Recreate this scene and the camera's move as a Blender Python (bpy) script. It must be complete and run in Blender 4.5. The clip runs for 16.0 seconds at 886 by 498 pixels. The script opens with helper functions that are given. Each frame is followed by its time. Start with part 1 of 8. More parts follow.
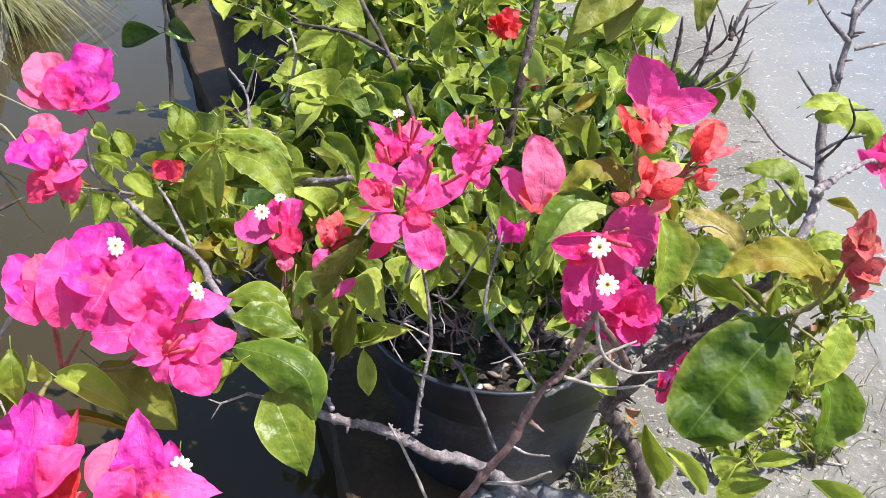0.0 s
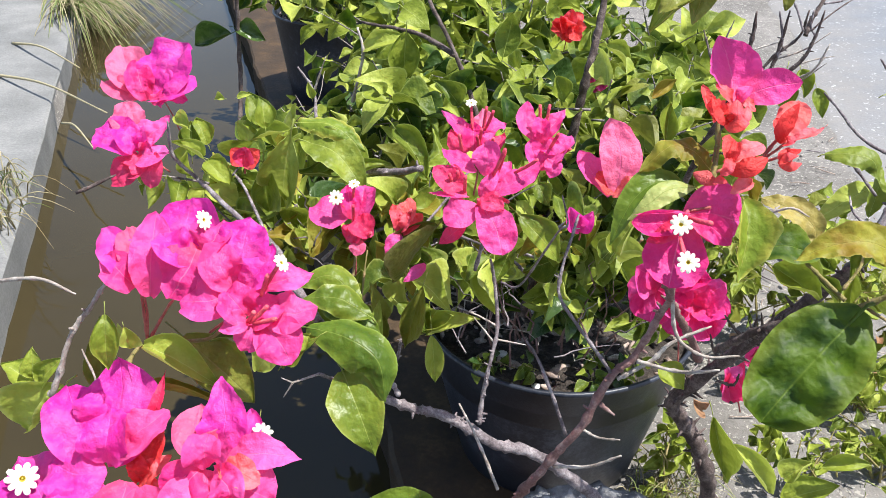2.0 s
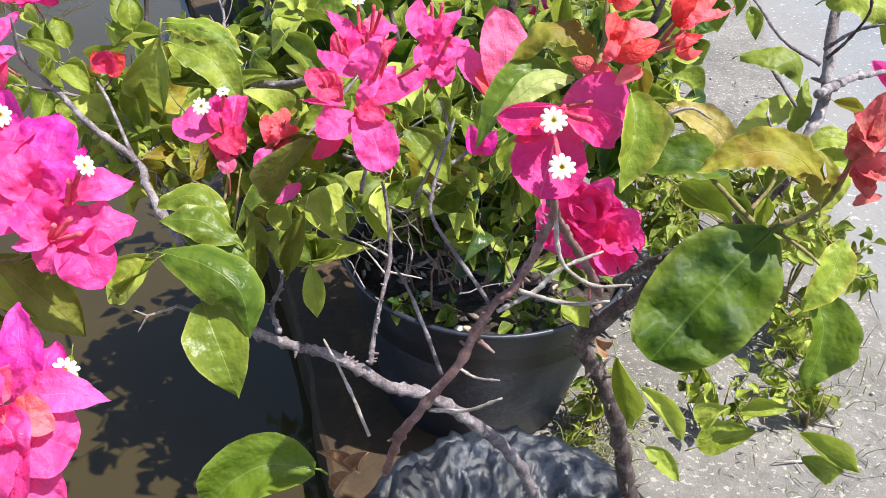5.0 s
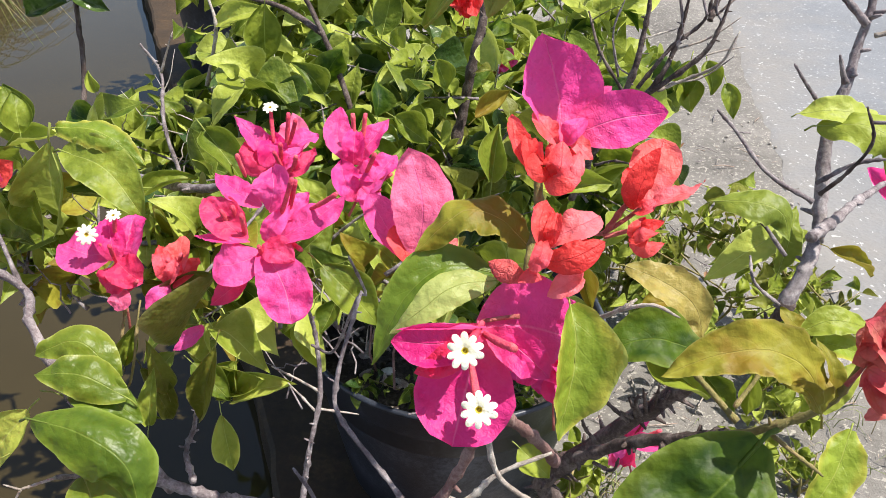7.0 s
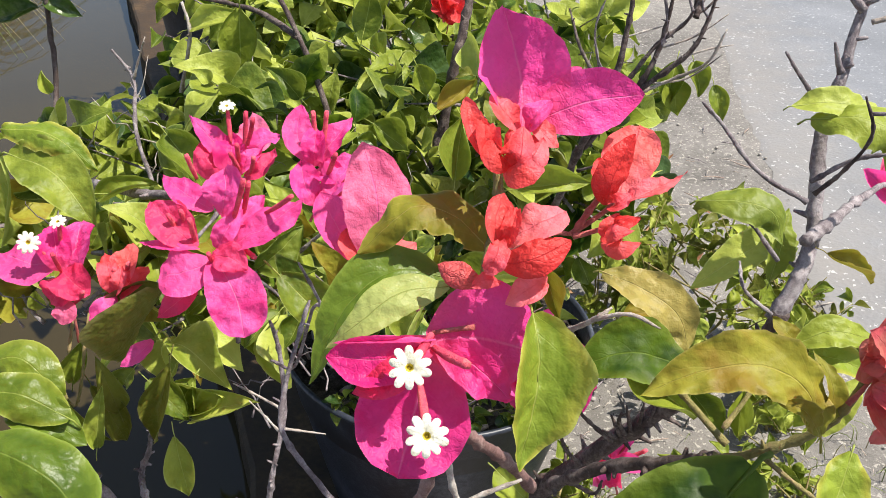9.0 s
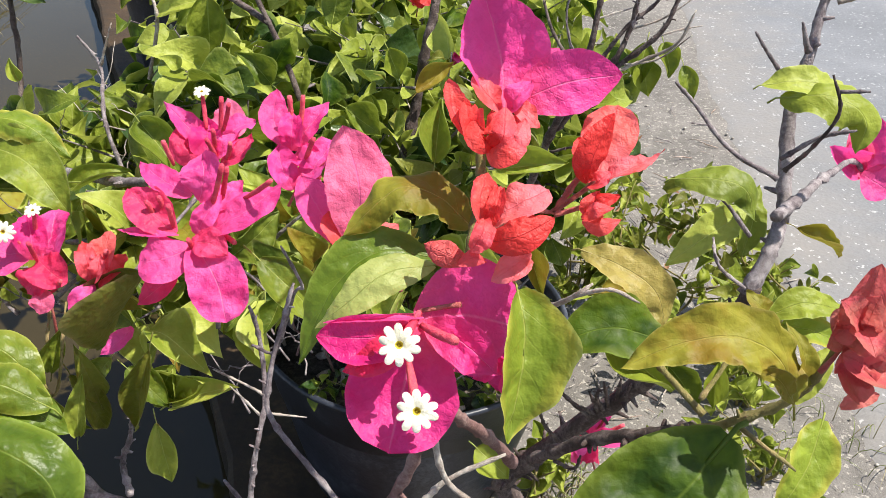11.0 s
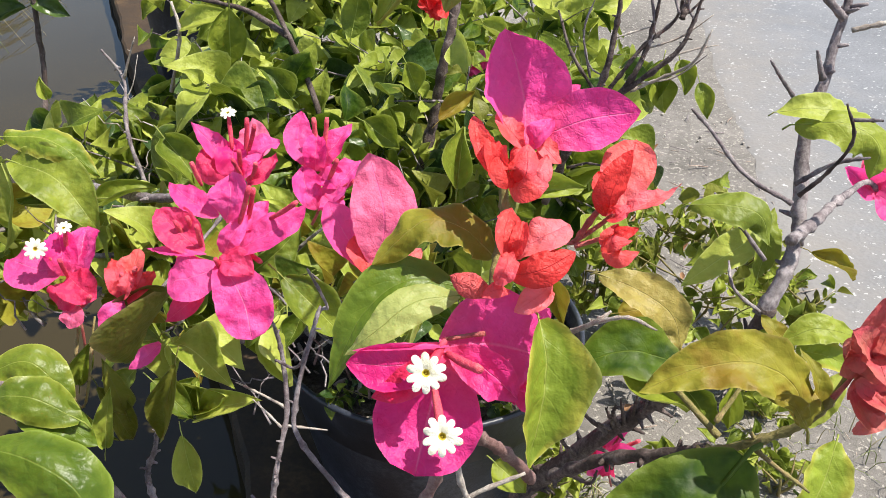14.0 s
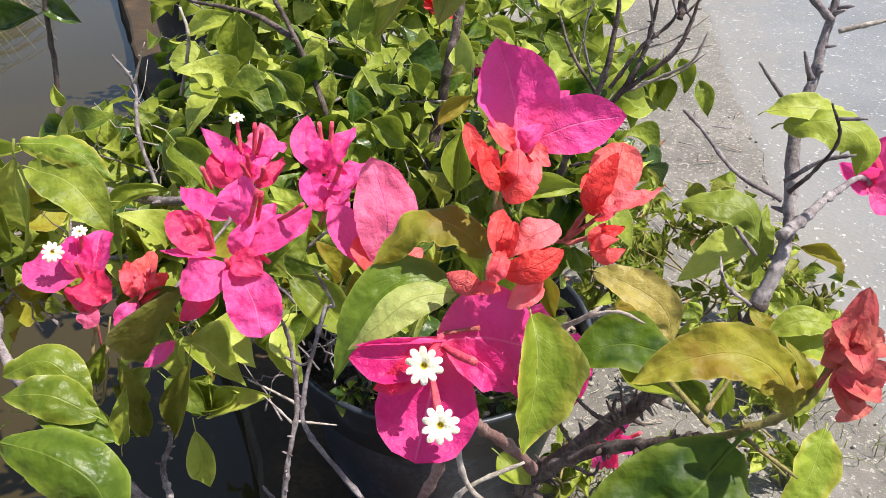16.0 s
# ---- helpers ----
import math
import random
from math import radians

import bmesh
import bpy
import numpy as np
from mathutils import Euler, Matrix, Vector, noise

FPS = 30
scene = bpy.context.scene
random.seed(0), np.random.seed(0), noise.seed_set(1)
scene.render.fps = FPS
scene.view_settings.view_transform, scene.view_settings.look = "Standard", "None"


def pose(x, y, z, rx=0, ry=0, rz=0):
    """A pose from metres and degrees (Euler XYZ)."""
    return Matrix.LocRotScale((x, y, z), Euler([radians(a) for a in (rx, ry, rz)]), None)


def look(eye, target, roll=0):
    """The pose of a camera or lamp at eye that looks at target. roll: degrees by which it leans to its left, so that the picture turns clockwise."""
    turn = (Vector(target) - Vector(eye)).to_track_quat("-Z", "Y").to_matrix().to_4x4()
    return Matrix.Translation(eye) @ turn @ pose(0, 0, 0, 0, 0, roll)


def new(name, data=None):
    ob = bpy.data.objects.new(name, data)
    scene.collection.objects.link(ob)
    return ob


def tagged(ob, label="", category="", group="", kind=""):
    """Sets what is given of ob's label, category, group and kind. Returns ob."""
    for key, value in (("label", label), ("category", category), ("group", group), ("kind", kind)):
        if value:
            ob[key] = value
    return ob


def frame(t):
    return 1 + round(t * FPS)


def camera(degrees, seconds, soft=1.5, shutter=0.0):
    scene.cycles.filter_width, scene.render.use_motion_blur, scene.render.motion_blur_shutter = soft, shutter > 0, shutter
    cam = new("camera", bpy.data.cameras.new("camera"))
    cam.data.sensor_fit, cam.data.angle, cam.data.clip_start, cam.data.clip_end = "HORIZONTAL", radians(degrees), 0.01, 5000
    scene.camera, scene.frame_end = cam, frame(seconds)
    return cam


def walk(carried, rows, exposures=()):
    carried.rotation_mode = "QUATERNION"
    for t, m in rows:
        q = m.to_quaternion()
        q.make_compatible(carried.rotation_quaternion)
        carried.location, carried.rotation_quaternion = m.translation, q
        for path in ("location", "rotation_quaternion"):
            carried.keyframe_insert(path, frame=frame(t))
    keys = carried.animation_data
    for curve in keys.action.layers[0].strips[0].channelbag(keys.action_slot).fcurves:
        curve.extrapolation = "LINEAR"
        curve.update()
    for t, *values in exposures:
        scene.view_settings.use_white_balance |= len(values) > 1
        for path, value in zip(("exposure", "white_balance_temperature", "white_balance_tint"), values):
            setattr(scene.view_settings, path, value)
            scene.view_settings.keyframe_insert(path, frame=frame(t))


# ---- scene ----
cam = camera(55.9, 16.0, soft=0.65)
PATH = [
    (0, (0.057, -0.002, 1.025), (-0.057, 1.709, -0.005), 1.2),
    (0.5, (0.058, -0.001, 1.026), (-0.043, 1.719, 0.011), 1.9),
    (1, (0.061, -0.004, 1.029), (-0.068, 1.736, 0.051), 1.1),
    (1.5, (0.048, -0.008, 1.026), (-0.092, 1.726, 0.038), 1.2),
    (2, (0.045, -0.018, 1.015), (-0.191, 1.692, 0.004), 0.4),
    (2.5, (0.048, -0.016, 1.016), (-0.157, 1.699, 0.007), 1.4),
    (3, (0.052, -0.012, 0.986), (-0.112, 1.671, -0.082), 2.2),
    (3.5, (0.063, 0.015, 0.979), (-0.064, 1.703, -0.085), 3.3),
    (3.7, (0.073, 0.022, 0.973), (-0.046, 1.7, -0.109), 3.8),
    (5.8, (0.087, 0.055, 0.968), (-0.015, 1.711, -0.147), 2.4),
    (6, (0.087, 0.067, 0.976), (0.016, 1.732, -0.13), 2.8),
    (6.5, (0.102, 0.11, 0.986), (0.031, 1.793, -0.092), 3.0),
    (7, (0.105, 0.138, 0.982), (0.017, 1.826, -0.087), 2.7),
    (7.5, (0.1085, 0.161, 0.972), (0.065, 1.843, -0.109), 3.55),
    (8, (0.115, 0.164, 0.965), (0.068, 1.867, -0.082), 4.5),
    (8.2, (0.117, 0.164, 0.964), (0.04, 1.869, -0.078), 3.4),
    (10.3, (0.112, 0.159, 0.964), (0.054, 1.867, -0.076), 2.3),
    (10.5, (0.113, 0.159, 0.965), (0.065, 1.864, -0.079), 2.5),
    (11, (0.112, 0.158, 0.965), (0.112, 1.849, -0.104), 3.1),
    (11.5, (0.113, 0.158, 0.962), (0.13, 1.843, -0.114), 3.8),
    (12, (0.113, 0.157, 0.967), (0.122, 1.839, -0.115), 3.8),
    (12.5, (0.112, 0.157, 0.967), (0.118, 1.855, -0.09), 4.0),
    (13, (0.112, 0.156, 0.971), (0.098, 1.853, -0.087), 3.5),
    (13.5, (0.109, 0.155, 0.972), (0.09, 1.849, -0.09), 2.9),
    (14, (0.109, 0.154, 0.975), (0.074, 1.85, -0.084), 2.7),
    (14.5, (0.11, 0.155, 0.977), (0.078, 1.849, -0.086), 3.0),
    (15, (0.112, 0.152, 0.978), (0.072, 1.845, -0.087), 2.5),
    (15.5, (0.114, 0.148, 0.977), (0.066, 1.85, -0.072), 2.5),
    (16, (0.113, 0.144, 0.982), (0.053, 1.836, -0.082), 1.6),
]
walk(cam, [(t, look(eye, target, roll)) for t, eye, target, roll in PATH], ((0.0, 0.80, 6300, 10), (3.7, 0.82, 6300, 10), (5.8, 0.86, 6400, 10), (7.5, 0.62, 6750, 10), (16.0, 0.62, 6750, 10)))

# ---- daylight ----
SUN_FROM = Vector((0.44, -0.09, 1.0)).normalized()
world = bpy.data.worlds.new("sky")
scene.world = world
world.use_nodes = True
wn = world.node_tree
sky = wn.nodes.new("ShaderNodeTexSky")
sky.sky_type, sky.sun_disc = "NISHITA", False
sky.sun_elevation = math.asin(SUN_FROM.z)
sky.sun_rotation = math.atan2(SUN_FROM.x, SUN_FROM.y)
sky.air_density, sky.dust_density = 1.0, 1.5
wn.links.new(sky.outputs[0], wn.nodes["Background"].inputs[0])
wn.nodes["Background"].inputs[1].default_value = 0.115
sun = new("sun", bpy.data.lights.new("sun", "SUN"))
sun.data.energy, sun.data.angle, sun.data.color = 5.0, radians(0.55), (1.0, 0.96, 0.88)
sun.matrix_world = look(SUN_FROM * 20, (0, 0, 0))


# ---- materials ----
def nodes_of(name):
    m = bpy.data.materials.new(name)
    m.use_nodes = True
    t = m.node_tree
    return m, t, t.nodes["Principled BSDF"]


def node(t, kind, **props):
    n = t.nodes.new(kind)
    for key, value in props.items():
        if key == "operation":
            n.operation = value
        elif key == "blend":
            n.data_type, n.blend_type = "RGBA", value
        else:
            n.inputs[key].default_value = value
    return n


def noise_tex(t, coord, scale, detail=4.0, rough=0.6):
    n = node(t, "ShaderNodeTexNoise", Scale=scale, Detail=detail, Roughness=rough)
    t.links.new(coord, n.inputs["Vector"])
    return n.outputs["Fac"]


def ramp(t, fac, stops):
    n = t.nodes.new("ShaderNodeValToRGB")
    e = n.color_ramp.elements
    while len(e) < len(stops):
        e.new(0.5)
    for el, (pos, col) in zip(e, stops):
        el.position, el.color = pos, (*col, 1)
    t.links.new(fac, n.inputs[0])
    return n.outputs[0]


def mixed(t, fac, a, b, blend="MIX"):
    n = node(t, "ShaderNodeMix", blend=blend)
    for sock, val in ((n.inputs[0], fac), (n.inputs[6], a), (n.inputs[7], b)):
        if isinstance(val, bpy.types.NodeSocket):
            t.links.new(val, sock)
        elif isinstance(val, (int, float)):
            sock.default_value = val
        else:
            sock.default_value = (*val, 1)
    return n.outputs[2]


def calc(t, op, a, b=0.0, clamp=False):
    n = node(t, "ShaderNodeMath", operation=op)
    n.use_clamp = clamp
    for sock, val in zip(n.inputs, (a, b)):
        if isinstance(val, bpy.types.NodeSocket):
            t.links.new(val, sock)
        else:
            sock.default_value = val
    return n.outputs[0]


def bumped(t, p, height, strength, dist):
    b = node(t, "ShaderNodeBump", Strength=strength, Distance=dist)
    t.links.new(height, b.inputs["Height"])
    t.links.new(b.outputs[0], p.inputs["Normal"])
    return b.outputs[0]


def earth(name, stops, rough, scale, fine, strength, dist, metal=0.0, coat=0.0):
    """A weathered solid surface: broad stains, fine grain and relief."""
    m, t, p = nodes_of(name)
    co = t.nodes.new("ShaderNodeTexCoord").outputs["Object"]
    a, b = noise_tex(t, co, scale, 6), noise_tex(t, co, fine, 6, 0.7)
    f = calc(t, "ADD", calc(t, "MULTIPLY", a, 0.6), calc(t, "MULTIPLY", b, 0.4))
    f = calc(t, "SUBTRACT", calc(t, "MULTIPLY", f, 1.9), 0.40, True)
    t.links.new(ramp(t, f, stops), p.inputs["Base Color"])
    p.inputs["Roughness"].default_value = rough
    p.inputs["Metallic"].default_value = metal
    p.inputs["Coat Weight"].default_value = coat
    bumped(t, p, b, strength, dist)
    return m


def blade_material(name, dark, light, vein, through_amount, rough, wrinkle, blotch=None, coat=0.0, margin=None, net=0.0, root=None):
    """A leaf or bract: midrib and side veins, mottling, relief, and light through it."""
    m, t, p = nodes_of(name)
    uv = t.nodes.new("ShaderNodeUVMap").outputs[0]
    sep = t.nodes.new("ShaderNodeSeparateXYZ")
    t.links.new(uv, sep.inputs[0])
    off = calc(t, "ABSOLUTE", calc(t, "SUBTRACT", sep.outputs[0], 0.5))
    rib = calc(t, "SUBTRACT", 1.0, calc(t, "MULTIPLY", off, 50.0), True)
    rim = calc(t, "MULTIPLY", calc(t, "SUBTRACT", off, 0.455), 22.0, True)
    geo = t.nodes.new("ShaderNodeNewGeometry")
    info = t.nodes.new("ShaderNodeObjectInfo")
    pos = geo.outputs["Position"]
    warp = calc(t, "MULTIPLY", noise_tex(t, pos, 70.0, 2), 0.12)
    lane = calc(t, "ADD", warp, calc(t, "SUBTRACT", sep.outputs[1], calc(t, "MULTIPLY", calc(t, "POWER", off, 1.3), 0.75)))
    wave = calc(t, "ABSOLUTE", calc(t, "SINE", calc(t, "MULTIPLY", lane, 17.0)))
    fade = calc(t, "SUBTRACT", 0.34, calc(t, "MULTIPLY", off, 0.6), True)
    side = calc(t, "MULTIPLY", calc(t, "SUBTRACT", 1.0, calc(t, "MULTIPLY", wave, 5.0), True), fade)
    veins = calc(t, "MAXIMUM", rib, side)
    mott = noise_tex(t, pos, 48.0, 5, 0.62)
    rand = calc(t, "FRACT", calc(t, "ADD", info.outputs["Random"], geo.outputs["Random Per Island"]))
    f = calc(t, "ADD", calc(t, "SUBTRACT", calc(t, "MULTIPLY", mott, 1.3), 0.38), calc(t, "MULTIPLY", rand, 0.50), True)
    col = ramp(t, f, [(0.20, dark), (0.80, light)])
    if blotch:
        edge = calc(t, "MULTIPLY", calc(t, "SUBTRACT", noise_tex(t, pos, 55.0, 3), 0.46), 6.0, True)
        col = mixed(t, calc(t, "MULTIPLY", edge, 0.8), col, blotch)
    if margin:
        wide = calc(t, "ADD", calc(t, "MULTIPLY", calc(t, "SUBTRACT", off, 0.30), 4.5), calc(t, "SUBTRACT", noise_tex(t, pos, 80.0, 3), 0.5), True)
        col = mixed(t, wide, col, margin)
    if root:
        low = calc(t, "ADD", calc(t, "SUBTRACT", 0.62, calc(t, "MULTIPLY", sep.outputs[1], 1.5)), calc(t, "MULTIPLY", calc(t, "SUBTRACT", noise_tex(t, pos, 60.0, 3), 0.5), 1.2), True)
        col = mixed(t, low, col, root)
    col = mixed(t, calc(t, "MULTIPLY", calc(t, "MAXIMUM", rib, calc(t, "MULTIPLY", side, 0.5)), 0.55), col, vein)
    col = mixed(t, calc(t, "MULTIPLY", rim, 0.12 if net else 0.7), col, vein)
    grain = noise_tex(t, pos, 240.0, 3, 0.55)
    relief = calc(t, "ADD", calc(t, "MULTIPLY", grain, wrinkle), calc(t, "MULTIPLY", veins, -0.14))
    relief = calc(t, "ADD", relief, calc(t, "MULTIPLY", noise_tex(t, pos, 95.0, 2, 0.5), 2.2))
    if net:
        cells = node(t, "ShaderNodeTexVoronoi", Scale=620.0)
        cells.feature = "DISTANCE_TO_EDGE"
        shift = node(t, "ShaderNodeVectorMath")
        shift.operation = "ADD"
        scaled = node(t, "ShaderNodeVectorMath")
        scaled.operation = "SCALE"
        scaled.inputs[3].default_value = 0.004
        fuzz = node(t, "ShaderNodeTexNoise", Scale=140.0, Detail=2.0)
        t.links.new(pos, fuzz.inputs["Vector"])
        t.links.new(fuzz.outputs["Color"], scaled.inputs[0])
        t.links.new(pos, shift.inputs[0])
        t.links.new(scaled.outputs[0], shift.inputs[1])
        t.links.new(shift.outputs[0], cells.inputs["Vector"])
        lines = calc(t, "MULTIPLY", calc(t, "SUBTRACT", 0.16, cells.outputs["Distance"]), 5.0, True)
        col = mixed(t, calc(t, "MULTIPLY", lines, 0.06), col, tuple(k * 0.75 for k in dark))
        relief = calc(t, "ADD", relief, calc(t, "MULTIPLY", lines, -net))
    t.links.new(col, p.inputs["Base Color"])
    t.links.new(calc(t, "ADD", rough - 0.10, calc(t, "MULTIPLY", mott, 0.20)), p.inputs["Roughness"])
    p.inputs["Specular IOR Level"].default_value = 0.32
    p.inputs["Coat Weight"].default_value = coat
    p.inputs["Coat Roughness"].default_value = 0.32
    nrm = bumped(t, p, relief, 0.8, 0.0016)
    tr = t.nodes.new("ShaderNodeBsdfTranslucent")
    t.links.new(nrm, tr.inputs["Normal"])
    t.links.new(mixed(t, 0.25, col, light), tr.inputs["Color"])
    mix = t.nodes.new("ShaderNodeMixShader")
    mix.inputs[0].default_value = through_amount
    t.links.new(p.outputs[0], mix.inputs[1])
    t.links.new(tr.outputs[0], mix.inputs[2])
    t.links.new(mix.outputs[0], t.nodes["Material Output"].inputs[0])
    return m


GREEN = blade_material("leaf_green", (0.070, 0.115, 0.012), (0.285, 0.340, 0.040), (0.44, 0.50, 0.14), 0.33, 0.50, 0.6, None, 0.04)
LIME = blade_material("leaf_young", (0.22, 0.28, 0.030), (0.46, 0.51, 0.095), (0.55, 0.60, 0.20), 0.33, 0.52, 0.6, None, 0.04)
BRONZE = blade_material("leaf_bronze", (0.16, 0.155, 0.012), (0.33, 0.31, 0.036), (0.44, 0.37, 0.10), 0.33, 0.58, 0.5, (0.23, 0.14, 0.015), 0.03)
LIMY = blade_material("leaf_olive", (0.14, 0.21, 0.018), (0.29, 0.37, 0.042), (0.50, 0.54, 0.14), 0.33, 0.48, 0.6, None, 0.05, (0.44, 0.40, 0.06))
MOTTLED = blade_material("leaf_mottled", (0.018, 0.056, 0.003), (0.085, 0.150, 0.005), (0.18, 0.26, 0.035), 0.40, 0.60, 0.5, (0.010, 0.040, 0.005), 0.05, (0.15, 0.20, 0.020))
RUST = blade_material("bract_rust", (0.47, 0.100, 0.085), (0.62, 0.22, 0.18), (0.56, 0.15, 0.13), 0.45, 0.5, 1.2, (0.70, 0.09, 0.13))
DEEP = blade_material("leaf_deep", (0.022, 0.055, 0.012), (0.070, 0.12, 0.022), (0.12, 0.17, 0.07), 0.25, 0.28, 0.6, None, 0.3)
TAN = blade_material("leaf_tan", (0.24, 0.19, 0.045), (0.44, 0.36, 0.10), (0.52, 0.44, 0.18), 0.40, 0.5, 0.8, (0.30, 0.26, 0.06), 0.05)
# muted leaf tone; on the shrub its darkness stands in for shade
DULL_SHADED = blade_material("leaf_dull_shaded", (0.115, 0.125, 0.016), (0.25, 0.265, 0.042), (0.30, 0.28, 0.10), 0.30, 0.5, 0.8, None, 0.05)
WITHERED = blade_material("leaf_withered", (0.20, 0.09, 0.04), (0.38, 0.22, 0.12), (0.40, 0.26, 0.16), 0.25, 0.7, 1.2)
MAGENTA = blade_material("bract_magenta", (0.76, 0.024, 0.21), (0.91, 0.085, 0.38), (0.95, 0.26, 0.48), 0.42, 0.5, 1.0, None, 0.0, None, 0.06, (0.92, 0.13, 0.24))
PURPLE = blade_material("bract_purple", (0.74, 0.030, 0.38), (0.82, 0.048, 0.42), (0.88, 0.12, 0.50), 0.42, 0.5, 1.0, (0.92, 0.11, 0.45), 0.0, None, 0.06, (0.92, 0.11, 0.42))
HOT = blade_material("bract_hot_pink", (0.80, 0.030, 0.22), (0.92, 0.110, 0.41), (0.95, 0.28, 0.50), 0.42, 0.5, 1.0, (0.91, 0.15, 0.50), 0.0, None, 0.06, (0.9, 0.08, 0.2))
PINK = blade_material("bract_pink", (0.84, 0.060, 0.30), (0.89, 0.100, 0.35), (0.92, 0.20, 0.44), 0.42, 0.5, 1.0, None, 0.0, None, 0.06, (0.92, 0.1, 0.3))
ROSE = blade_material("bract_rose", (0.80, 0.080, 0.22), (0.91, 0.19, 0.36), (0.88, 0.10, 0.34), 0.42, 0.5, 1.0, None, 0.0, None, 0.06, (0.92, 0.2, 0.34))
CORAL = blade_material("bract_coral", (0.72, 0.035, 0.040), (0.87, 0.105, 0.10), (0.82, 0.06, 0.10), 0.42, 0.5, 1.2, (0.90, 0.14, 0.20), 0.0, None, 0.06)
CRIMSON = blade_material("bract_crimson", (0.68, 0.018, 0.085), (0.88, 0.075, 0.22), (0.92, 0.18, 0.28), 0.42, 0.5, 1.2, None, 0.0, None, 0.06)

CORAL_PALE = blade_material("bract_pale_coral", (0.78, 0.070, 0.075), (0.90, 0.175, 0.165), (0.86, 0.12, 0.16), 0.42, 0.5, 1.2, (0.93, 0.24, 0.30), 0.0, None, 0.06)
DUSKY = blade_material("bract_dusky_rose", (0.50, 0.040, 0.055), (0.66, 0.11, 0.11), (0.60, 0.10, 0.12), 0.35, 0.5, 1.2, None, 0.0, None, 0.20)
# coral deepened to red, the shade on these bracts put into the colour
RED_SHADED = blade_material("bract_red_shaded", (0.62, 0.025, 0.030), (0.80, 0.075, 0.065), (0.50, 0.02, 0.04), 0.40, 0.5, 1.2, None, 0.0, None, 0.06)
MEDIUM = blade_material("leaf_medium_green", (0.075, 0.125, 0.010), (0.185, 0.245, 0.024), (0.34, 0.40, 0.09), 0.30, 0.40, 0.5, None, 0.08, (0.24, 0.28, 0.035))
FRESH = blade_material("leaf_fresh_green", (0.040, 0.085, 0.007), (0.120, 0.185, 0.016), (0.23, 0.31, 0.06), 0.30, 0.40, 0.5, None, 0.08, (0.17, 0.24, 0.025))
PALE_LEAF = blade_material("leaf_pale_underside", (0.27, 0.32, 0.075), (0.44, 0.48, 0.16), (0.30, 0.36, 0.07), 0.33, 0.5, 0.8, None, 0.05)

def bark(name, stops, scale=260.0):
    return earth(name, stops, 0.8, scale * 0.35, scale * 2, 0.9, 0.0012)


BARK = bark("bark_grey", [(0.25, (0.060, 0.045, 0.048)), (0.50, (0.170, 0.140, 0.148)), (0.80, (0.40, 0.36, 0.365))])
DARK_BARK = bark("bark_dark", [(0.25, (0.022, 0.013, 0.011)), (0.52, (0.070, 0.047, 0.041)), (0.82, (0.22, 0.175, 0.16))])
RED_BARK = bark("bark_reddish", [(0.30, (0.13, 0.06, 0.055)), (0.55, (0.22, 0.12, 0.11)), (0.75, (0.32, 0.22, 0.20))])
PALE_BARK = bark("bark_pale", [(0.30, (0.20, 0.16, 0.13)), (0.55, (0.36, 0.31, 0.27)), (0.75, (0.54, 0.50, 0.45))])
GREEN_BARK = bark("bark_green", [(0.30, (0.14, 0.12, 0.035)), (0.55, (0.22, 0.19, 0.06)), (0.75, (0.30, 0.22, 0.10))])
CORAL_STEM = bark("stem_coral", [(0.30, (0.30, 0.06, 0.05)), (0.55, (0.42, 0.10, 0.09)), (0.75, (0.50, 0.18, 0.14))])
TUBE_MAT = bark("flower_tube", [(0.30, (0.55, 0.03, 0.08)), (0.55, (0.70, 0.06, 0.12)), (0.75, (0.78, 0.14, 0.16))])
PETAL = earth("corolla_white", [(0.3, (0.66, 0.62, 0.44)), (0.7, (0.78, 0.76, 0.66))], 0.5, 260, 900, 0.8, 0.0008)
EYE_MAT = earth("corolla_eye", [(0.3, (0.45, 0.33, 0.02)), (0.7, (0.62, 0.50, 0.06))], 0.6, 300, 900, 0.5, 0.0004)
SOIL = earth("potting_soil", [(0.3, (0.018, 0.013, 0.010)), (0.55, (0.070, 0.054, 0.045)), (0.8, (0.20, 0.165, 0.14))], 0.95, 40, 240, 1.0, 0.01)
CHIP = earth("bark_chip", [(0.3, (0.16, 0.11, 0.09)), (0.6, (0.40, 0.31, 0.26)), (0.8, (0.68, 0.60, 0.53))], 0.9, 30, 200, 0.6, 0.003)
BLACK_PLASTIC = earth("black_plastic", [(0.3, (0.012, 0.014, 0.021)), (0.6, (0.030, 0.035, 0.050)), (0.8, (0.085, 0.095, 0.122))], 0.40, 9, 120, 0.25, 0.002)
BAG = earth("bag_plastic", [(0.3, (0.004, 0.005, 0.008)), (0.6, (0.014, 0.017, 0.026)), (0.8, (0.044, 0.052, 0.074))], 0.30, 14, 160, 0.5, 0.003)
# damp bank earth, coloured darker to stand in for the shade on it
DAMP_SHADED = earth("damp_shaded_earth", [(0.3, (0.022, 0.012, 0.004)), (0.6, (0.044, 0.024, 0.008)), (0.8, (0.080, 0.045, 0.016))], 0.75, 12, 90, 0.4, 0.003)
CONCRETE = earth("pale_concrete", [(0.3, (0.12, 0.12, 0.115)), (0.55, (0.18, 0.18, 0.175)), (0.8, (0.26, 0.255, 0.245))], 0.85, 4, 120, 0.5, 0.004)
WHITE_STONE = earth("white_stone", [(0.3, (0.6, 0.58, 0.54)), (0.7, (0.8, 0.78, 0.74))], 0.8, 60, 300, 0.4, 0.002)
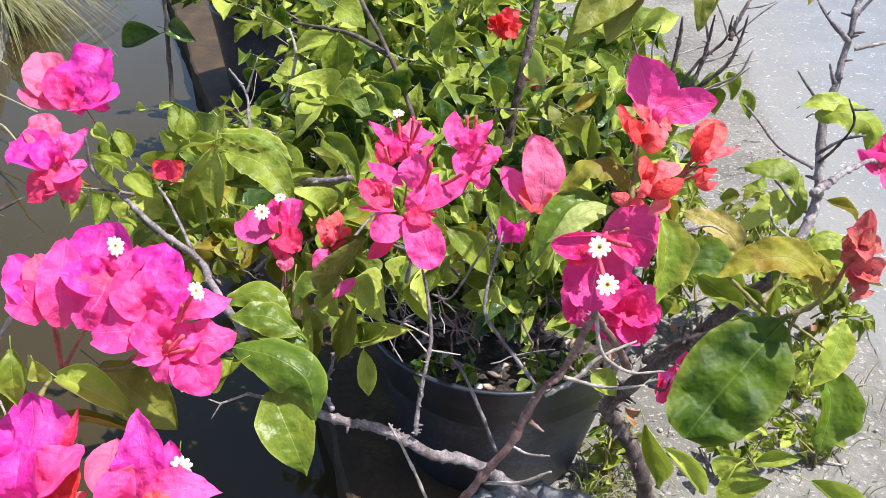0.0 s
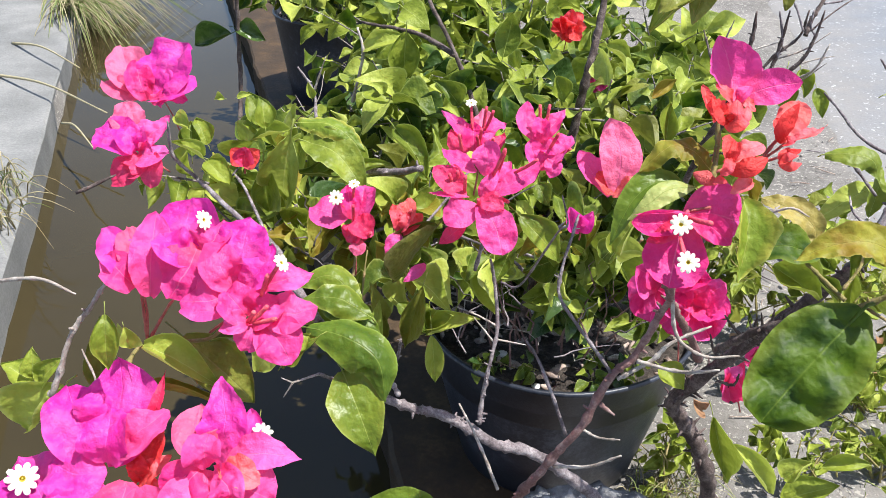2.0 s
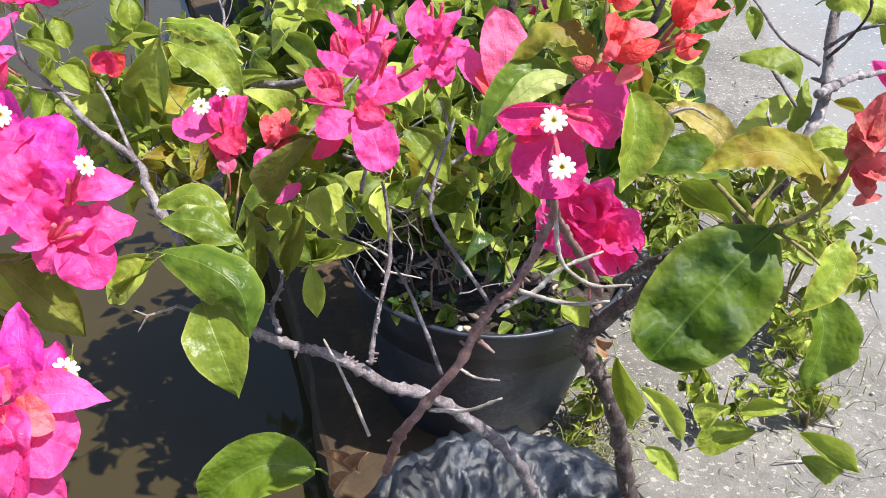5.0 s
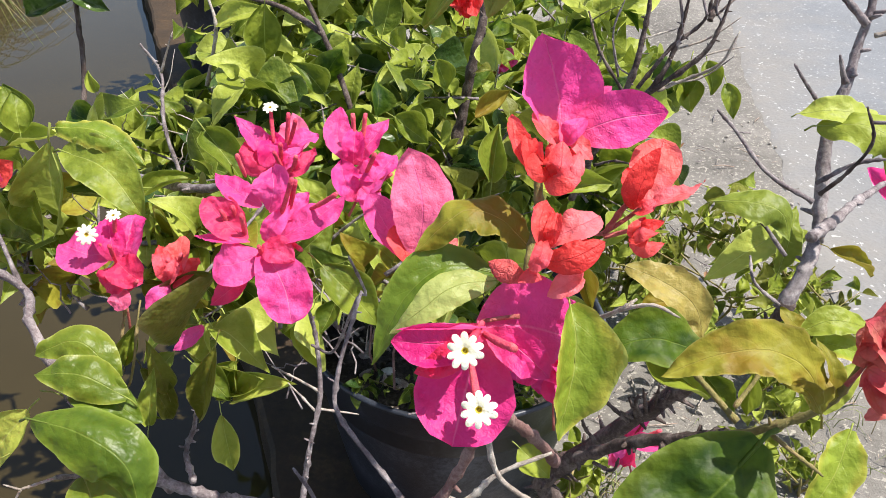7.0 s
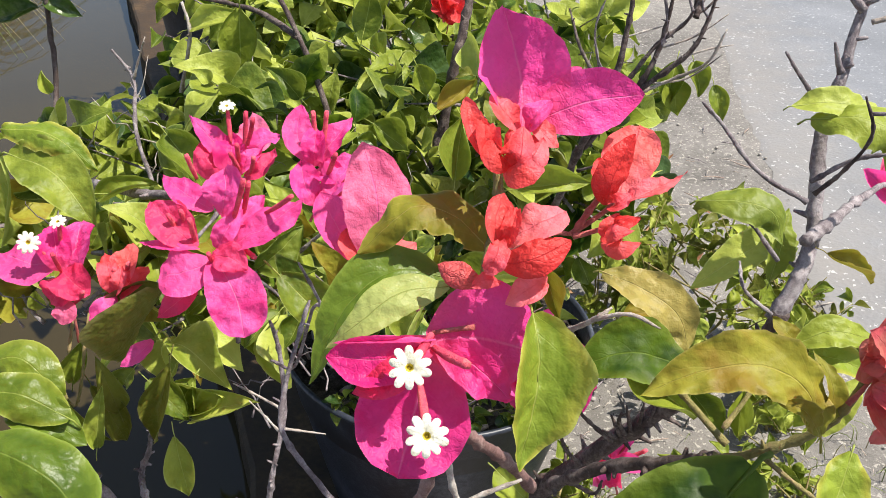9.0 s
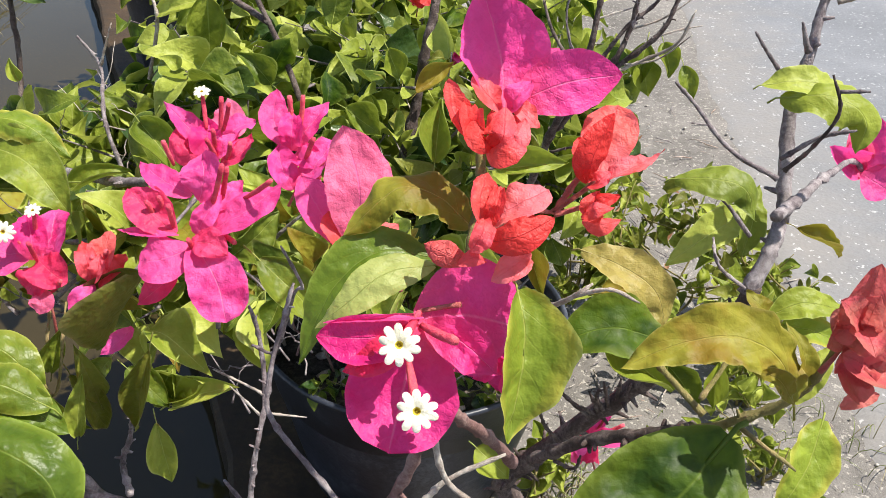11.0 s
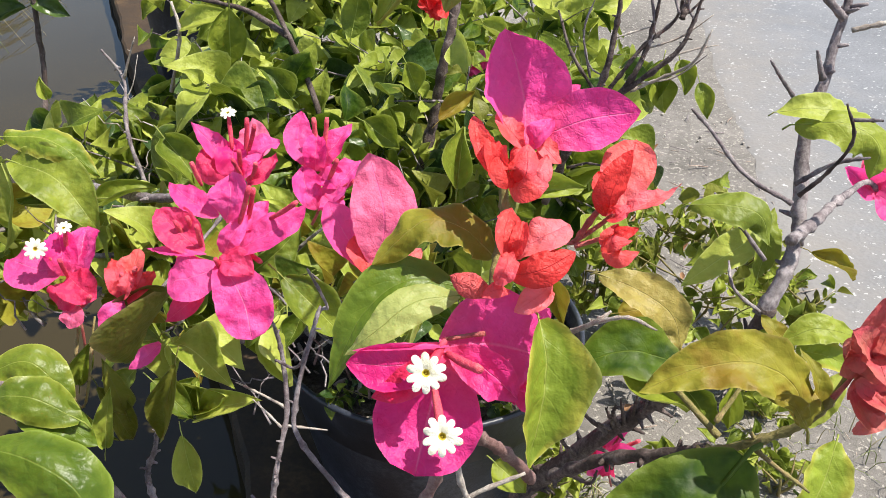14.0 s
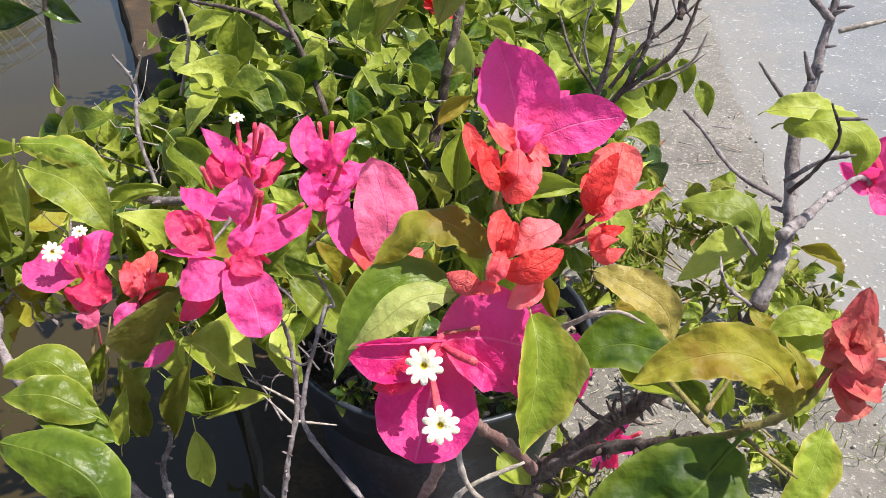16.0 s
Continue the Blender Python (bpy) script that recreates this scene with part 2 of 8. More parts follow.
PEBBLE = earth("pebble", [(0.3, (0.22, 0.20, 0.18)), (0.6, (0.36, 0.33, 0.30)), (0.8, (0.50, 0.47, 0.43))], 0.85, 30, 200, 0.5, 0.002)
STRAW = blade_material("dry_grass", (0.30, 0.25, 0.13), (0.52, 0.46, 0.28), (0.5, 0.45, 0.3), 0.3, 0.7, 0.5)
GRASS = blade_material("green_grass", (0.17, 0.22, 0.06), (0.32, 0.37, 0.13), (0.25, 0.3, 0.1), 0.3, 0.6, 0.5)


def ground_material():
    m, t, p = nodes_of("sandy_dirt")
    co = t.nodes.new("ShaderNodeTexCoord").outputs["Object"]
    a, b, c = noise_tex(t, co, 2.2, 6), noise_tex(t, co, 28, 6, 0.7), noise_tex(t, co, 300, 3, 0.7)
    f = calc(t, "ADD", calc(t, "MULTIPLY", a, 0.5), calc(t, "ADD", calc(t, "MULTIPLY", b, 0.3), calc(t, "MULTIPLY", c, 0.2)))
    soil = ramp(t, f, [(0.32, (0.075, 0.068, 0.060)), (0.5, (0.175, 0.163, 0.150)), (0.68, (0.32, 0.30, 0.28))])
    bits = calc(t, "MULTIPLY", calc(t, "GREATER_THAN", noise_tex(t, co, 110, 2), 0.62), 0.6)
    t.links.new(mixed(t, bits, soil, (0.46, 0.43, 0.38)), p.inputs["Base Color"])
    p.inputs["Roughness"].default_value = 0.95
    bumped(t, p, calc(t, "ADD", b, calc(t, "MULTIPLY", c, 0.5)), 0.8, 0.008)
    return m


def asphalt_material():
    m, t, p = nodes_of("worn_asphalt")
    co = t.nodes.new("ShaderNodeTexCoord").outputs["Object"]
    v = node(t, "ShaderNodeTexVoronoi", Scale=75.0)
    t.links.new(co, v.inputs["Vector"])
    a, b = noise_tex(t, co, 1.6, 5), noise_tex(t, co, 160, 4, 0.7)
    base = ramp(t, calc(t, "ADD", calc(t, "MULTIPLY", a, 0.55), calc(t, "MULTIPLY", b, 0.45)), [(0.34, (0.12, 0.128, 0.142)), (0.66, (0.235, 0.245, 0.265))])
    sep = t.nodes.new("ShaderNodeSeparateXYZ")
    t.links.new(co, sep.inputs[0])
    inset = calc(t, "SUBTRACT", calc(t, "SUBTRACT", sep.outputs[0], 0.715), calc(t, "MULTIPLY", sep.outputs[1], 0.085))
    dust = calc(t, "ADD", calc(t, "SUBTRACT", 0.75, calc(t, "MULTIPLY", inset, 1.6)), calc(t, "MULTIPLY", calc(t, "SUBTRACT", noise_tex(t, co, 7, 5), 0.5), 1.2), True)
    base = mixed(t, dust, base, (0.24, 0.225, 0.21))
    speck = calc(t, "MULTIPLY", calc(t, "GREATER_THAN", noise_tex(t, co, 62, 2), 0.665), 0.45)
    t.links.new(mixed(t, speck, base, (0.68, 0.68, 0.68)), p.inputs["Base Color"])
    p.inputs["Roughness"].default_value = 0.85
    bumped(t, p, calc(t, "ADD", v.outputs["Distance"], b), 0.30, 0.004)
    return m


def water_material():
    m, t, p = nodes_of("muddy_water")
    co = t.nodes.new("ShaderNodeTexCoord").outputs["Object"]
    a = noise_tex(t, co, 1.4, 4)
    t.links.new(ramp(t, a, [(0.3, (0.034, 0.026, 0.011)), (0.7, (0.047, 0.036, 0.015))]), p.inputs["Base Color"])
    p.inputs["Roughness"].default_value = 0.04
    p.inputs["IOR"].default_value = 1.33
    p.inputs["Specular IOR Level"].default_value = 0.6
    bumped(t, p, noise_tex(t, co, 9.0, 3), 0.05, 0.01)
    return m


DIRT, ASPHALT, WATER = ground_material(), asphalt_material(), water_material()


# ---- mesh helpers ----
def mesh_of(name, verts, faces, mats, uvs=None, slots=None, smooth=True):
    me = bpy.data.meshes.new(name)
    me.from_pydata([tuple(v) for v in verts], [], faces)
    for m in mats:
        me.materials.append(m)
    if uvs is not None:
        layer = me.uv_layers.new(name="UVMap")
        loops = np.zeros(len(me.loops), dtype=np.int32)
        me.loops.foreach_get("vertex_index", loops)
        layer.data.foreach_set("uv", np.asarray(uvs, dtype=np.float32)[loops].ravel())
    if slots is not None:
        me.polygons.foreach_set("material_index", np.asarray(slots, dtype=np.int32))
    me.polygons.foreach_set("use_smooth", [smooth] * len(me.polygons))
    me.update()
    return me


def stands(ob):
    """Where an object stands in the world, from its own pose and its parents'."""
    return stands(ob.parent) @ ob.matrix_basis if ob.parent else ob.matrix_basis.copy()


def part(name, me, parent, label="", at=None, local=False):
    """A mesh under a thing or part; its points are in the world, unless local, or moved by the pose at."""
    ob = new(name, me)
    ob.parent = parent
    if not local:
        ob.matrix_basis = stands(parent).inverted() @ (at or Matrix.Identity(4))
    return tagged(ob, label)


def from_bm(name, bm, mats, smooth=True):
    me = bpy.data.meshes.new(name)
    bm.normal_update()
    bm.to_mesh(me)
    bm.free()
    for m in mats:
        me.materials.append(m)
    me.polygons.foreach_set("use_smooth", [smooth] * len(me.polygons))
    return me


def tube_rings(pts, radii, sides=7, rough=0.0, seed=0):
    """Rings of verts along a line, with knots and bumps."""
    pts = [Vector(p) for p in pts]
    verts, faces = [], []
    side = Vector((0.3, 0.5, 0.8))
    for i, p in enumerate(pts):
        d = (pts[min(i + 1, len(pts) - 1)] - pts[max(i - 1, 0)]).normalized()
        a = d.cross(side).normalized()
        b = d.cross(a)
        for k in range(sides):
            ang = 2 * math.pi * k / sides
            rr = radii[i] * (1 + rough * noise.noise(Vector((p.x * 180 + k * 1.7 + seed, p.y * 180, p.z * 180))))
            verts.append(p + a * (math.cos(ang) * rr) + b * (math.sin(ang) * rr))
    for i in range(len(pts) - 1):
        for k in range(sides):
            a0, a1 = i * sides + k, i * sides + (k + 1) % sides
            faces.append((a0, a1, a1 + sides, a0 + sides))
    faces.append(tuple(range(sides))[::-1])
    faces.append(tuple((len(pts) - 1) * sides + k for k in range(sides)))
    return verts, faces


def blade_shape(rng, widest, tip_power, fold, arch, curl, wavy, crumple, twist, rows=15, half=5, stem=0.0, quilt=0.0, edge=0.0, lop=0.0, roll=0.0):
    """A leaf or bract one long and one wide: stands on its base at the origin and grows along y."""
    verts, uvs, faces = [], [], []
    seed = Vector((rng.uniform(0, 50), rng.uniform(0, 50), rng.uniform(0, 50)))
    phase = rng.uniform(0, 6.28)
    for i in range(rows):
        s = i / (rows - 1)
        if s < widest:
            w = 0.5 * math.sin(0.5 * math.pi * (0.06 + 0.94 * s / widest)) ** 0.72
        else:
            w = 0.5 * max(0.0, 1 - ((s - widest) / (1 - widest)) ** 1.7) ** tip_power
        w = max(w, 0.008)
        turn = twist * (s - 0.3)
        for j in range(-half, half + 1):
            u = j / half
            x = u * w
            z = fold * (1 + lop * (1 if u > 0 else -1)) * (0.40 * abs(x) + 1.7 * x * x) - arch * (s - 0.35) ** 2 + curl * x * x * 3 * s
            z += wavy * math.sin(7.5 * s + phase + (1.6 if u > 0 else 0)) * abs(u) ** 1.5 * 0.5
            p = Vector((x * 5, s * 5, 0)) + seed
            z += crumple * (noise.noise(p) + 0.5 * noise.noise(p * 2.3))
            z += quilt * abs(math.sin(9.5 * (s - 0.75 * abs(x)) * 2)) * min(1, 6 * abs(x)) * (1 - abs(u)) ** 0.5
            z += edge * abs(u) ** 4 * (0.6 + noise.noise(p * 1.7))
            z += roll * 0.22 * abs(u) ** 5
            x *= 1 - roll * 0.35 * abs(u) ** 5
            x2, z2 = x * math.cos(turn) - z * math.sin(turn), x * math.sin(turn) + z * math.cos(turn)
            verts.append((x2, s, z2))
            uvs.append((0.5 + 0.5 * u, s))
    n = 2 * half + 1
    for i in range(rows - 1):
        for j in range(n - 1):
            a = i * n + j
            faces.append((a, a + 1, a + 1 + n, a + n))
    if stem:
        line = [Vector((0, -stem, -0.35 * stem)), Vector((0, -0.45 * stem, -0.06 * stem)), Vector((0, 0.02, verts[half][2])), Vector((0, 0.22, verts[half + 2 * n][2] - 0.004))]
        tv, tf = tube_rings(line, [0.020, 0.017, 0.014, 0.006], 5)
        k = len(verts)
        verts += [tuple(v) for v in tv]
        uvs += [(0.5, 0.05)] * len(tv)
        faces += [tuple(i + k for i in f) for f in tf]
    return np.array(verts), np.array(uvs), faces


shape_rng = random.Random(11)
LEAF_SHAPES = [blade_shape(shape_rng, w, tp, fo, ar, cu, wv, 0.045, tw, 25, 8, 0.22, 0.024, ed, lo, ro) for w, tp, fo, ar, cu, wv, tw, ed, lo, ro in (
    (0.36, 1.05, 0.35, 0.45, 0.0, 0.10, 0.15, 0.03, 0.3, 0.3),
    (0.40, 1.00, 0.55, 0.70, -0.1, 0.13, -0.35, 0.05, -0.35, 0.4),
    (0.36, 1.00, 0.95, 0.80, -0.5, 0.12, 0.5, 0.05, 0.3, 0.5),
    (0.34, 1.10, 1.20, 0.55, -0.3, 0.11, -0.6, 0.04, -0.4, 0.3),
    (0.42, 0.90, 0.32, 0.65, 0.1, 0.13, 0.25, 0.05, 0.3, 0.3),
    (0.38, 1.05, 0.80, 0.30, 0.2, 0.11, 0.7, 0.04, -0.4, 0.5),
    (0.36, 1.10, 0.80, 1.10, -0.2, 0.11, -0.3, 0.05, 0.4, 0.4),
    (0.40, 1.00, 0.50, -0.50, 0.2, 0.13, -0.5, 0.05, -0.35, 0.5),
    (0.48, 0.50, 0.14, 0.35, 0.1, 0.08, 0.1, 0.06, 0.2, 0.2))]
BRACT_SHAPES = [blade_shape(shape_rng, w, tp, fo, ar, cu, wv, cr, tw, 21, 8, 0.0, 0.005, ed) for w, tp, fo, ar, cu, wv, cr, tw, ed in (
    (0.42, 0.66, 0.10, 0.15, 0.3, 0.05, 0.040, 0.0, 0.05),
    (0.40, 0.64, 0.18, 0.25, 0.2, 0.06, 0.045, 0.1, 0.06),
    (0.46, 0.60, 0.36, -0.15, 0.5, 0.09, 0.060, -0.2, 0.07),
    (0.45, 0.80, 0.50, -0.25, 0.9, 0.10, 0.070, 0.3, 0.06),
    (0.52, 0.52, 0.24, -0.35, 0.9, 0.10, 0.085, 0.2, 0.09),
    (0.42, 0.85, 0.45, 0.20, 0.6, 0.12, 0.060, -0.5, 0.06),
    (0.52, 0.54, 0.15, 0.30, 0.4, 0.11, 0.085, 0.1, 0.09),
    (0.46, 0.62, 0.28, 0.10, 0.5, 0.08, 0.060, -0.1, 0.07))]
shared = {}


def shaped(kind, shapes, v, mat):
    key = (kind, v, mat.name)
    if key not in shared:
        verts, uvs, faces = shapes[v]
        shared[key] = mesh_of(kind, verts, faces, [mat], uvs)
    return shared[key]


def frame_from(base, tip, width, facing):
    b, y = Vector(base), Vector(tip) - Vector(base)
    length = y.length
    y = y / length
    z = Vector(facing)
    z = (z - y * z.dot(y)).normalized()
    x = y.cross(z)
    m = Matrix((x * width, y * length, z * (0.7 * width + 0.3 * length))).transposed().to_4x4()
    m.translation = b
    return m


def leaf(plant, base, tip, width, facing, v, mat=None):
    return part("leaf", shaped("leaf", LEAF_SHAPES, v, mat or GREEN), plant, "", frame_from(base, tip, width, facing))


def bract(head, base, tip, width, facing, v, mat):
    return part("bract", shaped("bract", BRACT_SHAPES, v, mat), head, "", frame_from(base, tip, width, facing))


def smoothed(pts, per=6):
    """Catmull-Rom through the points."""
    p = [Vector(q) for q in pts]
    p = [p[0] * 2 - p[1]] + p + [p[-1] * 2 - p[-2]]
    line = []
    for i in range(1, len(p) - 2):
        for k in range(per):
            t = k / per
            a, b, c, d = p[i - 1], p[i], p[i + 1], p[i + 2]
            line.append(0.5 * (2 * b + (c - a) * t + (2 * a - 5 * b + 4 * c - d) * t * t + (3 * b - a - 3 * c + d) * t ** 3))
    return line + [p[-2]]


def long_blade(spine, width, facing, widest, tip, fold, curl, ruffle, crumple, lop, rows=25, half=9):
    """A blade that follows a bent midrib: its own outline, fold along the midrib, wavy margin and crumpled face."""
    line = smoothed(spine, 10)
    lengths = [0.0]
    for a, b in zip(line, line[1:]):
        lengths.append(lengths[-1] + (b - a).length)
    total, pts, k = lengths[-1], [], 0
    for i in range(rows):
        want = total * i / (rows - 1)
        while k < len(line) - 2 and lengths[k + 1] < want:
            k += 1
        pts.append(line[k].lerp(line[k + 1], (want - lengths[k]) / max(1e-9, lengths[k + 1] - lengths[k])))
    seed = Vector((blade_rng.uniform(0, 50), blade_rng.uniform(0, 50), blade_rng.uniform(0, 50)))
    phase = blade_rng.uniform(0, 6.28)
    verts, uvs, faces, n = [], [], [], 2 * half + 1
    for i, p in enumerate(pts):
        s = i / (rows - 1)
        d = (pts[min(i + 1, rows - 1)] - pts[max(i - 1, 0)]).normalized()
        z_way = Vector(facing)
        z_way = (z_way - d * z_way.dot(d)).normalized()
        x_way = d.cross(z_way)
        if s < widest:
            w = 0.5 * math.sin(0.5 * math.pi * (0.06 + 0.94 * s / widest)) ** 0.72
        else:
            w = 0.5 * max(0.0, 1 - ((s - widest) / (1 - widest)) ** 1.7) ** tip
        w = max(w, 0.006)
        for j in range(-half, half + 1):
            u = j / half
            q = Vector((u * w * 4, s * 4 * total / width, 0)) + seed
            rag = 1 + 0.05 * noise.noise(q * 1.6 + Vector((9, 0, 0))) * abs(u) ** 2
            x = u * w * rag
            z = fold * (1 + lop * (1 if u > 0 else -1)) * (0.40 * abs(x) + 1.7 * x * x) + curl * abs(u) ** 5 * 0.2
            z += ruffle * (math.sin(7.5 * s + phase + (1.6 if u > 0 else 0)) * 0.6 + 1.3 * noise.noise(q * 0.8)) * abs(u) ** 1.5
            z += crumple * (noise.noise(q * 0.9) + 0.55 * noise.noise(q * 2.1) + 0.30 * noise.noise(q * 4.3)) * min(1.0, 3 * s)
            verts.append(p + x_way * (x * width) + z_way * (z * width))
            uvs.append((0.5 + 0.5 * u, s))
    for i in range(rows - 1):
        for j in range(n - 1):
            a = i * n + j
            faces.append((a, a + 1, a + 1 + n, a + n))
    return verts, uvs, faces, pts


blade_rng = random.Random(17)


def petal(head, mat, spine, width, facing, widest, tip, fold, curl, ruffle, crumple, lop):
    """A bract of a flower head along its own bent midrib."""
    verts, uvs, faces, pts = long_blade(spine, width, facing, widest, tip, fold, curl, ruffle, crumple, lop)
    return part("bract", mesh_of("bract", verts, faces, [mat], uvs), head)


def long_leaf(plant, mat, spine, width, facing, widest, tip, fold, curl, ruffle, crumple, lop):
    """A large leaf along its own bent midrib, with a petiole and a raised rib under it."""
    verts, uvs, faces, pts = long_blade(spine, width, facing, widest, tip, fold, curl, ruffle, crumple, lop, 29, 9)
    back = (pts[0] - pts[2]).normalized() * width * 0.22
    under = Vector(facing).normalized() * width * 0.012
    line = [pts[0] + back - Vector((0, 0, 0.1 * width)), pts[0] + back * 0.4, pts[0], pts[4] - under, pts[12] - under]
    tv, tf = tube_rings(line, [width * r for r in (0.024, 0.020, 0.018, 0.014, 0.005)], 5)
    k = len(verts)
    faces += [tuple(i + k for i in f) for f in tf]
    return part("leaf", mesh_of("leaf", verts + tv, faces, [mat], uvs + [(0.5, 0.05)] * len(tv)), plant)


branch_rng = random.Random(3)


def branch(plant, pts, r0, r1, mat, thorns=0, name="branch"):
    """A woody branch with knots; thorns stand on it as parts of their own."""
    line = smoothed(pts, 9)
    n = len(line)
    r1 = max(r1, 0.62 * r0) if r0 < 0.0018 else r1
    seed = branch_rng.random() * 40
    for i, p in enumerate(line):
        k = min(r0, r1) * 0.5
        line[i] = p + Vector((noise.noise(p * 60 + Vector((seed, 0, 0))), noise.noise(p * 60 + Vector((0, seed, 0))), noise.noise(p * 60 + Vector((0, 0, seed))))) * k
    radii = [(r0 + (r1 - r0) * i / (n - 1)) * (0.92 + (0.40 if r0 < 0.0035 else 0.16) * max(0.0, math.sin(i * 1.9 + seed)) ** 5 + 0.12 * noise.noise(Vector((i * 0.9, seed, 0)))) for i in range(n)]
    if r1 < 0.0015:
        radii = [r * min(1.0, 0.62 + 0.38 * (n - 1 - i) / 3) for i, r in enumerate(radii)]
    verts, faces = tube_rings(line, radii, 8 if r0 > 0.002 else 6, 0.28, seed)
    ob = part(name, mesh_of(name, verts, faces, [mat]), plant)
    for _ in range(thorns):
        i = branch_rng.randrange(1, n - 1)
        d = (line[i + 1] - line[i - 1]).normalized()
        a = d.cross(Vector((branch_rng.uniform(-1, 1), branch_rng.uniform(-1, 1), branch_rng.uniform(-0.2, 1)))).normalized()
        long = branch_rng.uniform(0.001, 0.0055) * (0.45 if r0 < 0.0035 else 1.0) + 0.5 * radii[i]
        tip = line[i] + a * (radii[i] + long) + d * long * 0.4
        tv, tf = tube_rings([line[i], line[i] + (tip - line[i]) * 0.6, tip], [radii[i] * 0.6, min(0.0012, radii[i] * 0.45), min(0.0006, radii[i] * 0.3)], 5)
        part("thorn", mesh_of("thorn", tv, tf, [mat]), ob)
    return ob


def stalk(plant, low, top):
    """The slender stalk of a flower head; its bracts and corollas hang on it."""
    line = smoothed([low, Vector(low).lerp(Vector(top), 0.5) + Vector((0.001, 0.0005, 0)), top], 4)
    verts, faces = tube_rings(line, [0.0008 - 0.0002 * i / len(line) for i in range(len(line))], 6, 0.2)
    return part("flower_stalk", mesh_of("flower_stalk", verts, faces, [CORAL_STEM]), plant)


def blossom(head, base, centre, facing, wide):
    """A small tubular flower: a ribbed tube and, once in bloom, a lobed white rim round a yellow eye."""
    b, c, n = Vector(base), Vector(centre), Vector(facing).normalized()
    mid = b.lerp(c, 0.55) - n * 0.002
    line = smoothed([b, mid, c - n * 0.0022], 4)
    r, last = 0.0011, len(line) - 1
    bulb = 0.0 if wide > 0.0085 else 0.55
    verts, faces = tube_rings(line, [r * (0.7 + 0.4 * math.sin(3.0 * i / last) + bulb * max(0.0, i / last - 0.75) * 4 * (0.35 if i == last else 1.0)) for i in range(last + 1)], 8, 0.15)
    slots = [0] * len(faces)
    if wide > 0.0085:
        x = n.cross(Vector((0.2, 0.1, 0.97))).normalized()
        y = n.cross(x)
        start, rings, steps = len(verts), ((0.08, -0.0012), (0.19, -0.0002), (0.45, 0.0003), (0.75, 0.0003), (0.93, 0.0001), (1.0, -0.0002)), 80
        for f, lift in rings:
            for k in range(steps):
                ang = 2 * math.pi * k / steps
                lobe = 1 - (0.36 * (1 - abs(math.cos(5 * ang)) ** 0.6) + 0.05 * math.sin(3 * ang + wide * 700)) * max(0, f - 0.45) / 0.55
                rr = wide / 2 * f * lobe
                wav = 0.0004 * f * math.sin(5 * ang + wide * 900)
                verts.append(c + x * (rr * math.cos(ang)) + y * (rr * math.sin(ang)) + n * (lift + wav))
        for q in range(len(rings) - 1):
            for k in range(steps):
                a0, a1 = start + q * steps + k, start + q * steps + (k + 1) % steps
                faces.append((a0, a1, a1 + steps, a0 + steps))
                slots.append(2 if q == 0 else 1)
        faces.append(tuple(start + k for k in range(steps)))
        slots.append(2)
    return part("corolla", mesh_of("corolla", verts, faces, [TUBE_MAT, PETAL, EYE_MAT], None, slots), head)


class Mass:
    """Many small blades gathered into one mesh."""

    def __init__(self):
        self.v, self.uv, self.f, self.s, self.n = [], [], [], [], 0

    def blade(self, shape, m, slot):
        verts, uvs, faces = shape
        a = np.array(m)
        self.v.append(verts @ a[:3, :3].T + a[:3, 3])
        self.uv.append(uvs)
        self.f += [tuple(i + self.n for i in q) for q in faces]
        self.s += [slot] * len(faces)
        self.n += len(verts)

    def tube(self, line, radii, slot, sides=5):
        verts, faces = tube_rings(line, radii, sides, 0.2)
        self.v.append(np.array([tuple(p) for p in verts]))
        self.uv.append(np.full((len(verts), 2), 0.3))
        self.f += [tuple(i + self.n for i in q) for q in faces]
        self.s += [slot] * len(faces)
        self.n += len(verts)

    def mesh(self, name, mats):
        return mesh_of(name, np.concatenate(self.v), self.f, mats, np.concatenate(self.uv), self.s)


COARSE_LEAVES = [blade_shape(shape_rng, w, tp, fo, ar, cu, wv, 0.03, tw, 10, 3, 0.2) for w, tp, fo, ar, cu, wv, tw in
                 ((0.38, 1.0, 0.35, 0.6, -0.3, 0.10, 0.3), (0.36, 1.1, 0.8, 0.9, -0.3, 0.12, -0.6), (0.40, 0.9, 1.2, 0.5, -0.3, 0.08, 0.8),
                  (0.35, 1.2, 0.6, 1.5, 0.0, 0.12, -0.4), (0.42, 0.9, 0.4, -0.5, 0.2, 0.12, 0.8), (0.34, 1.1, 1.0, 1.2, -0.4, 0.12, 0.3))]
FOLIAGE = (GREEN, GREEN, LIME, GREEN, LIME, MOTTLED, DEEP)


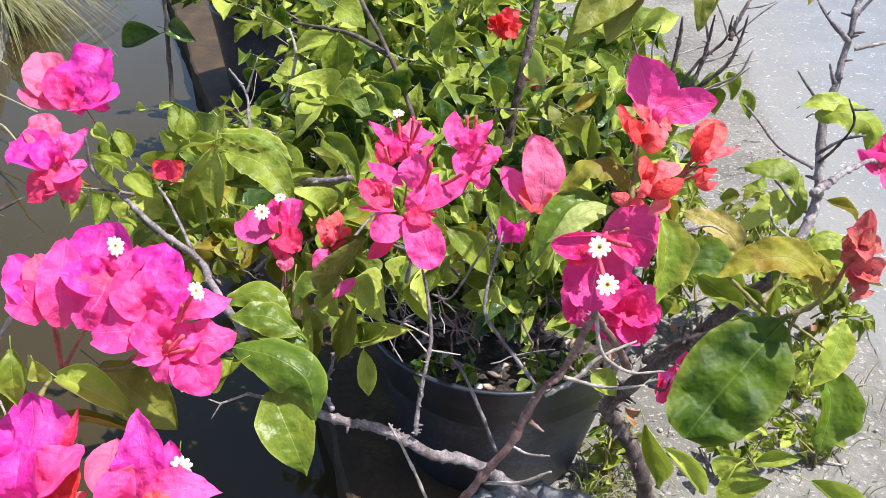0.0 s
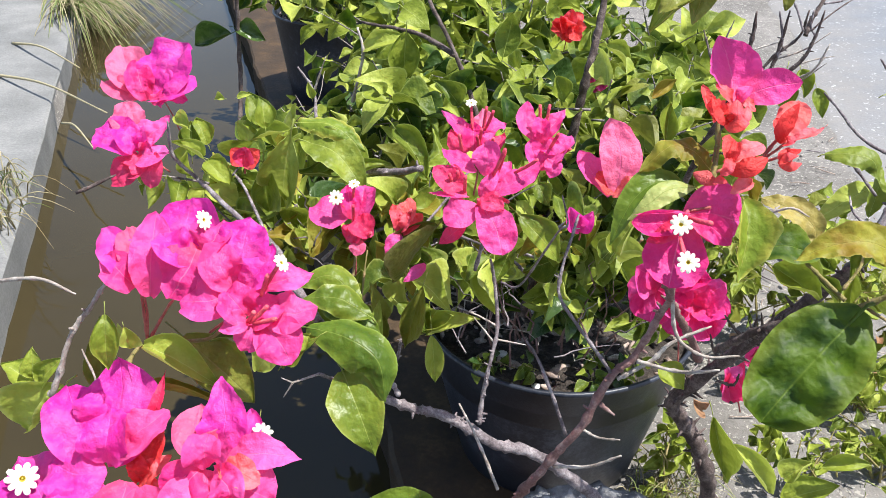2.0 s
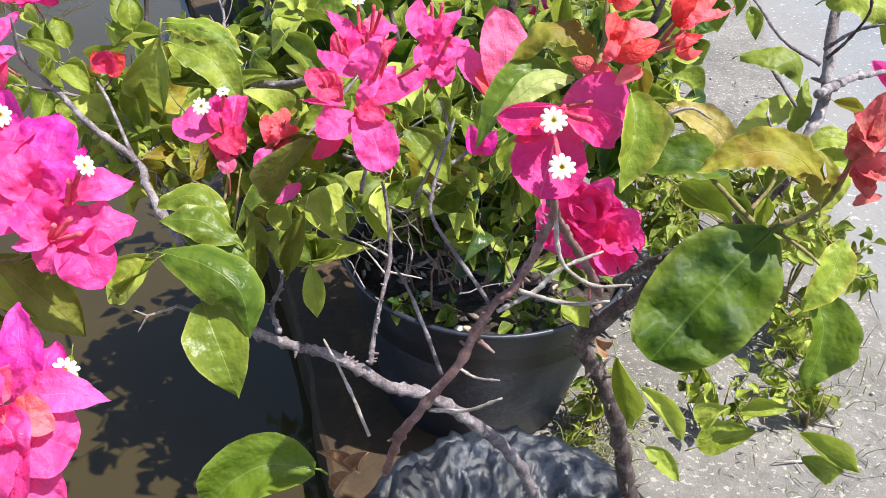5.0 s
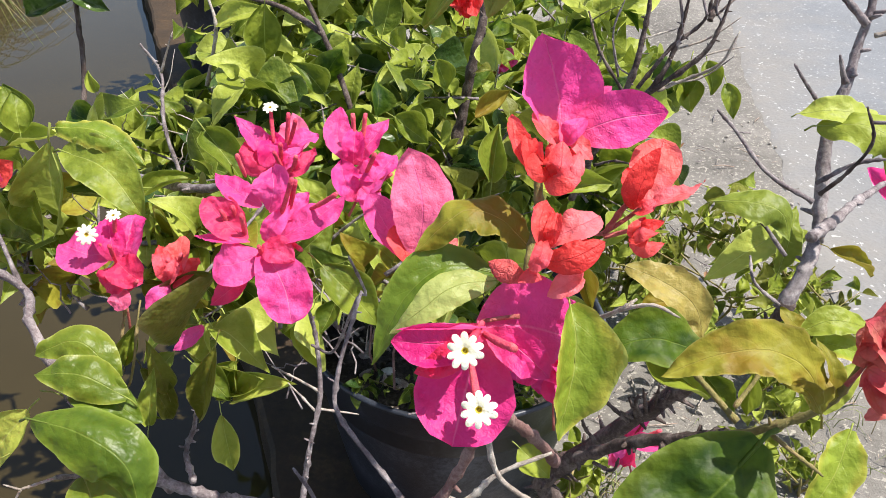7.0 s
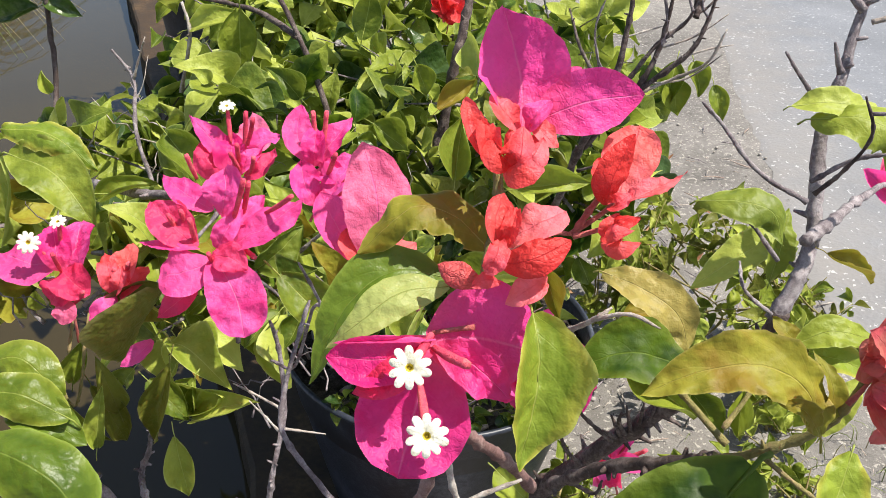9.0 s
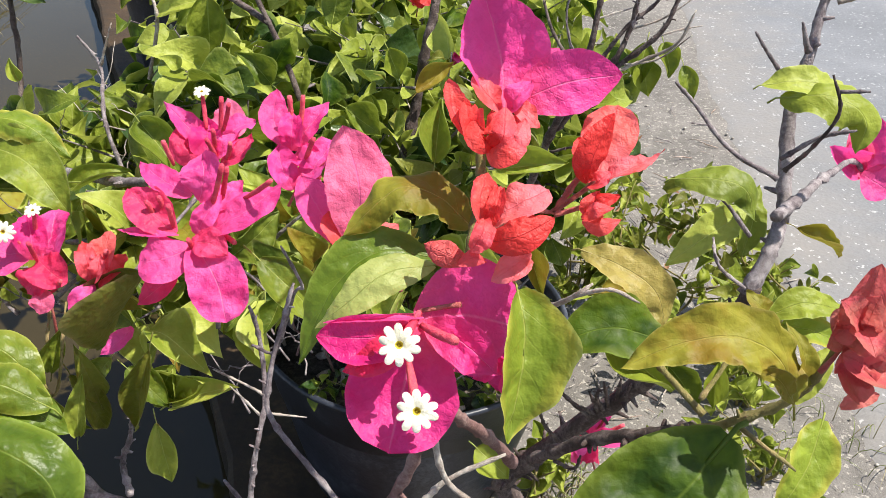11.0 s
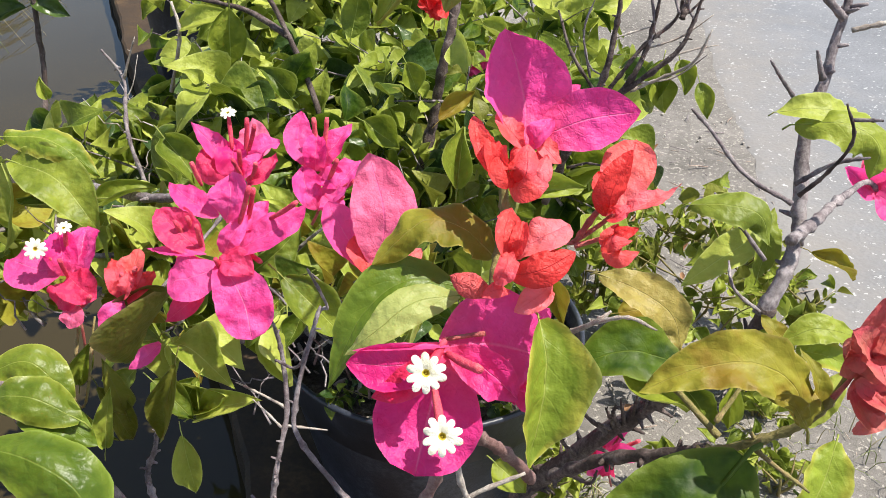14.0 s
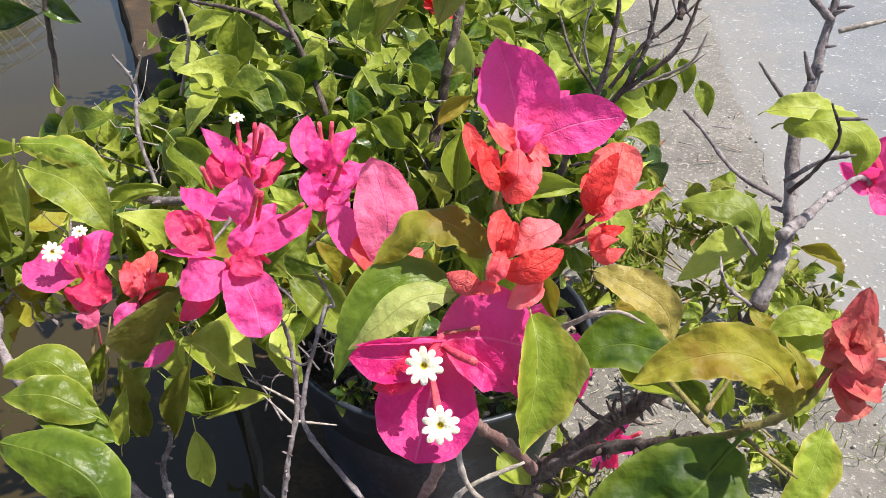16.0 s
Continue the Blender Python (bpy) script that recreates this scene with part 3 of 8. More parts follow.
def shoots(plant, roots, seed, twigs, reach, leaf_len, spread, lift=0.5, single=0, bare=0.0, droop=0.0, wood=None, mats=FOLIAGE, thick=1.0):
    """Leafy shoots round the given root points: thin twigs with leaves set alternately along them.
    The first leaves are parts of their own; the rest is one mass."""
    rng, mass, twig_mass, made = random.Random(seed), Mass(), Mass(), 0
    kinds = list(dict.fromkeys(mats))
    for _ in range(twigs):
        c, rad = rng.choice(roots)
        while True:
            q = Vector((rng.uniform(-1, 1), rng.uniform(-1, 1), rng.uniform(-1, 1)))
            if q.length < 1:
                break
        start = Vector(c) + Vector((q.x * rad[0], q.y * rad[1], q.z * rad[2]))
        way = Vector((rng.uniform(-1, 1) * spread, rng.uniform(-1, 1) * spread, lift + rng.uniform(-0.5, 0.6))).normalized()
        long = reach * rng.uniform(0.5, 1.2)
        bend = Vector((rng.uniform(-1, 1), rng.uniform(-1, 1), -droop + rng.uniform(-0.6, 0.3))) * 0.3 * long
        line = [start + way * (long * k / 6) + bend * (k / 6) ** 2 for k in range(7)]
        if bare == 1.0:
            line = [q + Vector((rng.uniform(-1, 1), rng.uniform(-1, 1), rng.uniform(-1, 1))) * 0.05 * long for q in line]
        twig_mass.tube(line, [(0.0020 - 0.00024 * k) * thick for k in range(7)], 0)
        if rng.random() < bare:
            continue
        for k in range(1, 7):
            for _ in range(1 if rng.random() < 0.6 else 2):
                d = (line[k] - line[k - 1]).normalized()
                out = d.cross(Vector((rng.uniform(-1, 1), rng.uniform(-1, 1), rng.uniform(-1, 1)))).normalized()
                size = leaf_len * rng.uniform(0.4, 1.3)
                y = (out + d * 0.5 + Vector((0, 0, -0.2 - 0.5 * rng.random()))).normalized()
                up = Vector((0.2 + rng.uniform(-1.1, 1.1), -0.3 + rng.uniform(-1.1, 1.1), 0.9))
                base = line[k] + y * 0.006
                m = frame_from(base, base + y * size, size * rng.uniform(0.55, 0.8), up)
                v, mat = rng.randrange(len(COARSE_LEAVES)), rng.choice(mats)
                if made < single:
                    part("leaf", shaped("leaf", COARSE_LEAVES, v, mat), plant, "", m)
                    made += 1
                else:
                    mass.blade(COARSE_LEAVES[v], m, kinds.index(mat))
    if mass.v:
        tagged(part("foliage", mass.mesh("foliage", kinds), plant, "dense mass of green leaves"), kind="stuff")
    return tagged(part("twig_work", twig_mass.mesh("twig_work", [wood or BARK]), plant, "thin woody twigs"), kind="stuff")


def lathe(profile, steps=64, wobble=0.0, seed=0.0):
    verts, faces = [], []
    for r, z in profile:
        for k in range(steps):
            a = 2 * math.pi * k / steps
            rr = r * (1 + wobble * noise.noise(Vector((math.cos(a) * 1.3 + seed, math.sin(a) * 1.3, z * 3))))
            verts.append((rr * math.cos(a), rr * math.sin(a), z))
    for i in range(len(profile) - 1):
        for k in range(steps):
            a0, a1 = i * steps + k, i * steps + (k + 1) % steps
            faces.append((a0, a1, a1 + steps, a0 + steps))
    faces.append(tuple(range(steps))[::-1])
    return verts, faces


def pot(name, x, y, r_top, r_low, h, mat, label, seed, wobble=0.02, fill=0.03, chips_n=420):
    """A round plant pot with a rolled rim, and the soil that fills it."""
    thing = tagged(new(name), label, "plant pot")
    thing.location = (x, y, 0.002)
    wall = 0.004
    prof = [(r_low * 0.96, 0.0), (r_low, 0.004), (r_low + (r_top - r_low) * 0.35, h * 0.35), (r_low + (r_top - r_low) * 0.70, h * 0.70), (r_low + (r_top - r_low) * 0.97, h * 0.96),
            (r_top + 0.002, h - 0.008), (r_top + 0.004, h - 0.003), (r_top + 0.002, h), (r_top - 0.002, h), (r_top - 0.004, h - 0.005),
            (r_low + (r_top - r_low) * 0.8 - wall, h * 0.7), (0.02, h * 0.66)]
    verts, faces = lathe(prof, 72, wobble, seed)
    ob = part("pot_wall", mesh_of("pot_wall", verts, faces, [mat]), thing, local=True)
    rng = random.Random(int(seed * 10) + 1)
    sv, sf, rings, steps = [(0, 0, h - fill)], [], 14, 40
    inner = r_low + (r_top - r_low) * 0.93 - wall
    for i in range(1, rings + 1):
        for k in range(steps):
            a, rr = 2 * math.pi * k / steps, inner * i / rings
            sv.append((rr * math.cos(a), rr * math.sin(a), h - fill + 0.012 * noise.noise(Vector((rr * math.cos(a) * 22, rr * math.sin(a) * 22, seed)))))
    for k in range(steps):
        sf.append((0, 1 + k, 1 + (k + 1) % steps))
    for i in range(rings - 1):
        for k in range(steps):
            a0, a1 = 1 + i * steps + k, 1 + i * steps + (k + 1) % steps
            sf.append((a0, a0 + steps, a1 + steps, a1))
    soil = part("soil", mesh_of("soil", sv, sf, [SOIL]), thing, "dark potting soil with bark chips", local=True)
    chips = Mass()
    for _ in range(chips_n):
        a, rr = rng.uniform(0, 6.283), inner * math.sqrt(rng.random()) * 0.97
        c = Vector((rr * math.cos(a), rr * math.sin(a), h - fill + 0.006))
        size = rng.uniform(0.004, 0.014)
        d = Vector((rng.uniform(-1, 1), rng.uniform(-1, 1), rng.uniform(-0.3, 0.5))).normalized()
        chips.tube([c - d * size, c, c + d * size], [size * 0.22, size * 0.4, size * 0.2], 0 if rng.random() < 0.8 else 1, 5)
    tagged(part("mulch", chips.mesh("mulch", [CHIP, SOIL]), thing, local=True), kind="stuff")
    return thing


def grow_bag(x, y, r_top, r_low, h):
    """A soft black planting bag: creased wall, folded-over uneven rim, soil inside."""
    thing = tagged(new("grow_bag"), "crumpled black plastic planting bag under the flowering shrub", "plant pot")
    thing.location = (x, y, 0.002)
    prof = [(r_low * 0.95, 0.0), (r_low, 0.006)] + [(r_low + (r_top - r_low) * k / 9, h * k / 9.4) for k in range(1, 9)]
    prof += [(r_top + 0.004, h - 0.030), (r_top + 0.010, h - 0.012), (r_top + 0.007, h), (r_top - 0.004, h + 0.003), (r_top - 0.012, h - 0.006), (r_top - 0.016, h - 0.06), (r_top - 0.018, h - 0.11), (0.03, h - 0.12)]
    steps, verts, faces = 150, [], []
    for i, (r, z) in enumerate(prof):
        top = max(0.0, z / h - 0.55) / 0.45
        for k in range(steps):
            a = 2 * math.pi * k / steps
            c, s = math.cos(a), math.sin(a)
            crease = abs(noise.noise(Vector((c * 6 + z * 20, s * 6 - z * 17, z * 18)))) + 0.5 * abs(noise.noise(Vector((c * 13 - z * 30, s * 13, z * 30)))) - 0.35
            fine = noise.noise(Vector((c * 21, s * 21, z * 40)))
            rr = r + 0.012 * crease * (0.4 + top) + 0.003 * fine
            verts.append((rr * c, rr * s, z + top * (0.016 * noise.noise(Vector((c * 3, s * 3, 4))) + 0.010 * crease)))
    for i in range(len(prof) - 1):
        for k in range(steps):
            a0, a1 = i * steps + k, i * steps + (k + 1) % steps
            faces.append((a0, a1, a1 + steps, a0 + steps))
    faces.append(tuple(range(steps))[::-1])
    part("bag_wall", mesh_of("bag_wall", verts, faces, [BAG]), thing, local=True)
    sv, sf = [(0, 0, h - 0.035)], []
    for i in range(1, 11):
        for k in range(48):
            a, rr = 2 * math.pi * k / 48, (r_top - 0.016) * i / 10
            sv.append((rr * math.cos(a), rr * math.sin(a), h - 0.040 + 0.020 * noise.noise(Vector((rr * math.cos(a) * 22, rr * math.sin(a) * 22, 9)))))
    sf += [(0, 1 + k, 1 + (k + 1) % 48) for k in range(48)]
    for i in range(9):
        for k in range(48):
            a0, a1 = 1 + i * 48 + k, 1 + i * 48 + (k + 1) % 48
            sf.append((a0, a0 + 48, a1 + 48, a1))
    part("soil", mesh_of("soil", sv, sf, [SOIL]), thing, "dark potting soil", local=True)
    flap_v, flap_f, rings, steps = [], [], 22, 160
    for i in range(rings):
        f = i / (rings - 1)
        for k in range(steps):
            a = 2 * math.pi * k / steps
            c, s = math.cos(a), math.sin(a)
            reach = 0.95 + 0.2 * noise.noise(Vector((c * 1.7, s * 1.7, 7.0)))
            r = r_top + 0.016 - f * (r_top * 0.75) * reach
            fold = 1 - 2 * abs(noise.noise(Vector((c * 3.1 + r * 9, s * 3.1 - r * 7, f * 2.5))))
            crease = 1 - 2 * abs(noise.noise(Vector((c * 7.3 - r * 25, s * 7.3 + r * 31, f * 5))))
            sharp = 1 - 2 * abs(noise.noise(Vector((c * 15 + r * 40, s * 15 - r * 55, f * 9))))
            flap_v.append((r * c, r * s, h - 0.006 - 0.045 * (1 - math.cos(1.5 * f)) - 0.020 * max(0.0, 0.12 - f) * 8 + (0.014 * fold + 0.010 * crease + 0.006 * sharp) * min(1.0, 0.25 + 2 * f)))
    for i in range(rings - 1):
        for k in range(steps):
            a0, a1 = i * steps + k, i * steps + (k + 1) % steps
            flap_f.append((a0, a1, a1 + steps, a0 + steps))
    part("folded_flap", mesh_of("folded_flap", flap_v, flap_f, [BAG]), thing, "crumpled black plastic folded over the soil", local=True)
    return thing


# ---- ground, channel, water and road ----
BANK, ALONG, ACROSS = Vector((-0.155, 1.03)), Vector((-0.423, 0.906)), Vector((0.906, 0.423))
CHANNEL, WATER_Z = 0.74, -0.085


def ground():
    """One sheet to the horizon, with a straight channel sunk into it."""
    ds = [-300, -12, -5, -3, -2, -1.5, -1.2, -1.0, -0.9] + [-0.80 - 0.02 * k for k in range(2)][::-1] + [-CHANNEL, -CHANNEL + 0.01, -CHANNEL + 0.02, -0.37, -0.05, -0.02, 0.0]
    ds += [0.03 * k for k in range(1, 60)] + [1.9, 2.2, 2.6, 3.2, 4, 6, 12, 300]
    ss = [-300, -20, -6, -3] + [-2 + 0.05 * k for k in range(140)] + [5.5, 7, 12, 40, 300]
    verts, faces, n = [], [], len(ds)
    for s in ss:
        for d in ds:
            wob = 0.012 * noise.noise(Vector((s * 2.2, 3.1, 0))) + 0.005 * noise.noise(Vector((s * 11, 3.1, 0)))
            near = abs(d) < 0.03 or abs(d + CHANNEL) < 0.03
            q = BANK + ALONG * s + ACROSS * (d + (wob if near and abs(s) < 6 else 0))
            deep = -CHANNEL + 0.005 < d < -0.01
            z = -0.30 if deep else 0.006 * (noise.noise(Vector((q.x * 3, q.y * 3, 0.3))) + 0.6 * noise.noise(Vector((q.x * 14, q.y * 14, 2.0))) - 0.6)
            verts.append((q.x, q.y, z))
    for i in range(len(ss) - 1):
        for j in range(n - 1):
            k = i * n + j
            faces.append((k, k + 1, k + 1 + n, k + n))
    return tagged(new("ground", mesh_of("ground", verts, faces, [DIRT])), "bare sandy dirt strewn with dry litter beside a ditch", "ground", "", "structure")


def strip(name, d0, d1, s0, s1, z, thick, mat, label, category, step=0.06, amp=0.003, ragged=0.0):
    """A slab along the channel."""
    verts, faces, n = [], [], int((s1 - s0) / step)
    for i in range(n + 1):
        s = s0 + i * step
        e0 = ragged * noise.noise(Vector((s * 2.2, d0, 0))) + 0.4 * ragged * noise.noise(Vector((s * 11, d0, 0)))
        e1 = ragged * noise.noise(Vector((s * 2.2, d1, 0))) + 0.4 * ragged * noise.noise(Vector((s * 11, d1, 0)))
        for d, h in ((d1 + e1, z - thick), (d1 + e1, z - 0.006), (d1 + e1 - 0.008, z), (d0 + e0 + 0.008, z), (d0 + e0, z - 0.006), (d0 + e0, z - thick)):
            q = BANK + ALONG * s + ACROSS * d
            verts.append((q.x, q.y, h + amp * noise.noise(Vector((s * 6, d * 6, 1)))))
    for i in range(n):
        for k in range(6):
            p, q = 6 * i + k, 6 * i + (k + 1) % 6
            faces.append((p, p + 6, q + 6, q))
    return tagged(new(name, mesh_of(name, verts, faces, [mat], smooth=False)), label, category, "", "structure")


ground()
strip("pavement", -4.5, -CHANNEL + 0.004, -14.0, 16.0, 0.016, 0.22, CONCRETE, "pale worn concrete ledge along the ditch", "pavement", ragged=0.008)
strip("bank", -0.035, 0.17, -14.0, 16.0, 0.010, 0.20, DAMP_SHADED, "damp brown earth bank along the ditch, shade put into its colour", "bank", ragged=0.02)


def water():
    """Still muddy water, almost level with the banks."""
    verts, faces, n, m = [], [], 160, 10
    for i in range(n + 1):
        for j in range(m + 1):
            q = BANK + ALONG * (-40 + 0.5 * i) + ACROSS * (-CHANNEL - 0.02 + (CHANNEL + 0.06) * j / m)
            verts.append((q.x, q.y, WATER_Z))
    for i in range(n):
        for j in range(m):
            k = i * (m + 1) + j
            faces.append((k, k + 1, k + m + 2, k + m + 1))
    return tagged(new("water", mesh_of("water", verts, faces, [WATER])), "still muddy brown water in the ditch", "water", "", "structure")


water()


def road():
    """Grey asphalt whose near edge is ragged against the dirt."""
    verts, faces, n = [], [], 520
    for i in range(n + 1):
        y = -15 + i * 0.06
        edge = 0.80 + 0.085 * (y - 1.0) + 0.55 * max(0.0, 0.5 - y) + 0.05 * noise.noise(Vector((y * 1.3, 0, 5))) + 0.02 * noise.noise(Vector((y * 9, 0, 5)))
        verts += [(edge, y, -0.004), (edge + 0.03, y, 0.008), (30, y, 0.010)]
    for i in range(n):
        a = 3 * i
        faces += [(a, a + 1, a + 4, a + 3), (a + 1, a + 2, a + 5, a + 4)]
    return tagged(new("road", mesh_of("road", verts, faces, [ASPHALT])), "worn grey asphalt with pale specks", "road", "", "structure")


road()

# ---- pots ----
pot("plant_pot", 0.075, 1.085, 0.212, 0.150, 0.275, BLACK_PLASTIC, "wide black plastic pot with soil and bark chips", 1.0, 0.02, 0.028, 170)
grow_bag(0.135, 0.545, 0.150, 0.120, 0.285)
pot("plant_pot", -0.03, 1.80, 0.19, 0.15, 0.30, BLACK_PLASTIC, "black plastic pot behind the shrubs", 6.0, 0.02)

# added pot: its black stands in for shaded ground by the ditch
pot("plant_pot", -0.70, 2.70, 0.20, 0.16, 0.30, BLACK_PLASTIC, "black plastic pot added for the dark, shaded edge of the ditch", 8.0, 0.02)

# ---- flowering shrub ----
front = tagged(new("bougainvillea"), "flowering bougainvillea with magenta and coral bracts in a pot", "shrub")
front.location = (0.135, 0.535, 0.27)
head_top = stalk(front, (0.1206, 0.355, 0.8466), (0.1202, 0.355, 0.8721))
head_coral = stalk(front, (0.1403, 0.352, 0.8557), (0.1511, 0.352, 0.8664))
head_bud = stalk(front, (0.1405, 0.348, 0.8573), (0.1478, 0.348, 0.8602))
head_red = stalk(front, (0.1197, 0.335, 0.8376), (0.1204, 0.335, 0.8526))
head_pale = stalk(front, (0.0979, 0.4, 0.7933), (0.0873, 0.4, 0.8111))
head_a = stalk(front, (0.1171, 0.322, 0.8457), (0.1071, 0.322, 0.8431))
blossom(head_a, (0.1072, 0.32, 0.8443), (0.1031, 0.308, 0.8435), (0.04, -0.75, 0.66), 0.0101)
blossom(head_a, (0.105, 0.316, 0.833), (0.1079, 0.303, 0.828), (0.01, -0.71, 0.71), 0.0103)
head_bell = stalk(front, (0.228, 0.575, 0.5214), (0.2201, 0.575, 0.5404))
bract(head_bell, (0.2187, 0.575, 0.5337), (0.2214, 0.575, 0.5783), 0.0216, (-0.33, -0.94, 0.02), 3, CRIMSON)
bract(head_bell, (0.2171, 0.572, 0.5349), (0.2059, 0.57, 0.5749), 0.0176, (0.06, -1.00, -0.03), 5, HOT)
head_pair = stalk(front, (0.2058, 0.5, 0.6449), (0.2015, 0.5, 0.6313))
bract(head_pair, (0.2008, 0.5, 0.6312), (0.2101, 0.5, 0.6474), 0.0083, (-0.58, -0.74, 0.33), 3, HOT)
bract(head_pair, (0.1989, 0.495, 0.6339), (0.2196, 0.49, 0.638), 0.0107, (-0.29, -0.56, 0.78), 5, PINK)
bract(head_pair, (0.1989, 0.5, 0.6265), (0.1938, 0.5, 0.6169), 0.0097, (-0.58, -0.75, 0.31), 2, HOT)
blossom(head_pair, (0.2062, 0.5, 0.6317), (0.2158, 0.495, 0.6447), (-0.22, -0.70, 0.68), 0.0038)
head_t = stalk(front, (-0.0097, 0.545, 0.7314), (-0.007, 0.545, 0.7634))
blossom(head_t, (-0.012, 0.548, 0.7832), (-0.014, 0.553, 0.8016), (0.00, -0.33, 0.94), 0.0088)
blossom(head_t, (-0.0051, 0.54, 0.7702), (-0.007, 0.53, 0.7883), (0.00, -0.10, 1.00), 0.0085)
blossom(head_t, (-0.0049, 0.545, 0.7769), (-0.0021, 0.545, 0.8042), (0.00, -0.29, 0.96), 0.0040)
head_d = stalk(front, (0.0348, 0.515, 0.7595), (0.0411, 0.515, 0.7778))
blossom(head_d, (0.0426, 0.515, 0.7811), (0.0503, 0.505, 0.8015), (0.15, -0.88, 0.44), 0.0085)
blossom(head_d, (0.0486, 0.512, 0.7799), (0.0598, 0.503, 0.7925), (0.61, -0.61, 0.51), 0.0059)
blossom(head_d, (0.0374, 0.525, 0.7927), (0.036, 0.525, 0.8151), (0.00, -0.29, 0.96), 0.0038)
blossom(head_d, (0.0402, 0.525, 0.7929), (0.0426, 0.525, 0.8156), (0.00, -0.29, 0.96), 0.0038)
head_e = stalk(front, (0.0031, 0.475, 0.7367), (0.003, 0.475, 0.7641))
blossom(head_e, (0.01, 0.475, 0.7692), (0.0215, 0.464, 0.7689), (0.23, -0.81, 0.54), 0.0076)
blossom(head_e, (-0.0137, 0.5, 0.7866), (-0.0156, 0.495, 0.8028), (0.00, -0.20, 0.98), 0.0057)
blossom(head_e, (0.0106, 0.485, 0.7754), (0.0164, 0.48, 0.7992), (0.00, -0.20, 0.98), 0.0035)
blossom(head_e, (0.0228, 0.48, 0.7822), (0.0386, 0.47, 0.7991), (0.37, -0.18, 0.91), 0.0034)
head_c = stalk(front, (-0.0957, 0.512, 0.6709), (-0.0965, 0.512, 0.7151))
blossom(head_c, (-0.0986, 0.512, 0.7276), (-0.1051, 0.504, 0.7423), (0.46, -0.74, 0.50), 0.0115)
blossom(head_c, (-0.0978, 0.517, 0.7244), (-0.0946, 0.516, 0.7486), (0.00, -0.37, 0.93), 0.0087)
head_cc = stalk(front, (-0.0605, 0.49, 0.6991), (-0.0552, 0.49, 0.7317))
blossom(head_t, (-0.0028, 0.546, 0.7838), (0.0034, 0.538, 0.8039), (0.00, -0.29, 0.96), 0.0040)
blossom(head_t, (-0.0061, 0.54, 0.7761), (-0.0041, 0.532, 0.7922), (0.00, -0.29, 0.96), 0.0040)
blossom(head_t, (0.0005, 0.536, 0.7726), (0.0051, 0.528, 0.7876), (0.00, -0.29, 0.96), 0.0040)
blossom(head_e, (0.0057, 0.48, 0.7704), (0.0168, 0.472, 0.8043), (0.00, -0.29, 0.96), 0.0034)
blossom(head_e, (-0.015, 0.482, 0.763), (-0.0192, 0.474, 0.7833), (0.00, -0.29, 0.96), 0.0036)
blossom(head_e, (-0.0131, 0.484, 0.7619), (-0.014, 0.476, 0.7848), (0.00, -0.29, 0.96), 0.0036)
blossom(head_e, (-0.0093, 0.478, 0.7634), (-0.0081, 0.47, 0.7843), (0.00, -0.29, 0.96), 0.0035)
blossom(head_e, (0.0013, 0.47, 0.7594), (0.0015, 0.462, 0.7723), (0.00, -0.29, 0.96), 0.0035)
blossom(head_c, (-0.0898, 0.506, 0.7051), (-0.0791, 0.498, 0.7208), (0.00, -0.29, 0.96), 0.0041)
blossom(head_c, (-0.094, 0.508, 0.7235), (-0.092, 0.5, 0.741), (0.00, -0.29, 0.96), 0.0040)
blossom(head_d, (0.0445, 0.511, 0.7755), (0.0529, 0.503, 0.7851), (0.00, -0.29, 0.96), 0.0038)
blossom(head_cc, (-0.0552, 0.494, 0.7289), (-0.0469, 0.486, 0.7484), (0.00, -0.29, 0.96), 0.0038)
blossom(head_cc, (-0.0581, 0.494, 0.727), (-0.0544, 0.486, 0.7446), (0.00, -0.29, 0.96), 0.0039)
head_far_left = stalk(front, (-0.336, 0.745, 0.68), (-0.349, 0.745, 0.7155))
head_left = stalk(front, (-0.2634, 0.57, 0.7209), (-0.2858, 0.57, 0.7346))
head_big_left = stalk(front, (-0.1739, 0.34, 0.7304), (-0.1708, 0.34, 0.7647))
blossom(head_big_left, (-0.1463, 0.36, 0.7783), (-0.1335, 0.35, 0.8041), (0.86, -0.25, 0.44), 0.0110)
head_big_pink = stalk(front, (-0.1334, 0.335, 0.7415), (-0.1098, 0.335, 0.7637))
blossom(head_big_pink, (-0.0957, 0.322, 0.7778), (-0.0882, 0.316, 0.7951), (0.35, -0.76, 0.55), 0.0070)
blossom(head_big_pink, (-0.0951, 0.325, 0.7792), (-0.0819, 0.32, 0.8003), (0.80, -0.10, 0.60), 0.0100)
head_bottom = stalk(front, (-0.1219, 0.285, 0.6148), (-0.1045, 0.285, 0.7012))
blossom(head_bottom, (-0.1014, 0.285, 0.7016), (-0.0867, 0.28, 0.7239), (0.57, -0.48, 0.67), 0.0113)
head_bottom_left = stalk(front, (-0.2167, 0.295, 0.5855), (-0.1885, 0.295, 0.6752))
blossom(head_bottom_left, (-0.1876, 0.285, 0.6934), (-0.1904, 0.275, 0.6896), (0.47, -0.59, 0.66), 0.0042)
head_corner = stalk(front, (-0.2394, 0.275, 0.596), (-0.2228, 0.275, 0.66))
blossom(head_corner, (-0.2168, 0.27, 0.6689), (-0.213, 0.262, 0.692), (0.52, -0.56, 0.65), 0.0170)
head_coral_low = stalk(front, (-0.1883, 0.31, 0.6084), (-0.1703, 0.31, 0.6541))
head_right = stalk(front, (0.3402, 0.56, 0.7594), (0.3316, 0.56, 0.7721))
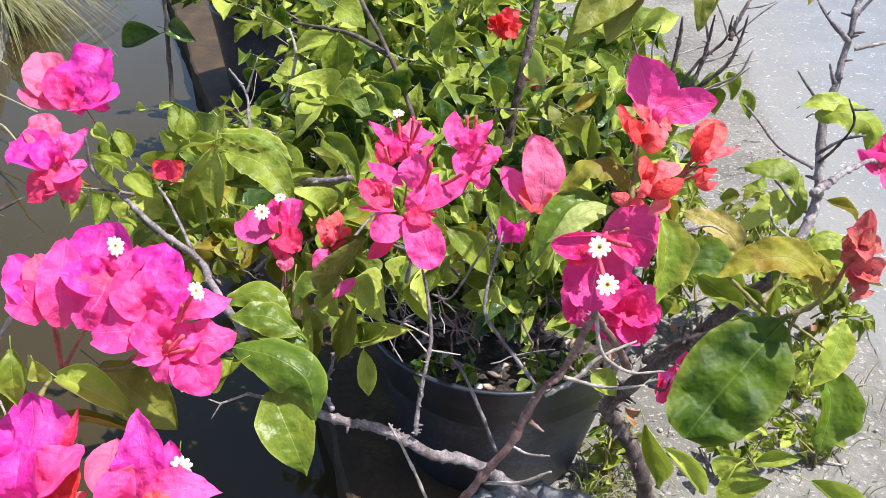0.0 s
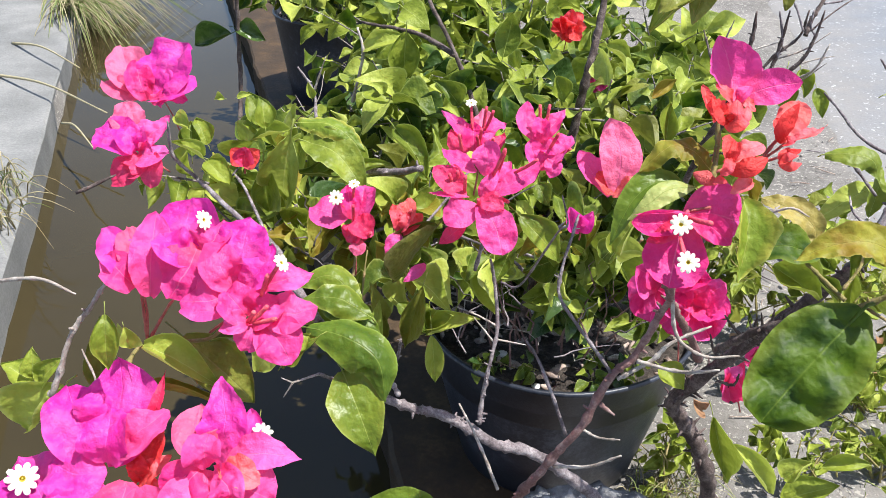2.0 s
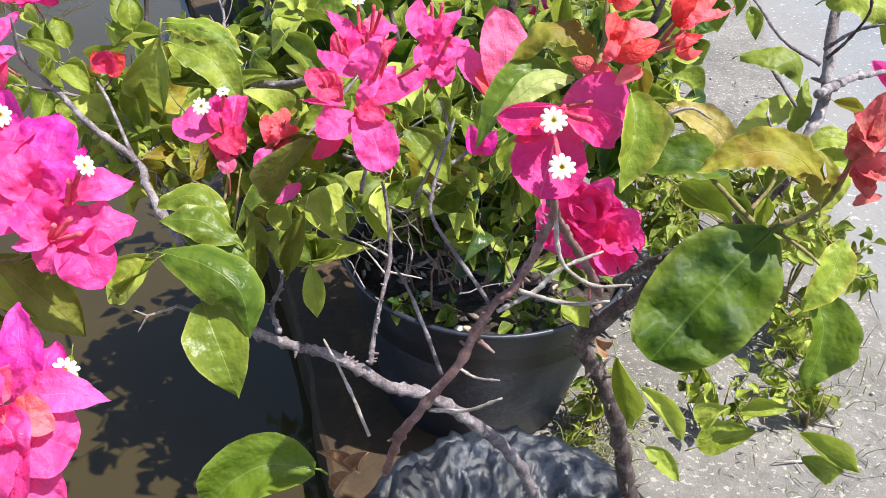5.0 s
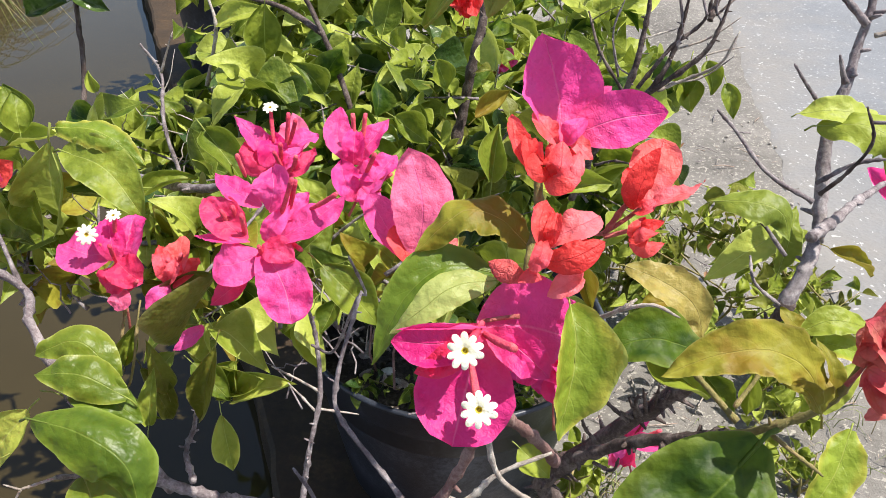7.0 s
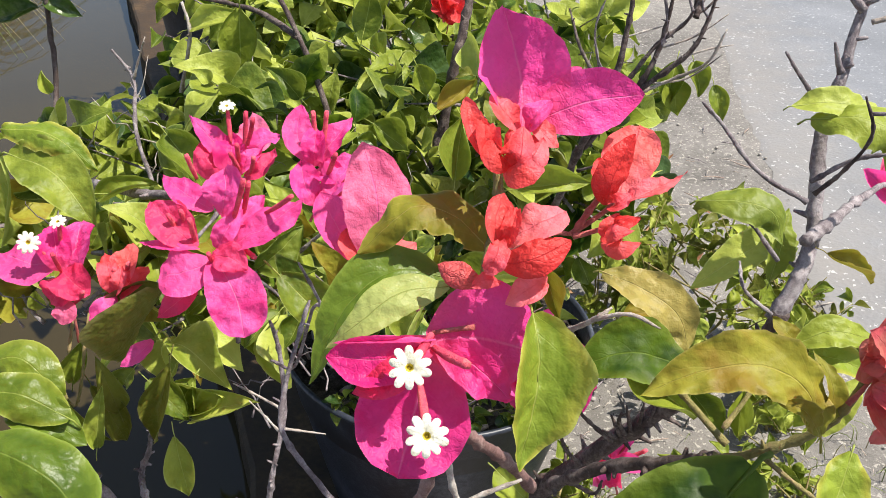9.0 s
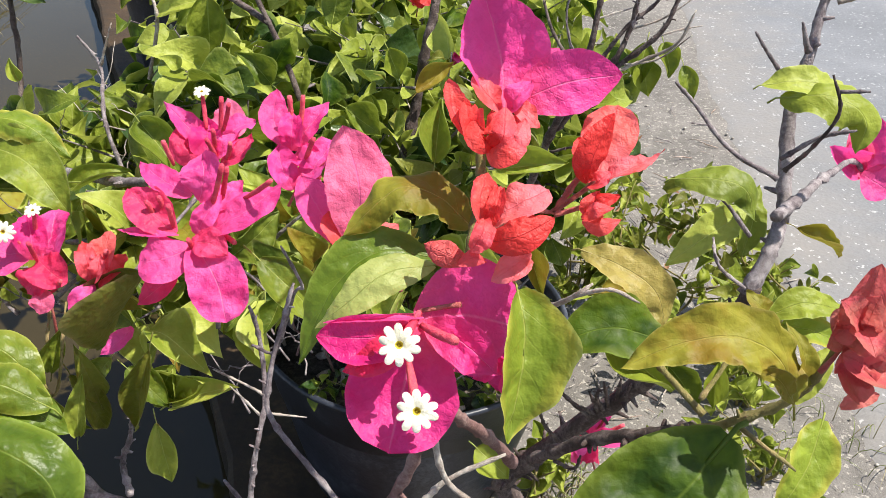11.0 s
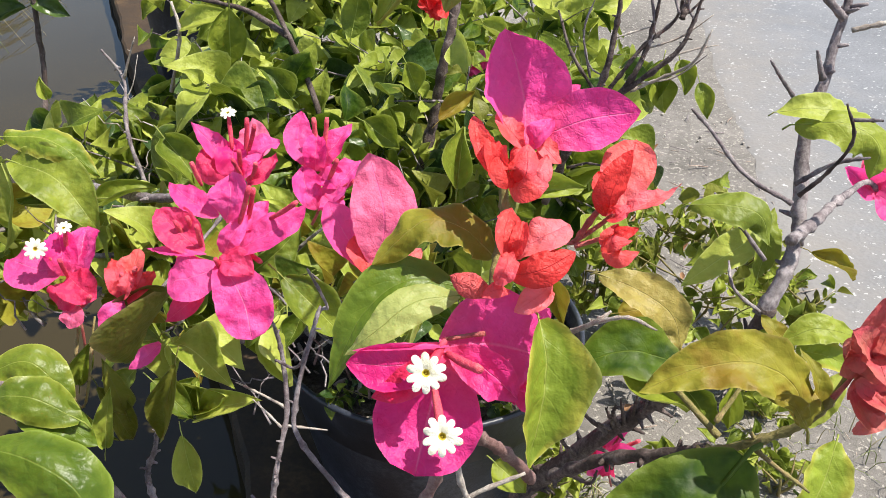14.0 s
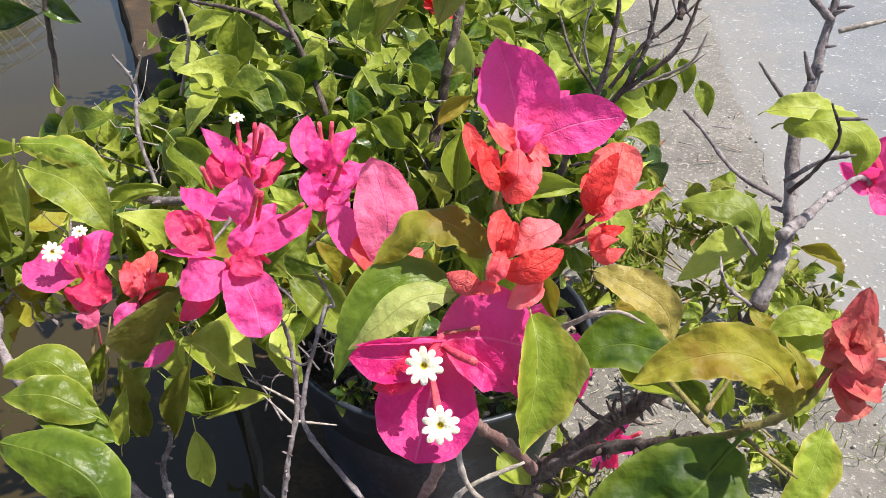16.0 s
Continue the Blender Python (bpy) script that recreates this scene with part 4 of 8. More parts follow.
bract(head_right, (0.3316, 0.56, 0.7721), (0.309, 0.56, 0.7875), 0.0168, (0.19, -0.94, 0.28), 3, MAGENTA)
bract(head_right, (0.3316, 0.56, 0.7721), (0.3346, 0.565, 0.8016), 0.0210, (-0.47, -0.86, 0.19), 1, PINK)
bract(head_right, (0.3289, 0.555, 0.7746), (0.3459, 0.55, 0.7666), 0.0210, (-0.05, -0.89, 0.46), 0, PINK)
bract(head_right, (0.3324, 0.565, 0.7712), (0.3242, 0.57, 0.7936), 0.0152, (-0.25, -0.96, 0.12), 2, ROSE)
head_right_coral = stalk(front, (0.2219, 0.345, 0.8118), (0.2255, 0.345, 0.822))
bract(head_right_coral, (0.2277, 0.345, 0.82), (0.2274, 0.345, 0.8502), 0.0127, (-0.52, -0.86, -0.01), 2, RUST)
bract(head_right_coral, (0.2243, 0.342, 0.8223), (0.2195, 0.342, 0.8383), 0.0095, (-0.23, -0.97, -0.07), 5, RUST)
bract(head_right_coral, (0.2234, 0.34, 0.823), (0.2366, 0.34, 0.8166), 0.0129, (0.27, -0.78, 0.57), 4, RUST)
bract(head_right_coral, (0.2235, 0.34, 0.8198), (0.232, 0.338, 0.8081), 0.0072, (0.07, -0.97, 0.22), 3, RUST)
head_peep = stalk(front, (0.0723, 0.55, 0.6964), (0.0717, 0.55, 0.7064))
bract(head_peep, (0.0718, 0.55, 0.7039), (0.0621, 0.55, 0.7254), 0.0171, (0.29, -0.95, 0.13), 3, PURPLE)
bract(head_peep, (0.0718, 0.55, 0.7039), (0.0805, 0.55, 0.7217), 0.0154, (-0.34, -0.93, 0.17), 5, PURPLE)
head_small_bud = stalk(front, (-0.2066, 0.588, 0.7151), (-0.2075, 0.588, 0.7242))
bract(head_small_bud, (-0.2078, 0.588, 0.7227), (-0.2161, 0.588, 0.7373), 0.0164, (0.54, -0.78, 0.31), 2, CORAL)
bract(head_small_bud, (-0.2078, 0.588, 0.7227), (-0.1917, 0.588, 0.7371), 0.0182, (-0.20, -0.96, 0.22), 0, CORAL)
bract(head_small_bud, (-0.2044, 0.582, 0.7243), (-0.2014, 0.585, 0.7419), 0.0180, (0.28, -0.95, 0.11), 4, CRIMSON)
leaf(front, (-0.1638, 0.585, 0.7502), (-0.1884, 0.61, 0.6725), 0.0410, (-0.06, -0.96, -0.29), 1, LIME)
leaf(front, (-0.1889, 0.6, 0.7521), (-0.1931, 0.61, 0.7764), 0.0218, (0.41, -0.82, 0.41), 1)
leaf(front, (-0.2182, 0.58, 0.7213), (-0.2389, 0.575, 0.7242), 0.0195, (0.25, -0.63, 0.73), 2, LIME)
leaf(front, (-0.241, 0.6, 0.7344), (-0.2532, 0.61, 0.7547), 0.0199, (0.44, -0.67, 0.60), 4)
leaf(front, (-0.1717, 0.61, 0.7486), (-0.2039, 0.6, 0.7412), 0.0174, (0.08, -0.75, 0.66), 3, LIME)
leaf(front, (-0.1658, 0.66, 0.7575), (-0.1685, 0.66, 0.7723), 0.0101, (0.51, -0.86, 0.09), 5, LIME)
leaf(front, (-0.2298, 0.62, 0.7682), (-0.2395, 0.62, 0.7684), 0.0071, (0.01, -0.69, 0.72), 6, LIME)
leaf(front, (-0.2182, 0.62, 0.7698), (-0.206, 0.62, 0.7738), 0.0079, (-0.19, -0.78, 0.59), 0, LIME)
leaf(front, (-0.1936, 0.6, 0.7202), (-0.1999, 0.61, 0.6651), 0.0267, (0.32, -0.92, -0.20), 3)
leaf(front, (-0.1969, 0.62, 0.7455), (-0.2121, 0.63, 0.7725), 0.0252, (0.40, -0.76, 0.51), 0)
leaf(front, (-0.2144, 0.62, 0.7497), (-0.1868, 0.61, 0.7353), 0.0214, (0.18, -0.62, 0.77), 6)
leaf(front, (-0.232, 0.57, 0.7365), (-0.252, 0.56, 0.7545), 0.0166, (0.70, -0.52, 0.49), 3, LIME)
leaf(front, (-0.2312, 0.57, 0.7336), (-0.2082, 0.56, 0.7206), 0.0213, (0.20, -0.57, 0.79), 4)
leaf(front, (-0.2446, 0.575, 0.7344), (-0.2481, 0.59, 0.7587), 0.0197, (0.36, -0.77, 0.53), 5)
leaf(front, (-0.2418, 0.57, 0.7609), (-0.2583, 0.58, 0.7676), 0.0131, (0.05, -0.49, 0.87), 2, LIME)
leaf(front, (-0.1194, 0.6, 0.7181), (-0.1592, 0.59, 0.7142), 0.0221, (0.10, -0.68, 0.73), 7)
leaf(front, (-0.1282, 0.6, 0.7389), (-0.1556, 0.59, 0.7169), 0.0274, (-0.11, -0.84, 0.52), 0)
leaf(front, (-0.1271, 0.62, 0.7035), (-0.092, 0.63, 0.7165), 0.0192, (-0.04, -0.74, 0.68), 2)
leaf(front, (-0.1305, 0.485, 0.6437), (-0.0722, 0.48, 0.6372), 0.0210, (0.09, -0.25, 0.96), 3)
bract(head_right_coral, (0.2252, 0.338, 0.8336), (0.2357, 0.3419, 0.8326), 0.0092, (0.29, -0.58, 0.76), 7, RUST)
bract(head_right_coral, (0.225, 0.338, 0.8339), (0.223, 0.3253, 0.8347), 0.0097, (-0.16, 0.09, 0.98), 1, RUST)
bract(head_right_coral, (0.2242, 0.338, 0.8329), (0.2229, 0.3389, 0.8265), 0.0111, (-0.48, -0.88, -0.02), 7, RUST)
bract(head_right_coral, (0.2236, 0.338, 0.8349), (0.2179, 0.3409, 0.8311), 0.0101, (-0.59, -0.73, 0.34), 7, RUST)
bract(head_right_coral, (0.2239, 0.338, 0.835), (0.2149, 0.3338, 0.8449), 0.0093, (0.65, -0.69, 0.30), 0, RUST)
bract(head_right_coral, (0.2257, 0.338, 0.833), (0.2251, 0.3369, 0.8444), 0.0096, (-0.81, -0.58, -0.10), 1, RUST)
leaf(front, (-0.1297, 0.45, 0.6618), (-0.1596, 0.44, 0.6251), 0.0288, (-0.24, -0.87, 0.43), 4, LIME)
leaf(front, (-0.0295, 0.467, 0.6538), (-0.0263, 0.465, 0.6109), 0.0164, (0.26, -0.96, 0.06), 0, LIME)
leaf(front, (-0.0274, 0.478, 0.7402), (-0.0627, 0.488, 0.6836), 0.0260, (-0.75, -0.55, 0.37), 5, DULL_SHADED)
leaf(front, (0.0286, 0.475, 0.7536), (0.0595, 0.468, 0.7252), 0.0240, (0.34, -0.76, 0.56), 4)
leaf(front, (0.1331, 0.335, 0.8554), (0.1379, 0.33, 0.843), 0.0053, (0.11, -0.91, 0.41), 3, BRONZE)
leaf(front, (0.1984, 0.47, 0.5766), (0.2367, 0.46, 0.5363), 0.0193, (0.33, -0.79, 0.51), 6, LIME)
leaf(front, (0.1672, 0.43, 0.6355), (0.1829, 0.42, 0.5866), 0.0181, (0.12, -0.97, 0.23), 5)
leaf(front, (0.2125, 0.48, 0.5101), (0.2421, 0.47, 0.4889), 0.0189, (0.25, -0.69, 0.68), 0, LIME)
leaf(front, (0.2778, 0.56, 0.4358), (0.3206, 0.56, 0.4633), 0.0335, (-0.47, -0.50, 0.73), 0)
leaf(front, (0.3034, 0.56, 0.4807), (0.3426, 0.56, 0.4919), 0.0162, (-0.24, -0.50, 0.83), 1)
leaf(front, (0.3553, 0.56, 0.4633), (0.4113, 0.56, 0.4278), 0.0216, (0.41, -0.64, 0.65), 7, LIME)
leaf(front, (0.3677, 0.56, 0.4363), (0.4057, 0.56, 0.4065), 0.0249, (0.46, -0.67, 0.58), 1)
leaf(front, (0.2742, 0.56, 0.4629), (0.2927, 0.56, 0.4857), 0.0213, (-0.63, -0.59, 0.51), 5, LIME)
leaf(front, (0.2248, 0.4, 0.7957), (0.2126, 0.4, 0.7677), 0.0126, (-0.65, -0.70, 0.28), 1)
leaf(front, (0.1943, 0.39, 0.775), (0.209, 0.385, 0.7586), 0.0125, (0.27, -0.83, 0.49), 2)
leaf(front, (0.2124, 0.39, 0.7766), (0.2121, 0.385, 0.7589), 0.0091, (-0.31, -0.91, 0.26), 3)
leaf(front, (0.2445, 0.43, 0.8108), (0.2658, 0.43, 0.8007), 0.0096, (0.30, -0.72, 0.63), 2, BRONZE)
leaf(front, (0.1099, 0.37, 0.9351), (0.0831, 0.36, 0.9147), 0.0207, (-0.15, -0.79, 0.59), 1)
leaf(front, (0.1075, 0.42, 0.8348), (0.1085, 0.43, 0.8546), 0.0126, (-0.01, -0.89, 0.45), 5)
leaf(front, (0.1303, 0.44, 0.8232), (0.1572, 0.44, 0.8288), 0.0113, (-0.15, -0.66, 0.74), 1)
leaf(front, (0.0996, 0.44, 0.8519), (0.1114, 0.45, 0.8597), 0.0084, (0.07, -0.66, 0.75), 7, BRONZE)
leaf(front, (-0.086, 0.5, 0.6531), (-0.0717, 0.5, 0.6097), 0.0188, (0.70, -0.68, 0.23), 6, DULL_SHADED)
leaf(front, (-0.042, 0.5, 0.6732), (-0.0568, 0.495, 0.6179), 0.0197, (0.02, -1.00, 0.08), 3, DULL_SHADED)
leaf(front, (-0.0438, 0.52, 0.6174), (-0.0038, 0.51, 0.6458), 0.0206, (-0.58, -0.50, 0.64), 4, LIME)
leaf(front, (-0.0576, 0.53, 0.6289), (-0.0394, 0.52, 0.626), 0.0204, (-0.05, -0.37, 0.93), 6)
leaf(front, (-0.0743, 0.5, 0.6371), (-0.0808, 0.5, 0.674), 0.0158, (0.63, -0.77, 0.11), 0, DULL_SHADED)
leaf(front, (-0.1577, 0.35, 0.725), (-0.1151, 0.345, 0.6853), 0.0345, (0.45, -0.69, 0.57), 4, DULL_SHADED)
leaf(front, (-0.1687, 0.325, 0.7382), (-0.1231, 0.318, 0.7209), 0.0229, (0.26, -0.44, 0.86), 6, LIME)
leaf(front, (-0.171, 0.325, 0.7077), (-0.1214, 0.32, 0.705), 0.0095, (0.01, -0.37, 0.93), 2, BRONZE)
leaf(front, (-0.2137, 0.345, 0.6834), (-0.2091, 0.35, 0.7308), 0.0216, (0.42, -0.90, 0.05), 0, DULL_SHADED)
leaf(front, (-0.1905, 0.335, 0.7316), (-0.1796, 0.335, 0.7304), 0.0109, (0.09, -0.52, 0.85), 3, LIME)
leaf(front, (-0.1398, 0.345, 0.7286), (-0.1172, 0.345, 0.7354), 0.0103, (-0.27, -0.36, 0.89), 0)
leaf(front, (-0.2405, 0.345, 0.6819), (-0.2789, 0.34, 0.6415), 0.0262, (-0.46, -0.71, 0.53), 2, LIME)
leaf(front, (-0.26, 0.35, 0.6781), (-0.2428, 0.352, 0.698), 0.0181, (-0.27, -0.91, 0.33), 0, LIME)
leaf(front, (-0.2639, 0.352, 0.6796), (-0.2624, 0.355, 0.6996), 0.0161, (0.49, -0.86, 0.09), 4, LIME)
leaf(front, (-0.2651, 0.35, 0.6775), (-0.2814, 0.352, 0.6918), 0.0211, (0.55, -0.48, 0.69), 1, LIME)
leaf(front, (-0.0812, 0.36, 0.7253), (-0.1052, 0.355, 0.7057), 0.0165, (-0.39, -0.65, 0.65), 1)
leaf(front, (-0.1702, 0.3, 0.7733), (-0.17, 0.29, 0.7447), 0.0164, (0.46, -0.84, 0.30), 1)
leaf(front, (-0.1677, 0.31, 0.7587), (-0.1668, 0.31, 0.7442), 0.0114, (0.63, -0.77, 0.04), 3, LIME)
leaf(front, (-0.0992, 0.35, 0.712), (-0.0856, 0.36, 0.7286), 0.0204, (-0.07, -0.83, 0.56), 0)
leaf(front, (-0.0959, 0.3, 0.7136), (-0.0972, 0.29, 0.6915), 0.0174, (0.25, -0.89, 0.39), 5)
leaf(front, (0.02, 0.35, 0.6015), (0.0006, 0.35, 0.614), 0.0114, (0.46, -0.52, 0.72), 3, WITHERED)
leaf(front, (0.0184, 0.35, 0.5988), (0.0083, 0.35, 0.5814), 0.0123, (-0.56, -0.76, 0.32), 5, WITHERED)
leaf(front, (0.0216, 0.35, 0.6042), (0.028, 0.35, 0.617), 0.0100, (-0.53, -0.80, 0.26), 5, WITHERED)
leaf(front, (0.1617, 0.44, 0.6319), (0.1549, 0.44, 0.6403), 0.0145, (0.48, -0.79, 0.38), 5, WITHERED)
leaf(front, (0.1358, 0.48, 0.6367), (0.1545, 0.47, 0.6255), 0.0230, (0.09, -0.66, 0.74), 0)
leaf(front, (-0.0742, 0.47, 0.6386), (-0.0708, 0.48, 0.6722), 0.0139, (0.12, -0.96, 0.27), 0, LIME)
leaf(front, (-0.0968, 0.5, 0.6561), (-0.0908, 0.51, 0.6805), 0.0153, (0.06, -0.93, 0.37), 7)
leaf(front, (-0.0648, 0.52, 0.6442), (-0.0394, 0.51, 0.6262), 0.0193, (0.26, -0.63, 0.73), 4)
leaf(front, (-0.0521, 0.53, 0.6157), (-0.0162, 0.52, 0.6369), 0.0224, (-0.53, -0.54, 0.65), 7, LIME)
leaf(front, (-0.0422, 0.53, 0.6387), (-0.0551, 0.52, 0.6118), 0.0269, (-0.14, -0.90, 0.40), 2)
leaf(front, (-0.0188, 0.56, 0.6581), (-0.004, 0.55, 0.6384), 0.0183, (0.27, -0.76, 0.59), 2)
leaf(front, (0.0176, 0.56, 0.6713), (0.0096, 0.55, 0.6503), 0.0180, (-0.11, -0.88, 0.46), 7)
leaf(front, (0.0375, 0.57, 0.7329), (0.0471, 0.56, 0.7191), 0.0173, (0.11, -0.77, 0.63), 1)
leaf(front, (0.083, 0.45, 0.74), (0.0958, 0.45, 0.7576), 0.0193, (-0.50, -0.78, 0.37), 0)
leaf(front, (0.089, 0.44, 0.7509), (0.1003, 0.44, 0.7797), 0.0173, (-0.43, -0.89, 0.17), 2, LIME)
leaf(front, (0.1756, 0.41, 0.7676), (0.2029, 0.4, 0.7548), 0.0226, (0.06, -0.72, 0.69), 5)
leaf(front, (0.1802, 0.45, 0.7629), (0.2015, 0.45, 0.7683), 0.0139, (-0.19, -0.62, 0.76), 0, BRONZE)
branch(front, [(0.0277, 0.42, 0.5199), (0.0447, 0.36, 0.6218), (0.0573, 0.352, 0.6527), (0.0737, 0.35, 0.6861), (0.0876, 0.352, 0.7237), (0.0986, 0.354, 0.7367), (0.1076, 0.352, 0.7662), (0.1108, 0.345, 0.7836), (0.1063, 0.335, 0.8109)], 0.003, 0.0016, RED_BARK, 9, 'branch')
branch(front, [(0.0912, 0.352, 0.7221), (0.1073, 0.355, 0.7335), (0.1172, 0.357, 0.7457), (0.1367, 0.36, 0.7568)], 0.0015, 0.0008, PALE_BARK, 0, 'branch')
branch(front, [(0.0874, 0.352, 0.7261), (0.0691, 0.36, 0.7473), (0.0572, 0.365, 0.7624), (0.0555, 0.37, 0.773), (0.0607, 0.38, 0.7964), (0.0632, 0.385, 0.8049)], 0.0012, 0.0006, BARK, 4, 'branch')
branch(front, [(0.0665, 0.351, 0.679), (0.0492, 0.356, 0.7231), (0.0399, 0.36, 0.7368)], 0.0012, 0.0006, BARK, 0, 'branch')
branch(front, [(0.1005, 0.354, 0.7336), (0.1236, 0.345, 0.7359), (0.1405, 0.34, 0.743)], 0.0013, 0.0007, PALE_BARK, 0, 'branch')
branch(front, [(0.1115, 0.345, 0.7834), (0.1172, 0.345, 0.7593), (0.1316, 0.342, 0.75), (0.1489, 0.34, 0.7534)], 0.0012, 0.0007, PALE_BARK, 0, 'branch')
branch(front, [(0.061, 0.352, 0.6519), (0.0823, 0.345, 0.6619), (0.0979, 0.34, 0.6775)], 0.0013, 0.0007, PALE_BARK, 0, 'branch')
branch(front, [(0.0289, 0.352, 0.628), (0.0141, 0.36, 0.6609), (0.0025, 0.365, 0.6824)], 0.0012, 0.0006, PALE_BARK, 0, 'branch')
branch(front, [(0.0737, 0.35, 0.6861), (0.084, 0.345, 0.6846), (0.0958, 0.34, 0.6889)], 0.001, 0.0004, PALE_BARK, 0, 'branch')
branch(front, [(0.0827, 0.351, 0.7047), (0.0917, 0.346, 0.7009)], 0.0016, 0.0004, RED_BARK, 0, 'branch')
branch(front, [(-0.095, 0.47, 0.5981), (-0.0755, 0.477, 0.5848), (-0.0464, 0.48, 0.5727), (-0.0365, 0.482, 0.5703), (-0.0091, 0.487, 0.5555), (0.0194, 0.492, 0.5314), (0.0465, 0.5, 0.5204), (0.0833, 0.51, 0.486), (0.122, 0.53, 0.4281), (0.1531, 0.55, 0.3477)], 0.0034, 0.0056, BARK, 9, 'branch')
branch(front, [(-0.0583, 0.48, 0.5839), (-0.0689, 0.5, 0.5871), (-0.0622, 0.5, 0.608), (-0.0605, 0.505, 0.6209)], 0.0022, 0.0012, BARK, 14, 'branch')
branch(front, [(0.0055, 0.488, 0.5562), (0.0064, 0.495, 0.5748), (0.0101, 0.5, 0.6022), (0.0148, 0.515, 0.6338), (0.0103, 0.53, 0.6633), (0.0058, 0.53, 0.6857)], 0.0021, 0.0012, BARK, 12, 'branch')
branch(front, [(0.0148, 0.515, 0.6338), (-0.002, 0.52, 0.6394), (-0.0187, 0.53, 0.6379)], 0.001, 0.0006, PALE_BARK, 0, 'branch')
branch(front, [(0.0127, 0.51, 0.622), (-0.0032, 0.51, 0.6443)], 0.0009, 0.0005, PALE_BARK, 0, 'branch')
branch(front, [(0.0155, 0.51, 0.6247), (0.038, 0.515, 0.618)], 0.0009, 0.0005, PALE_BARK, 0, 'branch')
branch(front, [(0.2424, 0.55, 0.3275), (0.2178, 0.54, 0.4179), (0.1897, 0.51, 0.5161), (0.1711, 0.507, 0.5556), (0.1559, 0.505, 0.5841), (0.1673, 0.502, 0.6087)], 0.008, 0.006, DARK_BARK, 30, 'branch')
branch(front, [(0.2397, 0.44, 0.8094), (0.2569, 0.46, 0.8092), (0.2842, 0.5, 0.7999), (0.3239, 0.555, 0.7811), (0.3402, 0.56, 0.7594)], 0.0028, 0.0009, BARK, 3, 'branch')
branch(front, [(0.2387, 0.4471, 0.8222), (0.2203, 0.4537, 0.8306), (0.2061, 0.463, 0.8444), (0.1969, 0.463, 0.8529)], 0.0011, 0.0007, BARK, 0, 'branch')
branch(front, [(0.2457, 0.4685, 0.8481), (0.2333, 0.4685, 0.8617), (0.2244, 0.4685, 0.8721)], 0.001, 0.0006, BARK, 0, 'branch')
branch(front, [(0.2598, 0.4872, 0.8799), (0.2729, 0.485, 0.8845), (0.2869, 0.485, 0.8887)], 0.0011, 0.0008, PALE_BARK, 0, 'branch')
branch(front, [(0.2573, 0.4905, 0.883), (0.2482, 0.496, 0.8921)], 0.0018, 0.0014, BARK, 0, 'branch')
branch(front, [(0.2493, 0.4762, 0.8632), (0.243, 0.474, 0.8751)], 0.0014, 0.0003, BARK, 0, 'branch')
branch(front, [(0.2401, 0.4525, 0.8282), (0.2505, 0.4465, 0.8408), (0.2594, 0.441, 0.8464)], 0.0011, 0.0005, BARK, 0, 'branch')
branch(front, [(0.242, 0.4504, 0.8244), (0.2472, 0.4457, 0.8361), (0.2512, 0.441, 0.8528), (0.245, 0.441, 0.8667)], 0.001, 0.0005, DARK_BARK, 0, 'branch')
branch(front, [(0.2489, 0.441, 0.8605), (0.257, 0.4355, 0.8634)], 0.0009, 0.0004, BARK, 0, 'branch')
branch(front, [(0.2274, 0.4297, 0.8061), (0.2119, 0.4387, 0.8225), (0.206, 0.4416, 0.828)], 0.001, 0.0006, BARK, 0, 'branch')
branch(front, [(0.2235, 0.4124, 0.794), (0.2134, 0.4164, 0.8009), (0.2134, 0.4292, 0.8053)], 0.0008, 0.0006, BARK, 0, 'branch')
branch(front, [(0.1437, 0.36, 0.818), (0.1497, 0.35, 0.8305), (0.154, 0.35, 0.8349)], 0.001, 0.0006, PALE_BARK, 0, 'branch')
branch(front, [(0.1497, 0.35, 0.8305), (0.1579, 0.345, 0.8366), (0.1666, 0.345, 0.8327)], 0.0008, 0.0005, PALE_BARK, 0, 'branch')
branch(front, [(0.152, 0.4, 0.7128), (0.1699, 0.385, 0.7402), (0.1892, 0.37, 0.7611), (0.1982, 0.364, 0.7693)], 0.0026, 0.0024, DARK_BARK, 8, 'branch')
branch(front, [(0.1958, 0.365, 0.7677), (0.2055, 0.36, 0.7751), (0.2206, 0.355, 0.7905), (0.225, 0.35, 0.8068), (0.2246, 0.345, 0.8261)], 0.002, 0.001, GREEN_BARK, 2, 'branch')
branch(front, [(0.1992, 0.36, 0.7798), (0.1851, 0.375, 0.7875), (0.1773, 0.38, 0.7927)], 0.0014, 0.0008, GREEN_BARK, 0, 'branch')
branch(front, [(0.1966, 0.36, 0.7859), (0.2056, 0.37, 0.7937), (0.2091, 0.38, 0.7978)], 0.001, 0.0006, GREEN_BARK, 0, 'branch')
branch(front, [(0.2223, 0.352, 0.7972), (0.2184, 0.352, 0.8051), (0.2144, 0.352, 0.8105)], 0.0011, 0.0008, GREEN_BARK, 0, 'branch')
branch(front, [(0.211, 0.36, 0.7756), (0.2198, 0.35, 0.7739), (0.229, 0.35, 0.7668)], 0.001, 0.0006, GREEN_BARK, 0, 'branch')
branch(front, [(0.1482, 0.42, 0.6902), (0.1327, 0.4, 0.7261), (0.1224, 0.385, 0.7474), (0.1145, 0.37, 0.7677), (0.1047, 0.345, 0.7968), (0.1048, 0.335, 0.8135)], 0.0028, 0.0014, RED_BARK, 2, 'branch')
